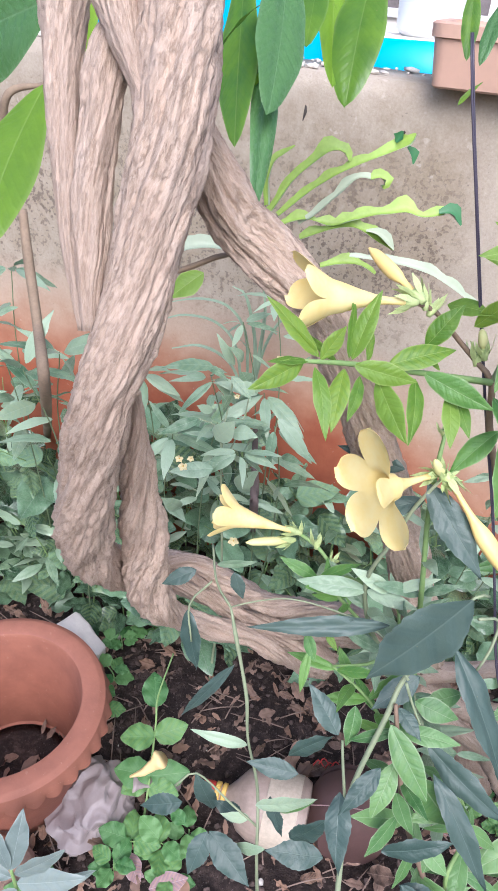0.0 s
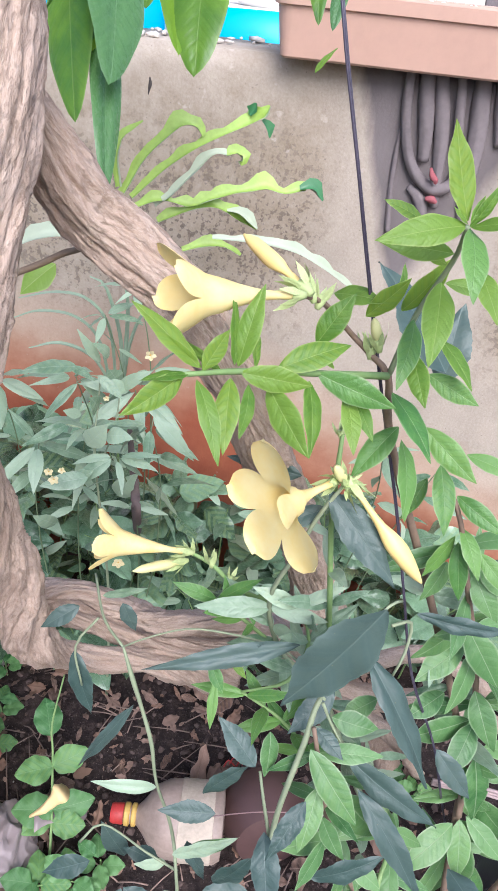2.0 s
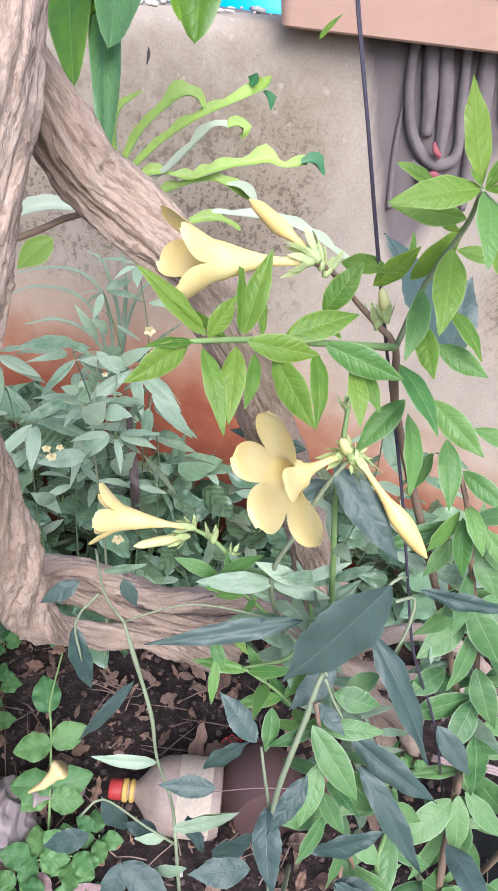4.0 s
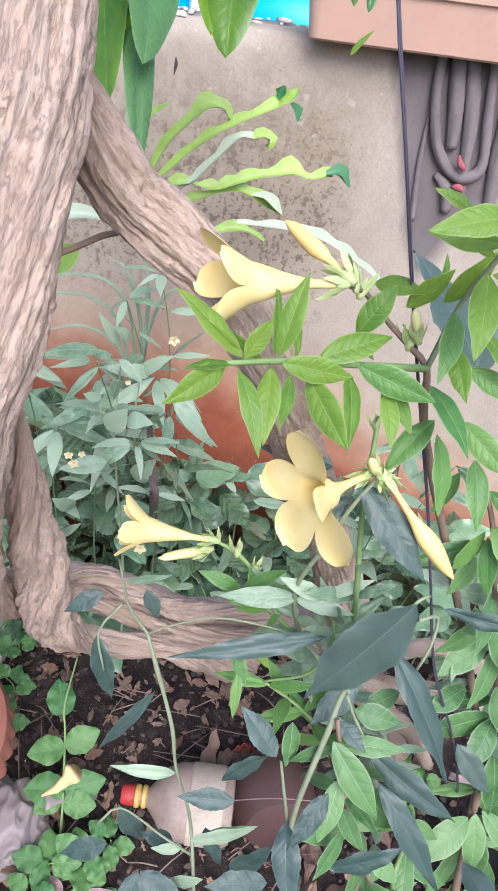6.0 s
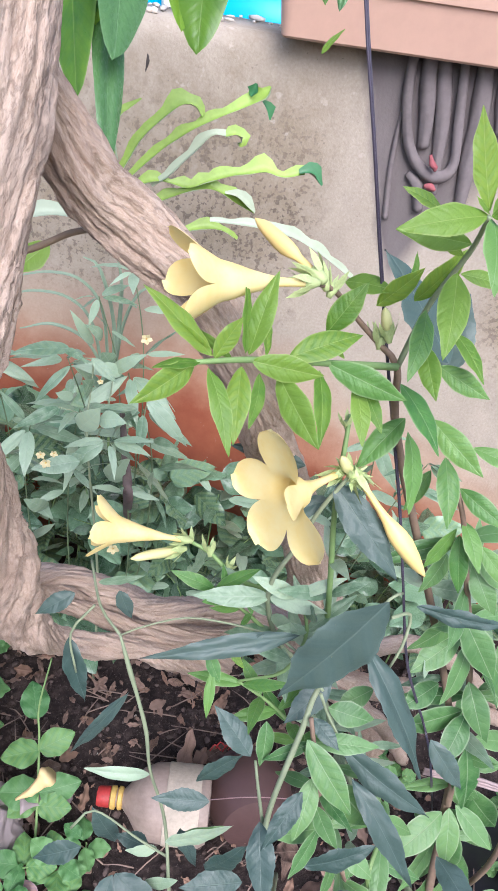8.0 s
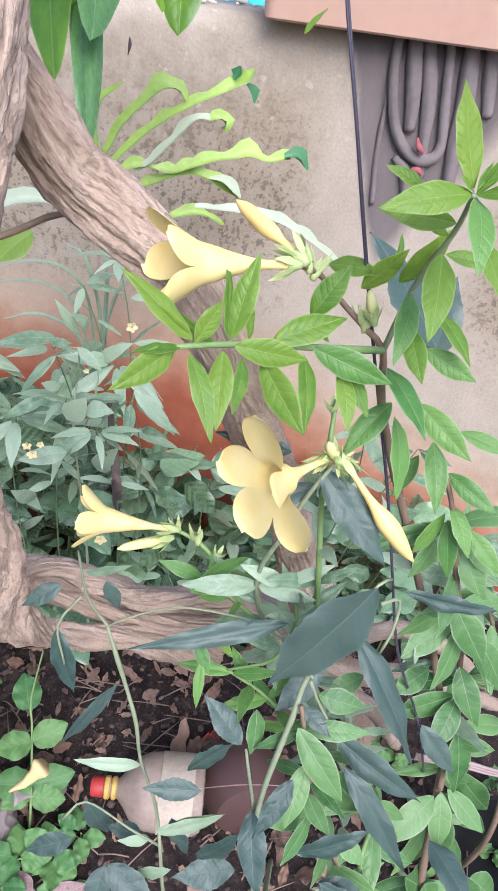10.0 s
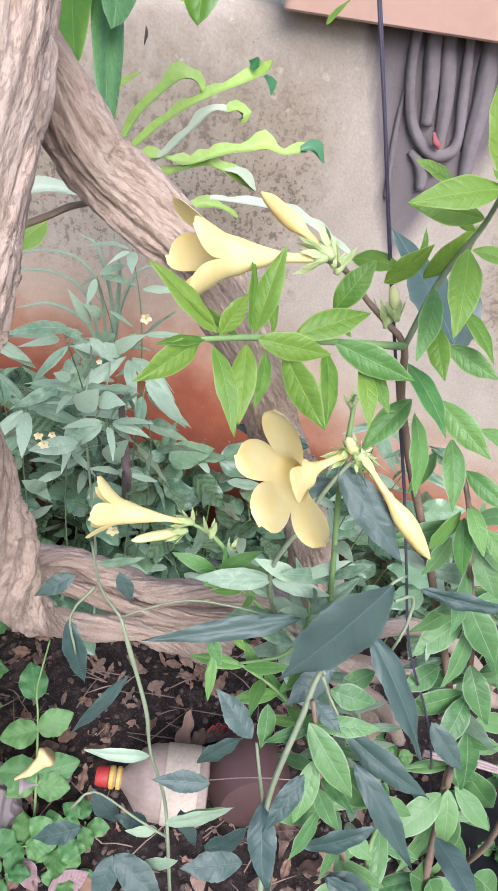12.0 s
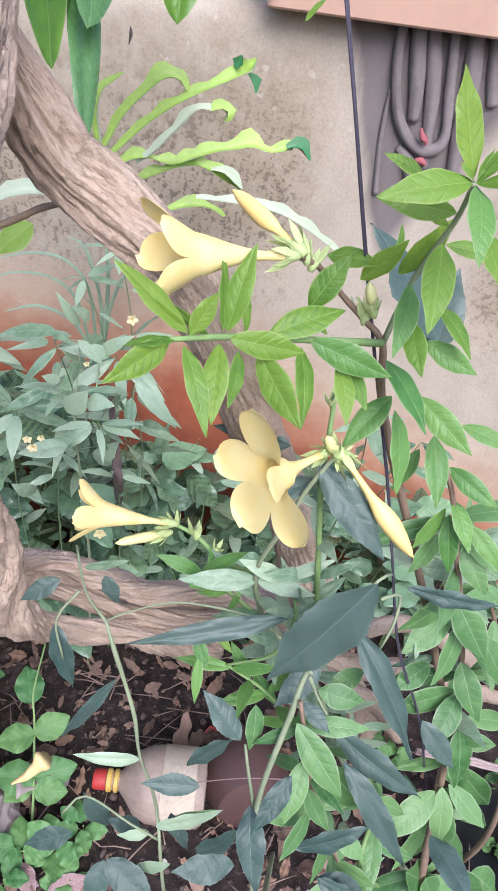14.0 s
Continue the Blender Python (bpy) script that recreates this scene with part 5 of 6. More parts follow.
stalk(climber, [((-0.034, 0.41, 0.663), 0.0008), ((-0.037, 0.414, 0.702), 0.0009), ((-0.02, 0.417, 0.727), 0.001)], STEM_DULL)
stalk(climber, [((0.09, 0.334, 0.655), 0.0011), ((0.092, 0.322, 0.639), 0.0012), ((0.097, 0.312, 0.611), 0.0014)], STEM_DULL)
stalk(climber, [((0.149, 0.332, 0.672), 0.001), ((0.137, 0.339, 0.694), 0.001), ((0.126, 0.337, 0.722), 0.0012)], STEM_DULL)
dark((0.153, 0.338, 0.807), (0.096, 0.338, 0.724), -12, 1.37, 0)
dark((0.110, 0.357, 0.757), (0.008, 0.355, 0.744), 20, 0.45, 1)
dark((0.116, 0.373, 0.871), (0.155, 0.338, 0.825), 10, 0.95, 1)
dark((0.107, 0.401, 0.861), (0.061, 0.417, 0.866), -15, 1.01, 3)
dark((0.119, 0.380, 0.852), (0.083, 0.380, 0.837), 20, 1.08, 0)
dark((0.189, 0.363, 0.774), (0.255, 0.351, 0.764), 25, 0.59, 1)
dark((0.165, 0.369, 0.728), (0.212, 0.320, 0.638), -15, 0.66, 1)
dark((0.159, 0.344, 0.645), (0.224, 0.308, 0.606), 20, 0.84, 1)
dark((0.161, 0.325, 0.637), (0.208, 0.277, 0.562), -15, 0.58, 2)
dark((0.129, 0.296, 0.576), (0.182, 0.296, 0.599), 10, 1.06, 1)
dark((0.143, 0.360, 0.703), (0.108, 0.345, 0.680), 15, 1.35, 0)
dark((0.108, 0.290, 0.691), (0.082, 0.270, 0.663), 20, 1.04, 1)
dark((0.085, 0.290, 0.659), (0.084, 0.250, 0.625), 15, 1.15, 2)
dark((0.147, 0.285, 0.549), (0.190, 0.270, 0.528), -20, 1.45, 1)
dark((0.271, 0.329, 0.488), (0.290, 0.267, 0.480), -20, 1.31, 1)
dark((0.127, 0.340, 0.691), (0.142, 0.320, 0.681), -20, 1.45, 0)
dark((0.232, 0.350, 0.636), (0.262, 0.330, 0.597), 15, 1.09, 1)
dark((0.086, 0.334, 0.661), (0.061, 0.357, 0.690), 15, 1.26, 0)
dark((0.054, 0.350, 0.606), (0.087, 0.350, 0.636), 15, 1.15, 3)
dark((0.061, 0.330, 0.613), (0.019, 0.335, 0.617), 15, 1.20, 3)
dark((0.024, 0.370, 0.472), (-0.005, 0.375, 0.494), 20, 1.45, 2)
dark((-0.004, 0.380, 0.468), (-0.023, 0.390, 0.510), -15, 1.38, 0)
dark((0.088, 0.303, 0.545), (0.040, 0.302, 0.552), 20, 1.45, 0)
dark((-0.031, 0.350, 0.526), (-0.069, 0.354, 0.509), 10, 1.44, 0)
dark((0.004, 0.390, 0.663), (-0.039, 0.400, 0.577), 15, 0.35, 1)
dark((-0.007, 0.330, 0.519), (-0.020, 0.310, 0.484), 15, 1.45, 1)
dark((-0.005, 0.330, 0.520), (0.032, 0.300, 0.493), -15, 1.45, 0)
dark((-0.039, 0.424, 0.686), (-0.027, 0.410, 0.628), 20, 0.90, 1)
dark((-0.034, 0.432, 0.724), (-0.062, 0.428, 0.707), 20, 1.32, 1)
dark((-0.003, 0.430, 0.727), (0.006, 0.425, 0.702), 10, 1.45, 0)
dark((0.053, 0.360, 0.742), (0.085, 0.355, 0.764), 20, 0.85, 1)
dark((0.060, 0.310, 0.557), (0.086, 0.305, 0.600), 10, 1.27, 1)
dark((0.042, 0.330, 0.580), (0.055, 0.320, 0.540), 25, 1.06, 0)
leaf(climber, GREY, (0.030, 0.320, 0.582), (0.077, 0.315, 0.606), 10, 0.97, 0)
leaf(climber, GREY, (0.021, 0.370, 0.586), (-0.029, 0.375, 0.593), 10, 0.73, 1)
leaf(climber, GREY, (-0.018, 0.450, 0.715), (0.016, 0.440, 0.731), 10, 0.67, 0)
leaf(climber, GREY, (0.018, 0.330, 0.499), (0.044, 0.325, 0.510), 15, 1.66, 1)
leaf(climber, GREY, (0.029, 0.350, 0.510), (0.003, 0.350, 0.512), 0, 1.40, 1)
leaf(climber, DARK, (0.238, 0.503, 0.879), (0.184, 0.544, 0.949), 25, 1.5, 0)
leaf(climber, DARK, (0.243, 0.515, 0.862), (0.258, 0.542, 0.92), -20, 1.5, 1)
dark((0.147, 0.283, 0.554), (0.179, 0.268, 0.546), 15, 1.03, 0)
leaf(climber, GREEN, (0.055, 0.372, 0.727), (0.063, 0.358, 0.711), 10, 1.3, 1)
leaf(climber, GREEN, (0.058, 0.364, 0.718), (0.054, 0.345, 0.691), 20, 0.7, 1)
leaf(climber, FRESH, (0.068, 0.368, 0.735), (0.078, 0.358, 0.725), 10, 1.0, 1)


leaf(climber, LOWER, (0.038, 0.331, 0.565), (0.077, 0.325, 0.587), 10, 1.0, 1)
stalk(climber, [((0.038, 0.344, 0.506), 0.0012), ((0.014, 0.354, 0.52), 0.001), ((-0.021, 0.376, 0.529), 0.0009), ((-0.04, 0.371, 0.515), 0.0012)], STEM_DULL)
# ---- plants behind: strap-leaved plant, hanging foliage, the leafy bed ----
def strap(parent, pts, mat, name="leaf", fold=0.9, wavy=0.0, seed=0):
    """A long arching blade along a line of (place, half width)."""
    line = curve_points(pts, 0.008)
    bm = bmesh.new()
    rows = []
    for i, (p, w) in enumerate(line):
        w *= 0.68
        ahead = (line[min(i + 1, len(line) - 1)][0] - line[max(i - 1, 0)][0]).normalized()
        side = ahead.cross(Vector((0, -0.5, 0.9))).normalized()
        up = side.cross(ahead)
        row = []
        for j in (-2, -1, 0, 1, 2):
            q = w * j / 2 * (1 + wavy * 1.3 * math.sin(i * 1.1 + seed + (2 if j > 0 else 0)) + (0.35 * abs(math.sin(i * 0.75 + seed + (1 if j > 0 else 0))) if wavy else 0))
            row.append(bm.verts.new(p + side * q + up * (fold * abs(q) + wavy * 0.3 * w * math.sin(i * 1.3 + j + seed))))
        rows.append(row)
    for a, b in zip(rows, rows[1:]):
        for k in range(4):
            bm.faces.new((a[k], b[k], b[k + 1], a[k + 1])).material_index = int(k == 3 and mat == STRAP)
    ob = part(name, bm, mat, parent)
    ob.data.materials.append(STRAP_PALE)
    return ob


STRAP = plain("strap_leaf", (0.30, 0.44, 0.085), 0.45, 0.4, 30, 0, 0.15)
STRAP_PALE = plain("pale_strap_leaf", (0.40, 0.46, 0.33), 0.4, 0.15, 30, 0, 0.15)
fern = thing("strap_leaved_plant", on_wall(0.0, -0.19, 0.69), "pale green plant with arching lobed strap leaves", "plant")
DEEP = plain("deep_green_leaf", (0.05, 0.19, 0.07), 0.4, 0.2, 30, 0, 0.15)
strap(fern, [((-0.005, 1.020, 0.871), 0.0062), ((-0.008, 1.020, 0.903), 0.0071), ((0.000, 1.020, 0.929), 0.0080), ((0.012, 1.020, 0.939), 0.0079), ((0.027, 1.020, 0.951), 0.0020)], STRAP, seed=1, wavy=0.00)
strap(fern, [((0.002, 1.020, 0.863), 0.0063), ((0.025, 1.020, 0.903), 0.0082), ((0.049, 1.020, 0.928), 0.0091), ((0.066, 1.020, 0.943), 0.0120), ((0.078, 1.020, 0.949), 0.0180), ((0.092, 1.020, 0.948), 0.0121), ((0.102, 1.020, 0.937), 0.0030)], STRAP, seed=2, wavy=0.10)
strap(fern, [((0.013, 1.020, 0.857), 0.0063), ((0.056, 1.020, 0.897), 0.0083), ((0.097, 1.020, 0.925), 0.0092), ((0.137, 1.020, 0.945), 0.0092), ((0.168, 1.020, 0.960), 0.0142), ((0.177, 1.020, 0.967), 0.0162), ((0.184, 1.020, 0.979), 0.0020)], STRAP, seed=3, wavy=0.12)
strap(fern, [((0.043, 1.020, 0.848), 0.0053), ((0.063, 1.020, 0.863), 0.0063), ((0.085, 1.020, 0.886), 0.0073), ((0.108, 1.020, 0.910), 0.0083), ((0.120, 1.020, 0.918), 0.0083), ((0.138, 1.020, 0.916), 0.0062)], STRAP_PALE, seed=4, wavy=0.15)
strap(fern, [((0.133, 1.020, 0.916), 0.0031), ((0.145, 1.020, 0.920), 0.0135), ((0.154, 1.020, 0.915), 0.0115), ((0.153, 1.020, 0.906), 0.0021)], STRAP, seed=14, wavy=0.20)
strap(fern, [((0.018, 1.020, 0.845), 0.0074), ((0.050, 1.020, 0.856), 0.0095), ((0.090, 1.020, 0.850), 0.0086), ((0.118, 1.020, 0.861), 0.0096), ((0.158, 1.020, 0.872), 0.0118), ((0.187, 1.020, 0.877), 0.0151), ((0.214, 1.020, 0.873), 0.0098), ((0.244, 1.020, 0.878), 0.0087)], STRAP, seed=5, wavy=0.35)
strap(fern, [((0.236, 1.020, 0.879), 0.0043), ((0.247, 1.020, 0.881), 0.0152), ((0.256, 1.020, 0.876), 0.0131), ((0.269, 1.020, 0.865), 0.0022)], DEEP, seed=15, wavy=0.20)
strap(fern, [((0.047, 1.020, 0.827), 0.0076), ((0.086, 1.020, 0.844), 0.0097), ((0.115, 1.020, 0.851), 0.0140), ((0.138, 1.020, 0.844), 0.0141), ((0.162, 1.020, 0.831), 0.0099), ((0.182, 1.020, 0.822), 0.0022)], STRAP, seed=6, wavy=0.30)
strap(fern, [((0.139, 1.020, 0.846), 0.0033), ((0.153, 1.020, 0.844), 0.0098), ((0.168, 1.020, 0.834), 0.0099), ((0.182, 1.020, 0.823), 0.0022)], STRAP_PALE, seed=16, wavy=0.30)
strap(fern, [((0.115, 0.970, 0.824), 0.0042), ((0.155, 0.970, 0.822), 0.0074), ((0.193, 0.970, 0.818), 0.0097), ((0.232, 0.970, 0.808), 0.0109), ((0.274, 0.970, 0.786), 0.0089), ((0.319, 0.970, 0.757), 0.0057)], STRAP_PALE, seed=7, wavy=0.10)
strap(fern, [((0.081, 1.020, 0.789), 0.0067), ((0.111, 1.020, 0.797), 0.0100), ((0.138, 1.020, 0.797), 0.0101), ((0.162, 1.020, 0.785), 0.0023)], STRAP, seed=17, wavy=0.30)
strap(fern, [((-0.021, 0.970, 0.809), 0.0051), ((-0.048, 0.970, 0.818), 0.0091), ((-0.081, 0.970, 0.820), 0.0151), ((-0.107, 0.970, 0.815), 0.0141), ((-0.135, 0.970, 0.803), 0.0040)], STRAP_PALE, seed=8, wavy=0.15)
leaf(fern, FRESH, (-0.085, 0.970, 0.783), (-0.130, 0.950, 0.749), 10, 1.9, 0)
strap(fern, [((0.160, 1.020, 0.966), 0.0030), ((0.164, 1.020, 0.973), 0.0080), ((0.166, 1.020, 0.981), 0.0020)], DEEP, seed=18, wavy=0.20)
strap(fern, [((0.175, 1.020, 0.961), 0.0041), ((0.183, 1.020, 0.951), 0.0082), ((0.187, 1.020, 0.941), 0.0021)], DEEP, seed=19, wavy=0.20)

wisp = thing("wispy_plant", (-0.011, 1.100, 0.000), "wispy plant with thin arching grey-green leaves by the wall", "plant")
WISP = plain("wispy_leaf", (0.27, 0.36, 0.25), 0.5, 0.25, 40, 0, 0.15)
stalk(wisp, [((-0.011, 1.12, -0.01), 0.003), ((-0.011, 1.080, 0.514), 0.002)])
strap(wisp, [((-0.011, 1.080, 0.520), 0.0035), ((-0.020, 1.080, 0.637), 0.0039), ((-0.050, 1.080, 0.687), 0.0041), ((-0.096, 1.080, 0.699), 0.0037), ((-0.151, 1.080, 0.689), 0.0015)], WISP)
strap(wisp, [((-0.017, 1.080, 0.509), 0.0035), ((-0.036, 1.080, 0.618), 0.0039), ((-0.071, 1.080, 0.660), 0.0041), ((-0.122, 1.080, 0.669), 0.0034), ((-0.162, 1.080, 0.657), 0.0016)], WISP)
strap(wisp, [((-0.007, 1.080, 0.509), 0.0035), ((-0.004, 1.080, 0.619), 0.0043), ((-0.025, 1.080, 0.707), 0.0041), ((-0.048, 1.080, 0.725), 0.0015)], WISP)
strap(wisp, [((-0.004, 1.080, 0.520), 0.0035), ((0.011, 1.080, 0.619), 0.0040), ((0.036, 1.080, 0.675), 0.0039), ((0.066, 1.080, 0.685), 0.0016)], WISP)
strap(wisp, [((-0.012, 1.080, 0.520), 0.0035), ((-0.045, 1.080, 0.589), 0.0043), ((-0.094, 1.080, 0.616), 0.0045), ((-0.143, 1.080, 0.608), 0.0016)], WISP)
strap(wisp, [((-0.007, 1.080, 0.499), 0.0035), ((0.003, 1.080, 0.600), 0.0050), ((0.007, 1.080, 0.683), 0.0041), ((-0.002, 1.080, 0.742), 0.0015)], WISP)

bough = thing("mango_bough", (-0.024, 0.802, 1.226), "hanging bough of long glossy green leaves", "bough")
stalk(bough, [((-0.136, 0.949, 1.306), 0.006), ((-0.072, 0.889, 1.251), 0.005), ((-0.023, 0.836, 1.206), 0.004), ((0.043, 0.887, 1.211), 0.003), ((0.102, 0.909, 1.208), 0.002), ((0.192, 0.87, 1.184), 0.0015)], TWIG)
stalk(bough, [((-0.136, 0.949, 1.306), 0.006), ((-0.19, 0.813, 1.243), 0.005), ((-0.23, 0.687, 1.178), 0.003), ((-0.241, 0.629, 1.125), 0.002)], TWIG)
bough_top = thing("mango_branch", (-0.136, 0.949, 1.306), "grey branch that carries the hanging leaves", "branch")
stalk(bough_top, [((-0.136, 0.949, 1.306), 0.008), ((-0.098, 0.717, 1.225), 0.009), ((-0.055, 0.423, 1.157), 0.01)], TWIG, "branch")


def hanging(x, y, roll=0.0, wide=1.0, k=0, kind=HANG):
    return leaf(bough, kind, x, y, roll, wide, k)


hanging((-0.042, 0.800, 1.142), (-0.035, 0.660, 1.008), 20, 0.57, 0)
hanging((-0.004, 0.770, 1.153), (-0.009, 0.660, 1.036), -30, 0.89, 1, HANG_DEEP)
hanging((-0.010, 0.760, 1.114), (-0.013, 0.630, 0.964), -20, 0.37, 3, HANG_DEEP)
hanging((0.029, 0.840, 1.148), (0.021, 0.770, 1.082), 10, 0.83, 0)
hanging((-0.018, 0.780, 1.099), (-0.021, 0.700, 1.054), 30, 1.00, 1)
hanging((0.048, 0.930, 1.157), (0.054, 0.830, 1.044), -25, 0.69, 3)
hanging((0.091, 0.930, 1.160), (0.070, 0.820, 1.027), 25, 0.90, 1)
hanging((0.185, 0.860, 1.151), (0.182, 0.810, 1.080), 15, 0.56, 0)
hanging((0.216, 0.840, 1.139), (0.194, 0.800, 1.077), 40, 0.61, 1, HANG_DEEP)
hanging((0.190, 0.760, 1.067), (0.166, 0.735, 1.048), 60, 0.65, 1)
hanging((-0.011, 0.740, 1.121), (-0.056, 0.700, 1.079), 60, 0.40, 2)
hanging((-0.164, 0.575, 1.110), (-0.271, 0.640, 1.064), -15, 1.58, 1, HANG_DEEP)
hanging((-0.168, 0.560, 1.058), (-0.205, 0.490, 0.953), 20, 1.15, 1)
hanging((-0.123, 0.600, 1.057), (-0.124, 0.565, 0.989), 50, 0.68, 0)
hanging((-0.141, 0.600, 1.135), (-0.138, 0.560, 1.071), 15, 0.67, 0)

dry_stem = thing("dry_stem", (-0.567, 1.661, 0), "thin bare grey stem with one withered leaf", "stem")
stalk(dry_stem, [((-0.293, 0.968, 1.005), 0.003), ((-0.327, 0.938, 0.996), 0.005), ((-0.345, 0.952, 0.944), 0.005)], TWIG)
stalk(dry_stem, [((-0.322, 0.933, 0.859), 0.006), ((-0.31, 0.903, 0.794), 0.007), ((-0.296, 0.872, 0.728), 0.007), ((-0.282, 0.836, 0.636), 0.008), ((-0.567, 1.661, 0), 0.009)], TWIG)


def bed_plant(at, tall, count, size, kind, seed, group, label, category="plant", lean=0.1, spread=1.0, mat=STEM, top=0):
    """A leafy herb: stem, leaf pairs that grow smaller upwards, and a spray of leaves at the top."""
    r = random.Random(seed)
    at = Vector(at)
    ob = thing("bed_plant", at, label, category, group)
    bend = Vector((r.uniform(-lean, lean), r.uniform(-lean, lean * 0.3) - 0.04, 0)) * tall * 3
    line = [at + Vector((0, 0, -0.01)), at + bend * 0.15 + Vector((0, 0, tall * 0.4)), at + bend * 0.5 + Vector((0, 0, tall * 0.75)), at + bend + Vector((0, 0, tall))]
    stalk(ob, [(p, 0.0021 - 0.0013 * i / 3) for i, p in enumerate(line)], mat, sides=6)
    pts = curve_points([(p, 0.001) for p in line], 0.01)
    for k in range(count):
        u = 1.0 - 0.75 * ((k + r.random() * 0.5) / count) * min(1.0, 0.45 / tall)
        p = pts[min(len(pts) - 1, int(u * (len(pts) - 1)))][0]
        a = k * 2.4 + r.uniform(-0.5, 0.5)
        d = Vector((math.cos(a), math.sin(a), r.uniform(-0.25, 0.45)))
        s = size * r.uniform(0.65, 1.15)
        b = p + d.normalized() * s * 0.25 * spread
        leaf(ob, kind, b, b + d.normalized() * s, r.uniform(-40, 40), r.uniform(0.85, 1.15), r.randrange(5), "leaf", (r.uniform(-0.8, 0.8), r.uniform(-0.9, 0.2), 0.8))
    for k in range(top):
        a = k * 6.283 / top + r.uniform(-0.3, 0.3)
        d = Vector((math.cos(a), math.sin(a) * 0.7 - 0.2, r.uniform(-0.35, 0.35))).normalized()
        p = line[-1]
        leaf(ob, GREY, p, p + d * size * r.uniform(1.0, 1.5), r.uniform(-20, 20), r.uniform(0.7, 1.0), r.randrange(5), "leaf", (r.uniform(-0.7, 0.7), -0.5, 0.85))
    return ob


BED_LABEL = "leafy green bed plant crowding the soil before the pots"
spots = []
r0 = random.Random(21)
for i in range(1300):
    # a dense belt along the wall's foot, thinner and lower towards the path
    lx = r0.uniform(-1.0, 0.80)
    near = r0.random() ** 1.1
    reach = 0.40 if lx < -0.45 else 0.22 if lx < 0.0 else 0.15
    ly = -0.09 - reach * near
    p = on_wall(lx, ly, 0.0)
    if any((p - q).length < (0.038 if -0.4 < lx < 0.36 else 0.05) for q in spots):
        continue
    spots.append(p)
    tall = r0.uniform(0.26, 0.47) - 0.24 * near
    tall += (0.11 if lx < -0.02 else 0.07) * (1 - near) if -0.5 < lx < 0.15 else 0
    tall = min(tall + (0.06 * (1 - near) if 0.0 < lx < 0.36 else 0), 0.37 if lx > 0.03 else 0.44)
    broad = r0.random() < 0.72
    bed_plant(p, max(0.08, tall), r0.randint(10, 13) if broad else r0.randint(11, 14), r0.uniform(0.06, 0.10) if broad else r0.uniform(0.045, 0.07), OVATE if broad else GREY, 100 + i, "plants of the leafy bed", BED_LABEL)


STEM_DARK = plain("dark_stem", (0.16, 0.22, 0.11), 0.7, 0.3, 60)


def tall_plant(top, size, count, seed, label="tall slender plant with drooping lance leaves", mat=None, side=3):
    """A slim upright stem with a whorl of drooping lance leaves at its head and a few below."""
    r = random.Random(seed)
    top = Vector(top)
    foot = Vector((top.x + r.uniform(-0.03, 0.03), min(top.y + 0.18, 1.2 - 0.3 * top.x), -0.01))
    ob = thing("tall_plant", (foot.x, foot.y, 0), label, "plant", "taller plants of the bed")
    sway = r.choice((-1, 1)) * r.uniform(0.012, 0.03)
    line = [(foot, 0.0014), (foot.lerp(top, 0.45) + Vector((sway, 0, 0)), 0.0012), (foot.lerp(top, 0.8) + Vector((sway * 0.9, 0, 0)), 0.001), (top, 0.0008)]
    stalk(ob, line, mat, sides=6)
    pts = curve_points(line, 0.008)
    for k in range(count + side * 2):
        low = k >= count
        p = pts[-1][0] if not low else pts[int(len(pts) * (1 - 0.10 * (1 + (k - count) // 2)))][0]
        a = k * 2.4 + r.uniform(-0.4, 0.4)
        d = Vector((math.cos(a), math.sin(a) * 0.6 - 0.25, r.uniform(-0.9, 0.6) if not low else r.uniform(-0.6, 0.3))).normalized()
        b = p + d * size * 0.12
        leaf(ob, LANCE, b, b + d * size * r.uniform(0.7, 1.2), r.uniform(-30, 30), r.uniform(0.7, 1.15), r.randrange(5), "leaf", (r.uniform(-0.5, 0.5), r.uniform(-0.6, 0.1), 1.0))
    return ob


for i, (p, size, count) in enumerate((((-0.025, 1.017, 0.693), 0.045, 5), ((0.023, 1.012, 0.736), 0.05, 5), ((-0.066, 0.954, 0.628), 0.072, 6), ((-0.048, 0.875, 0.597), 0.066, 7), ((0.015, 0.901, 0.637), 0.07, 6), ((0.033, 0.844, 0.617), 0.066, 5), ((-0.112, 0.872, 0.572), 0.07, 6), ((-0.011, 0.811, 0.592), 0.06, 6), ((-0.179, 0.991, 0.606), 0.07, 6), ((-0.373, 1.007, 0.753), 0.07, 6), ((-0.274, 0.888, 0.68), 0.075, 6), ((-0.313, 0.846, 0.671), 0.075, 6), ((-0.38, 0.918, 0.708), 0.07, 5), ((0.356, 0.833, 0.577), 0.06, 5), ((0.425, 0.803, 0.56), 0.06, 5))):
    tall_plant(p, size, count, 300 + i, mat=STEM_DARK)

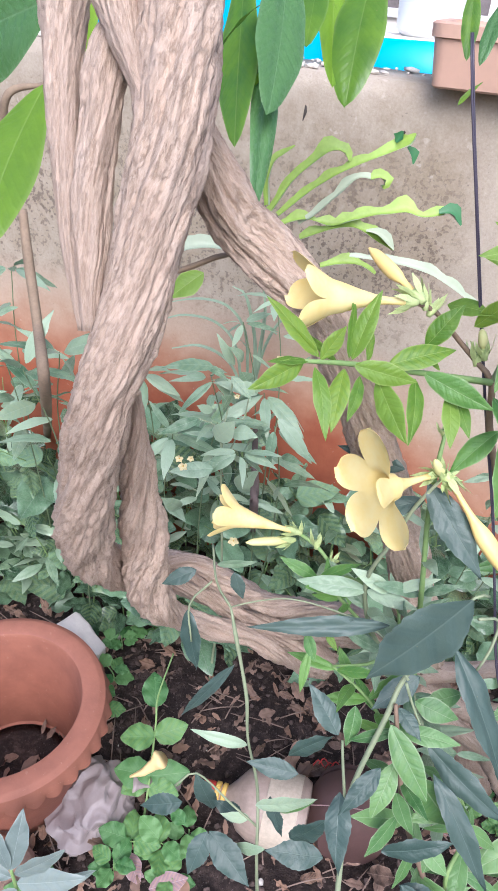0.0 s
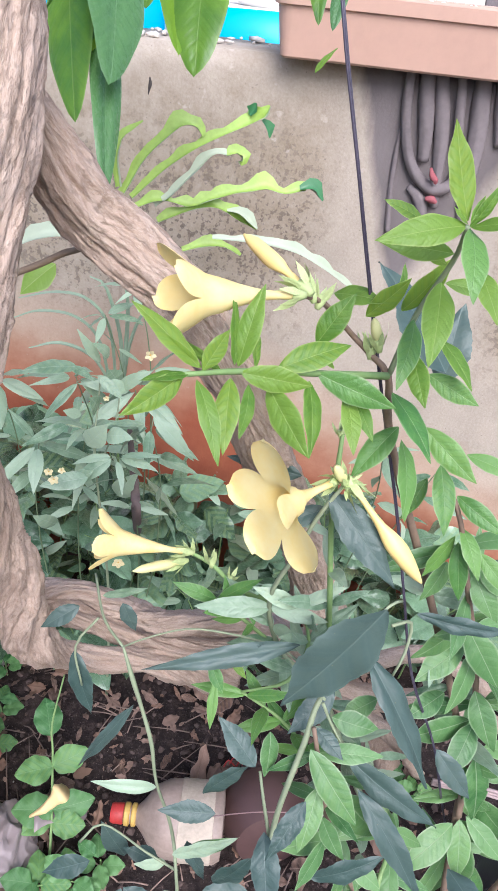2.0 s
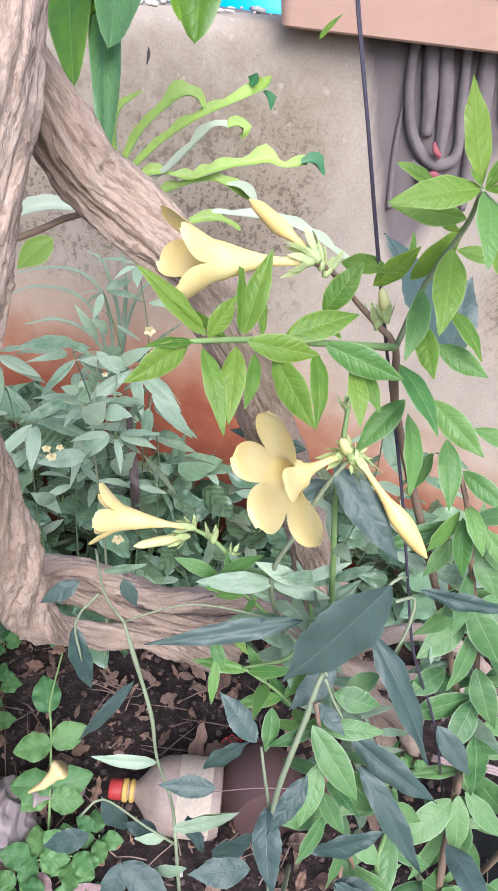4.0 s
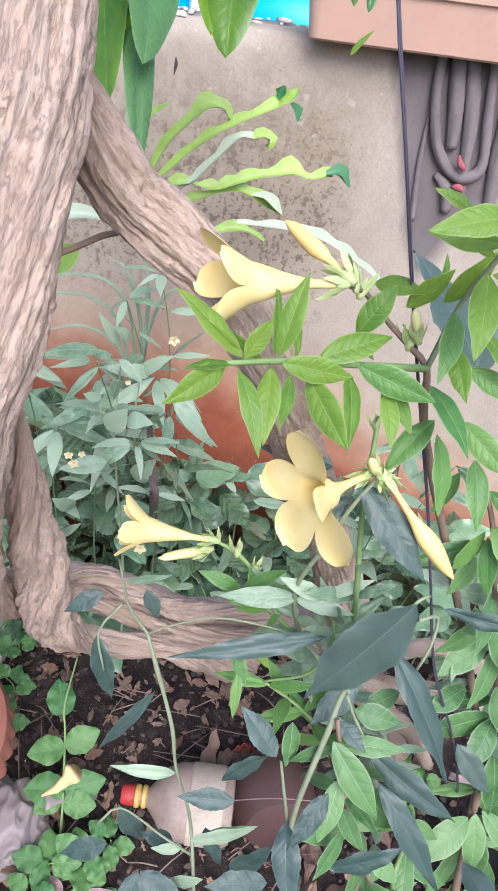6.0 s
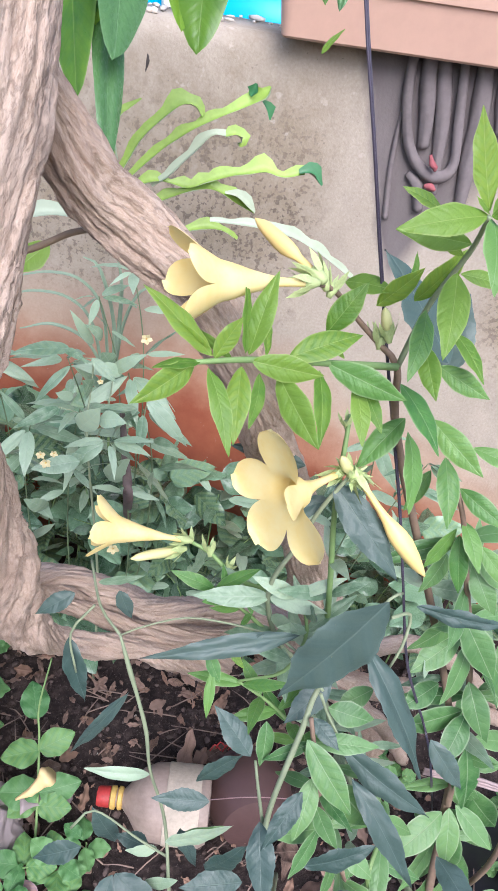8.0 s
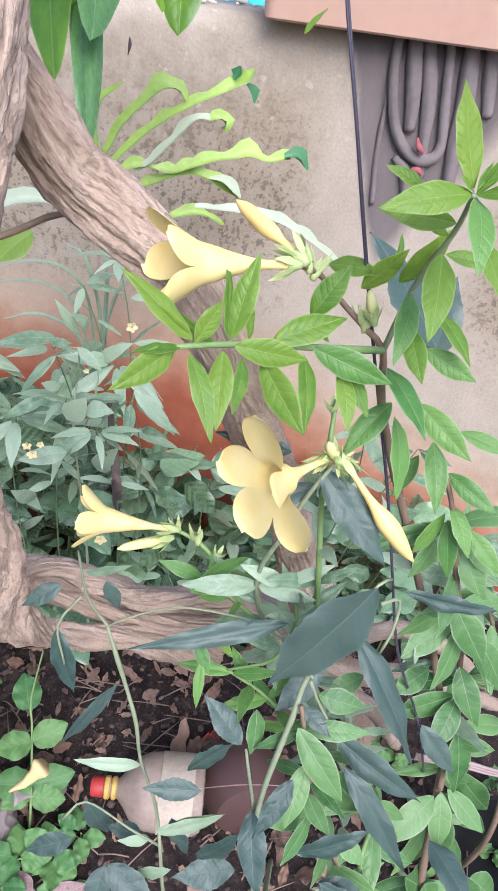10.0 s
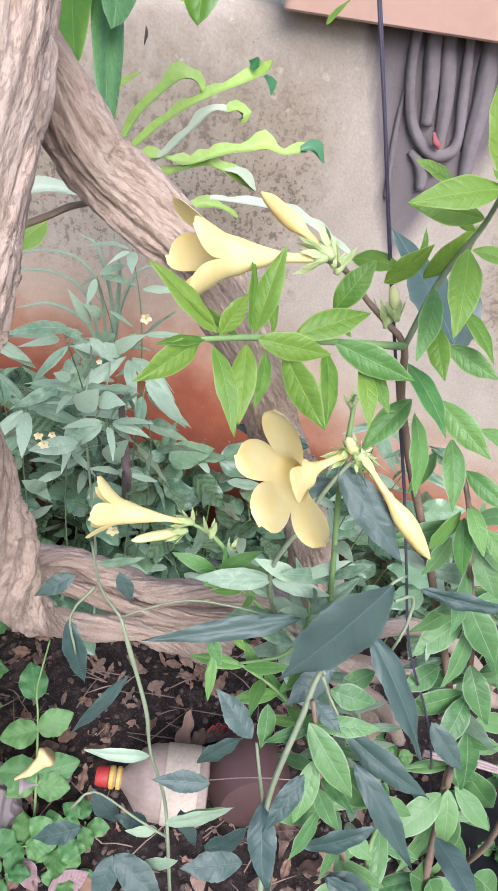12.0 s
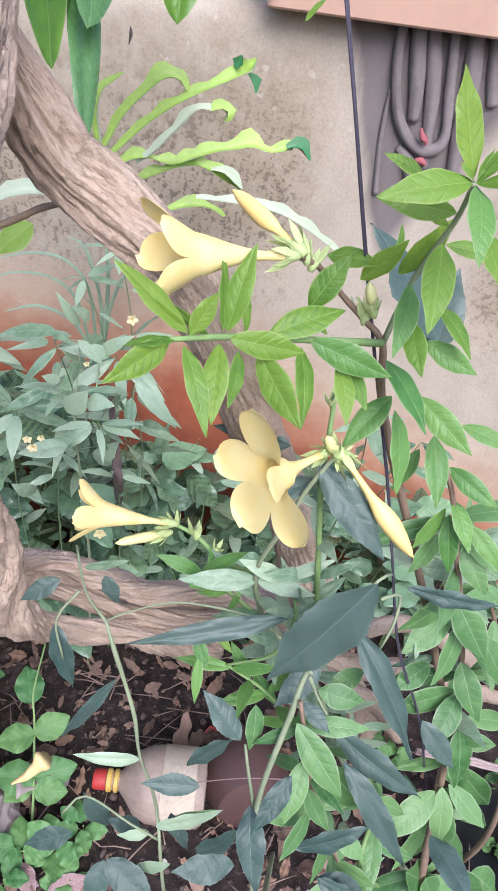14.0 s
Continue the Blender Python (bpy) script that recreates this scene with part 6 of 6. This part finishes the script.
# a spreading plant whose pale leaves stand before the red foot of the wall
spreading = thing("spreading_plant", (-0.037, 0.9, 0), "spreading plant with long pale green leaves before the wall", "plant")
stalk(spreading, [((-0.037, 0.9, -0.01), 0.0026), ((-0.027, 0.87, 0.281), 0.0022), ((-0.037, 0.82, 0.562), 0.0016)], STEM_DULL)
for line in ([((-0.037, 0.820, 0.562), 0.0016), ((-0.038, 0.840, 0.602), 0.0013), ((-0.033, 0.860, 0.638), 0.0011), ((-0.032, 0.860, 0.680), 0.0009), ((-0.059, 0.860, 0.671), 0.0007)], [((-0.037, 0.820, 0.562), 0.0014), ((-0.021, 0.840, 0.589), 0.0011), ((-0.009, 0.870, 0.619), 0.0010), ((-0.005, 0.900, 0.645), 0.0008)], [((-0.037, 0.820, 0.562), 0.0012), ((-0.044, 0.840, 0.607), 0.0009), ((-0.073, 0.840, 0.622), 0.0007)], [((0.024, 0.840, 0.546), 0.0011), ((0.031, 0.840, 0.589), 0.0010), ((0.037, 0.840, 0.632), 0.0007)]):
    stalk(spreading, line, STEM_DULL, sides=6)
for base, tip, roll, broad, shape in (
    ((-0.057, 0.860, 0.693), (-0.126, 0.845, 0.693), 15, 1.11, 0),
    ((-0.065, 0.860, 0.692), (-0.034, 0.845, 0.682), -20, 1.24, 1),
    ((-0.058, 0.860, 0.669), (-0.104, 0.845, 0.622), 10, 0.76, 2),
    ((-0.073, 0.840, 0.621), (-0.128, 0.825, 0.600), -10, 0.95, 3),
    ((-0.032, 0.860, 0.681), (-0.001, 0.845, 0.655), 15, 1.20, 4),
    ((0.037, 0.840, 0.632), (0.089, 0.825, 0.571), -20, 0.93, 0),
    ((-0.005, 0.900, 0.640), (0.037, 0.885, 0.678), 10, 1.14, 1),
    ((-0.008, 0.900, 0.650), (-0.019, 0.885, 0.677), -10, 2.74, 2),
    ((-0.034, 0.860, 0.632), (-0.043, 0.845, 0.659), 15, 3.01, 3),
    ((-0.055, 0.860, 0.623), (-0.076, 0.845, 0.639), -20, 1.65, 4),
    ((-0.058, 0.880, 0.639), (-0.060, 0.865, 0.620), 10, 2.05, 0),
    ((-0.023, 0.820, 0.616), (0.012, 0.805, 0.625), -10, 2.22, 1),
    ((-0.047, 0.820, 0.603), (-0.019, 0.805, 0.642), 15, 2.17, 2),
    ((-0.064, 0.800, 0.559), (-0.038, 0.785, 0.587), -20, 2.02, 3),
    ((-0.045, 0.780, 0.582), (-0.102, 0.765, 0.581), 10, 1.42, 4),
    ((-0.085, 0.760, 0.526), (-0.109, 0.745, 0.554), -10, 1.89, 0),
    ((-0.011, 0.840, 0.507), (0.014, 0.825, 0.557), 15, 1.80, 1),
    ((-0.033, 0.980, 0.637), (-0.061, 0.965, 0.696), -20, 0.77, 2),
    ((-0.020, 0.980, 0.647), (-0.043, 0.965, 0.676), 10, 1.61, 3),
):
    leaf(spreading, LANCE, base, tip, roll, broad, shape, "leaf", (0.15 * (shape - 2), -0.75, 0.65))

STEM_BROWN = plain("dark_bark", (0.15, 0.11, 0.10), 0.8, 0.3, 60)
woody = thing("woody_stem", (0.023, 1.305, 0), "short brown woody stem among the bed leaves", "stem")
stalk(woody, [((0.007, 0.908, 0.576), 0.0035), ((0.009, 0.885, 0.554), 0.0045), ((0.013, 0.84, 0.52), 0.006), ((0.015, 0.817, 0.49), 0.0065), ((0.03, 1.316, -0.01), 0.007)], STEM_BROWN, "stem", 12)

# ---- seedlings on the soil ----
def seedling(at, tall, count, size, seed, kind=ROUND):
    r = random.Random(seed)
    at = Vector(at)
    at.z = 0
    ob = thing("seedling", at, "small seedling with round bright green leaves", "seedling", "seedlings on the soil")
    stalk(ob, [(at + Vector((0, 0, -0.01)), 0.0016), (at + Vector((r.uniform(-0.01, 0.01), 0, tall * 0.5)), 0.0013), (at + Vector((r.uniform(-0.012, 0.012), -0.01, tall)), 0.001)], sides=6)
    for k in range(count):
        h = tall * (0.35 + 0.65 * (k // 2 * 2 + 1) / count)
        a = (k % 2) * 3.14 + (k // 2) * 1.4 + r.uniform(-0.4, 0.4)
        d = Vector((math.cos(a), math.sin(a), r.uniform(-0.1, 0.25))).normalized()
        b = at + Vector((0, -0.005, h))
        leaf(ob, kind, b + d * size * 0.12, b + d * size * r.uniform(0.85, 1.15), r.uniform(-15, 15), r.uniform(0.9, 1.1), k, "leaf", (0, -0.3, 1))
    return ob


for i, (p, tall, count, size) in enumerate((((-0.221, 0.803, 0.03), 0.05, 5, 0.04), ((-0.043, 0.594, 0.03), 0.05, 5, 0.042), ((-0.214, 0.866, 0.03), 0.07, 6, 0.04), ((-0.177, 0.991, 0.02), 0.06, 6, 0.04), ((-0.216, 0.957, 0.02), 0.05, 6, 0.036), ((-0.126, 0.569, 0.03), 0.05, 6, 0.045), ((-0.078, 0.565, 0.03), 0.06, 6, 0.045), ((-0.145, 0.535, 0.03), 0.05, 6, 0.04), ((-0.06, 0.526, 0.03), 0.04, 4, 0.04), ((0.588, 0.575, 0.03), 0.05, 7, 0.026), ((0.589, 0.539, 0.03), 0.05, 7, 0.026), ((0.558, 0.542, 0.03), 0.05, 7, 0.025), ((0.63, 0.599, 0.03), 0.05, 7, 0.025), ((0.571, 0.497, 0.03), 0.04, 7, 0.026), ((0.422, 0.692, 0.03), 0.05, 6, 0.035), ((0.394, 0.738, 0.03), 0.05, 6, 0.035), ((0.457, 0.648, 0.03), 0.05, 6, 0.03), ((-0.244, 0.472, 0.03), 0.06, 5, 0.05))):
    seedling(p, tall, count, size, 500 + i)

LEAF_PALE = leaf_material("pale_leaf", (0.13, 0.18, 0.165), (0.24, 0.30, 0.28), (0.40, 0.46, 0.43), 0.4, 0.15, 6.0, 0.25, 0.3, 0.1)
PALES = blades("pale_leaf", LEAF_PALE, 0.30, 0.42, 0.05, 1.1)
pale = thing("pale_leaved_plant", (-0.248, 0.478, 0), "low plant with long blue-grey leaves beside the pot", "plant")
stalk(pale, [((-0.242, 0.454, -0.01), 0.003), ((-0.239, 0.432, 0.106), 0.0025), ((-0.242, 0.429, 0.212), 0.002)])
for x, y, ro in (((-0.242, 0.429, 0.212), (-0.233, 0.471, 0.276), 10), ((-0.245, 0.429, 0.212), (-0.271, 0.456, 0.272), -20), ((-0.24, 0.431, 0.196), (-0.177, 0.446, 0.238), 20), ((-0.239, 0.43, 0.177), (-0.15, 0.433, 0.2), -10), ((-0.244, 0.429, 0.193), (-0.301, 0.439, 0.209), 10), ((-0.23, 0.43, 0.158), (-0.145, 0.454, 0.177), 15), ((-0.238, 0.424, 0.168), (-0.208, 0.393, 0.157), 0), ((-0.238, 0.426, 0.171), (-0.272, 0.405, 0.175), 0)):
    leaf(pale, PALES, x, y, ro, 1.25, int(abs(ro)) % 5)

creeper = thing("creeping_vine", (-0.116, 0.618, 0), "upright vine with paired crinkled round green leaves", "plant")
stalk(creeper, [((-0.118, 0.6, -0.01), 0.0024), ((-0.113, 0.624, 0.03), 0.0022), ((-0.112, 0.676, 0.07), 0.002), ((-0.113, 0.729, 0.1), 0.0018), ((-0.115, 0.763, 0.12), 0.0016), ((-0.099, 0.83, 0.15), 0.0014)])
for x, y, w in (((-0.117, 0.748, 0.11), (-0.127, 0.804, 0.13), 1.0), ((-0.12, 0.774, 0.12), (-0.13, 0.795, 0.13), 1.2), ((-0.112, 0.709, 0.09), (-0.167, 0.697, 0.095), 1.05), ((-0.112, 0.709, 0.09), (-0.059, 0.728, 0.1), 1.0), ((-0.11, 0.658, 0.06), (-0.17, 0.662, 0.065), 1.1), ((-0.113, 0.656, 0.055), (-0.155, 0.632, 0.05), 1.0), ((-0.11, 0.658, 0.06), (-0.048, 0.668, 0.065), 0.95), ((-0.111, 0.645, 0.05), (-0.062, 0.638, 0.045), 1.1)):
    leaf(creeper, ROUND, x, y, 5, w, int(w * 100) % 5, "leaf", (0, -0.5, 0.85))

curl = thing("fallen_leaf", (0.096, 0.694, 0), "curled pinkish dry leaf standing on the soil", "fallen leaf", "fallen leaves on the soil")
leaf(curl, DRY, (0.095, 0.686, 0.005), (0.127, 0.757, 0.05), 30, 0.8, 1, "blade")

GLOSS_BLACK = plain("black_plastic", (0.006, 0.006, 0.008), 0.5, 0.3, 40)
pot_at = Vector((0.545, 0.424, 0))
black_pot = thing("black_pot", pot_at, "empty black plastic pot sunk among the shrub leaves", "pot")
shell = lathe(bmesh.new(), [(0.075, 0.0), (0.082, 0.004), (0.098, 0.112), (0.104, 0.115), (0.104, 0.126), (0.097, 0.128), (0.093, 0.115), (0.078, 0.012)], 48)
bmesh.ops.translate(shell, verts=shell.verts, vec=pot_at + Vector((0, 0, 0.004)))
part("body", shell, GLOSS_BLACK, black_pot)

# ---- litter ----
CRUMB = plain("soil_crumb", (0.10, 0.07, 0.06), 0.95, 0.6, 30, 0, 0.6)


TWIG_DRY = plain("dry_twig", (0.24, 0.17, 0.135), 0.9, 0.55, 12, 0, 0.4)


def make_litter():
    r = random.Random(5)
    verts, faces = [], []
    base = [([v.co.copy() for v in me.vertices], [tuple(f.vertices) for f in me.polygons]) for me in DRY]
    for i in range(900):
        x, y = r.uniform(-0.5, 0.5), 0.42 + 0.6 * r.random() ** 0.8
        a, s = r.uniform(0, 6.28), 0.012 + 0.05 * r.random() ** 2.2
        p = Vector((x, y, 0.016 + 0.012 * r.random()))
        m = Matrix.Translation(p) @ Euler((r.uniform(-0.5, 0.5), r.uniform(-0.35, 0.35), a)).to_matrix().to_4x4() @ Matrix.Diagonal((s, s * r.uniform(0.5, 1.5), s * r.choice((1, 1, -1.5, 2.2)), 1))
        if i < 260:
            ob = tagged(new("fallen_leaf", DRY[i % 5]), "curled brown fallen leaf on the soil", "fallen leaf", "fallen leaves on the soil")
            ob.matrix_basis = m
        else:
            had = len(verts)
            m = m @ Matrix.Diagonal((0.7, 0.7, 0.7, 1))
            verts += [m @ v for v in base[i % 5][0]]
            faces += [tuple(k + had for k in f) for f in base[i % 5][1]]
    rest = bpy.data.meshes.new("leaf_litter")
    rest.from_pydata(verts, [], faces)
    rest.materials.append(LEAF_DRY)
    tagged(new("leaf_litter", rest), "crumbled brown leaf litter on the soil", "leaf litter", kind="stuff")
    bm = bmesh.new()
    for i in range(260):
        x, y, a, s = r.uniform(-0.45, 0.55), r.uniform(0.3, 1.0), r.uniform(0, 3.14), r.uniform(0.015, 0.10)
        d = Vector((math.cos(a), math.sin(a), r.uniform(-0.1, 0.15))) * s
        p = Vector((x, y, 0.016))
        tube(bm, [(p, 0.0012), (p + d * 0.5 + Vector((0, 0, r.uniform(0, 0.008))), 0.0011), (p + d, 0.0006)], 5, 0.02)
    tagged(new("twig_litter", mesh_of("twig_litter", bm, TWIG_DRY)), "thin dry twigs strewn on the soil", "twigs", kind="stuff")
    ball = bmesh.new()
    bmesh.ops.create_icosphere(ball, subdivisions=1, radius=1)
    unit, sides = [v.co.copy() for v in ball.verts], [tuple(v.index for v in f.verts) for f in ball.faces]
    ball.free()
    verts, faces = [], []
    for i in range(2200):
        s = 0.0015 + 0.007 * r.random() ** 2
        m = Matrix.Translation((r.uniform(-0.6, 0.6), r.uniform(0.28, 1.05), 0.010 + s * 0.3)) @ Euler((r.random() * 6, r.random() * 6, r.random() * 6)).to_matrix().to_4x4() @ Matrix.Diagonal((s, s * 0.8, s * 0.6, 1))
        had = len(verts)
        verts += [m @ (v * r.uniform(0.8, 1.2)) for v in unit]
        faces += [tuple(k + had for k in f) for f in sides]
    crumbs = bpy.data.meshes.new("soil_crumbs")
    crumbs.from_pydata(verts, [], faces)
    crumbs.materials.append(CRUMB)
    crumbs.materials.append(GRIT)
    for k, f in enumerate(crumbs.polygons):
        f.material_index = 1 if (k // len(sides)) % 31 == 0 else 0
    tagged(new("soil_crumbs", crumbs), "loose crumbs of dark soil", "soil", kind="stuff")


make_litter()

dead = thing("fallen_flower", (-0.09, 0.641, 0.136), "withered pale yellow fallen flower", "flower")
WITHER = plain("withered_petal", (0.80, 0.62, 0.30), 0.6, 0.15, 60)
part("trumpet", tube(bmesh.new(), [((-0.137, 0.628, 0.102), 0.002), ((-0.117, 0.631, 0.114), 0.006), ((-0.104, 0.635, 0.127), 0.009), ((-0.091, 0.638, 0.14), 0.013)], 12, 0.004, 0.35, 0.2, 20.0), WITHER, dead)



def blossom(at, size, group="tiny pale blossoms"):
    """A tiny five-petalled blossom."""
    at = Vector(at)
    ob = thing("blossom", at, "tiny pale yellow blossom among the bed leaves", "blossom", group)
    part("eye", lathe_at(at, size * 0.18), YELLOW, ob)
    for k in range(5):
        a = k * 1.2566 + at.x * 40
        d = Vector((math.cos(a), -0.35, math.sin(a))).normalized()
        leaf(ob, TINY, at, at + d * size, 0, 1.0, k, "petal", (0, -0.9, 0.4))


def lathe_at(at, r):
    bm = lathe(bmesh.new(), [(r * 0.4, -r), (r, -r * 0.3), (r, r * 0.3), (r * 0.4, r)], 10)
    bmesh.ops.translate(bm, verts=bm.verts, vec=at)
    return bm


CREAMY = plain("cream_petal", (0.70, 0.62, 0.34), 0.6, 0.1, 60)
TINY = blades("petal", CREAMY, 0.7, 0.6)
for p, s in (((-0.087, 0.746, 0.617), 0.006), ((-0.072, 0.744, 0.62), 0.005), ((-0.02, 0.768, 0.702), 0.004), ((-0.007, 0.52, 0.683), 0.006), ((0.028, 0.752, 0.765), 0.007), ((-0.081, 0.737, 0.612), 0.007)):
    blossom(p, s)

red_bits = thing("red_thread", (0.172, 0.725, 0.02), "scrap of red thread on the soil", "thread")
for k in range(4):
    c = Vector((0.171, 0.724, 0.025)) + Vector((0.01 * (k - 1.5), 0.004 * math.sin(k * 2), 0))
    part("strand", tube(bmesh.new(), [(c, 0.0012), (c + Vector((0.008, 0.006, 0.008)), 0.0012), (c + Vector((0.018, -0.002, 0.002)), 0.001)], 5, 0.004), RED, red_bits)
PURPLE = leaf_material("purple_leaf", (0.20, 0.125, 0.14), (0.36, 0.25, 0.26), (0.5, 0.4, 0.42), 0.6, 0.1)
PURPLES = blades("purple_leaf", PURPLE, 0.45, 0.45, 0.05)
for x, y in (((-0.127, 0.552, 0.03), (-0.102, 0.507, 0.03)), ((-0.088, 0.504, 0.03), (-0.033, 0.524, 0.03)), ((-0.127, 0.533, 0.03), (-0.097, 0.519, 0.03))):
    ob = thing("fallen_leaf", x, "withered purplish leaf on the soil", "fallen leaf", "fallen leaves on the soil")
    leaf(ob, PURPLES, x, y, 10, 1.2, 0, "blade", (0, -0.3, 1))

string = thing("string", (0.338, 0.470, 0.269), "thin pinkish string stretched over the jar", "string")
part("strand", tube(bmesh.new(), [((0.100, 0.560, 0.181), 0.0007), ((0.170, 0.520, 0.253), 0.0007), ((0.253, 0.500, 0.261), 0.0007), ((0.338, 0.470, 0.269), 0.0007)], 6, 0.02), plain("pink_string", (0.42, 0.27, 0.26), 0.8, 0.2, 80), string)
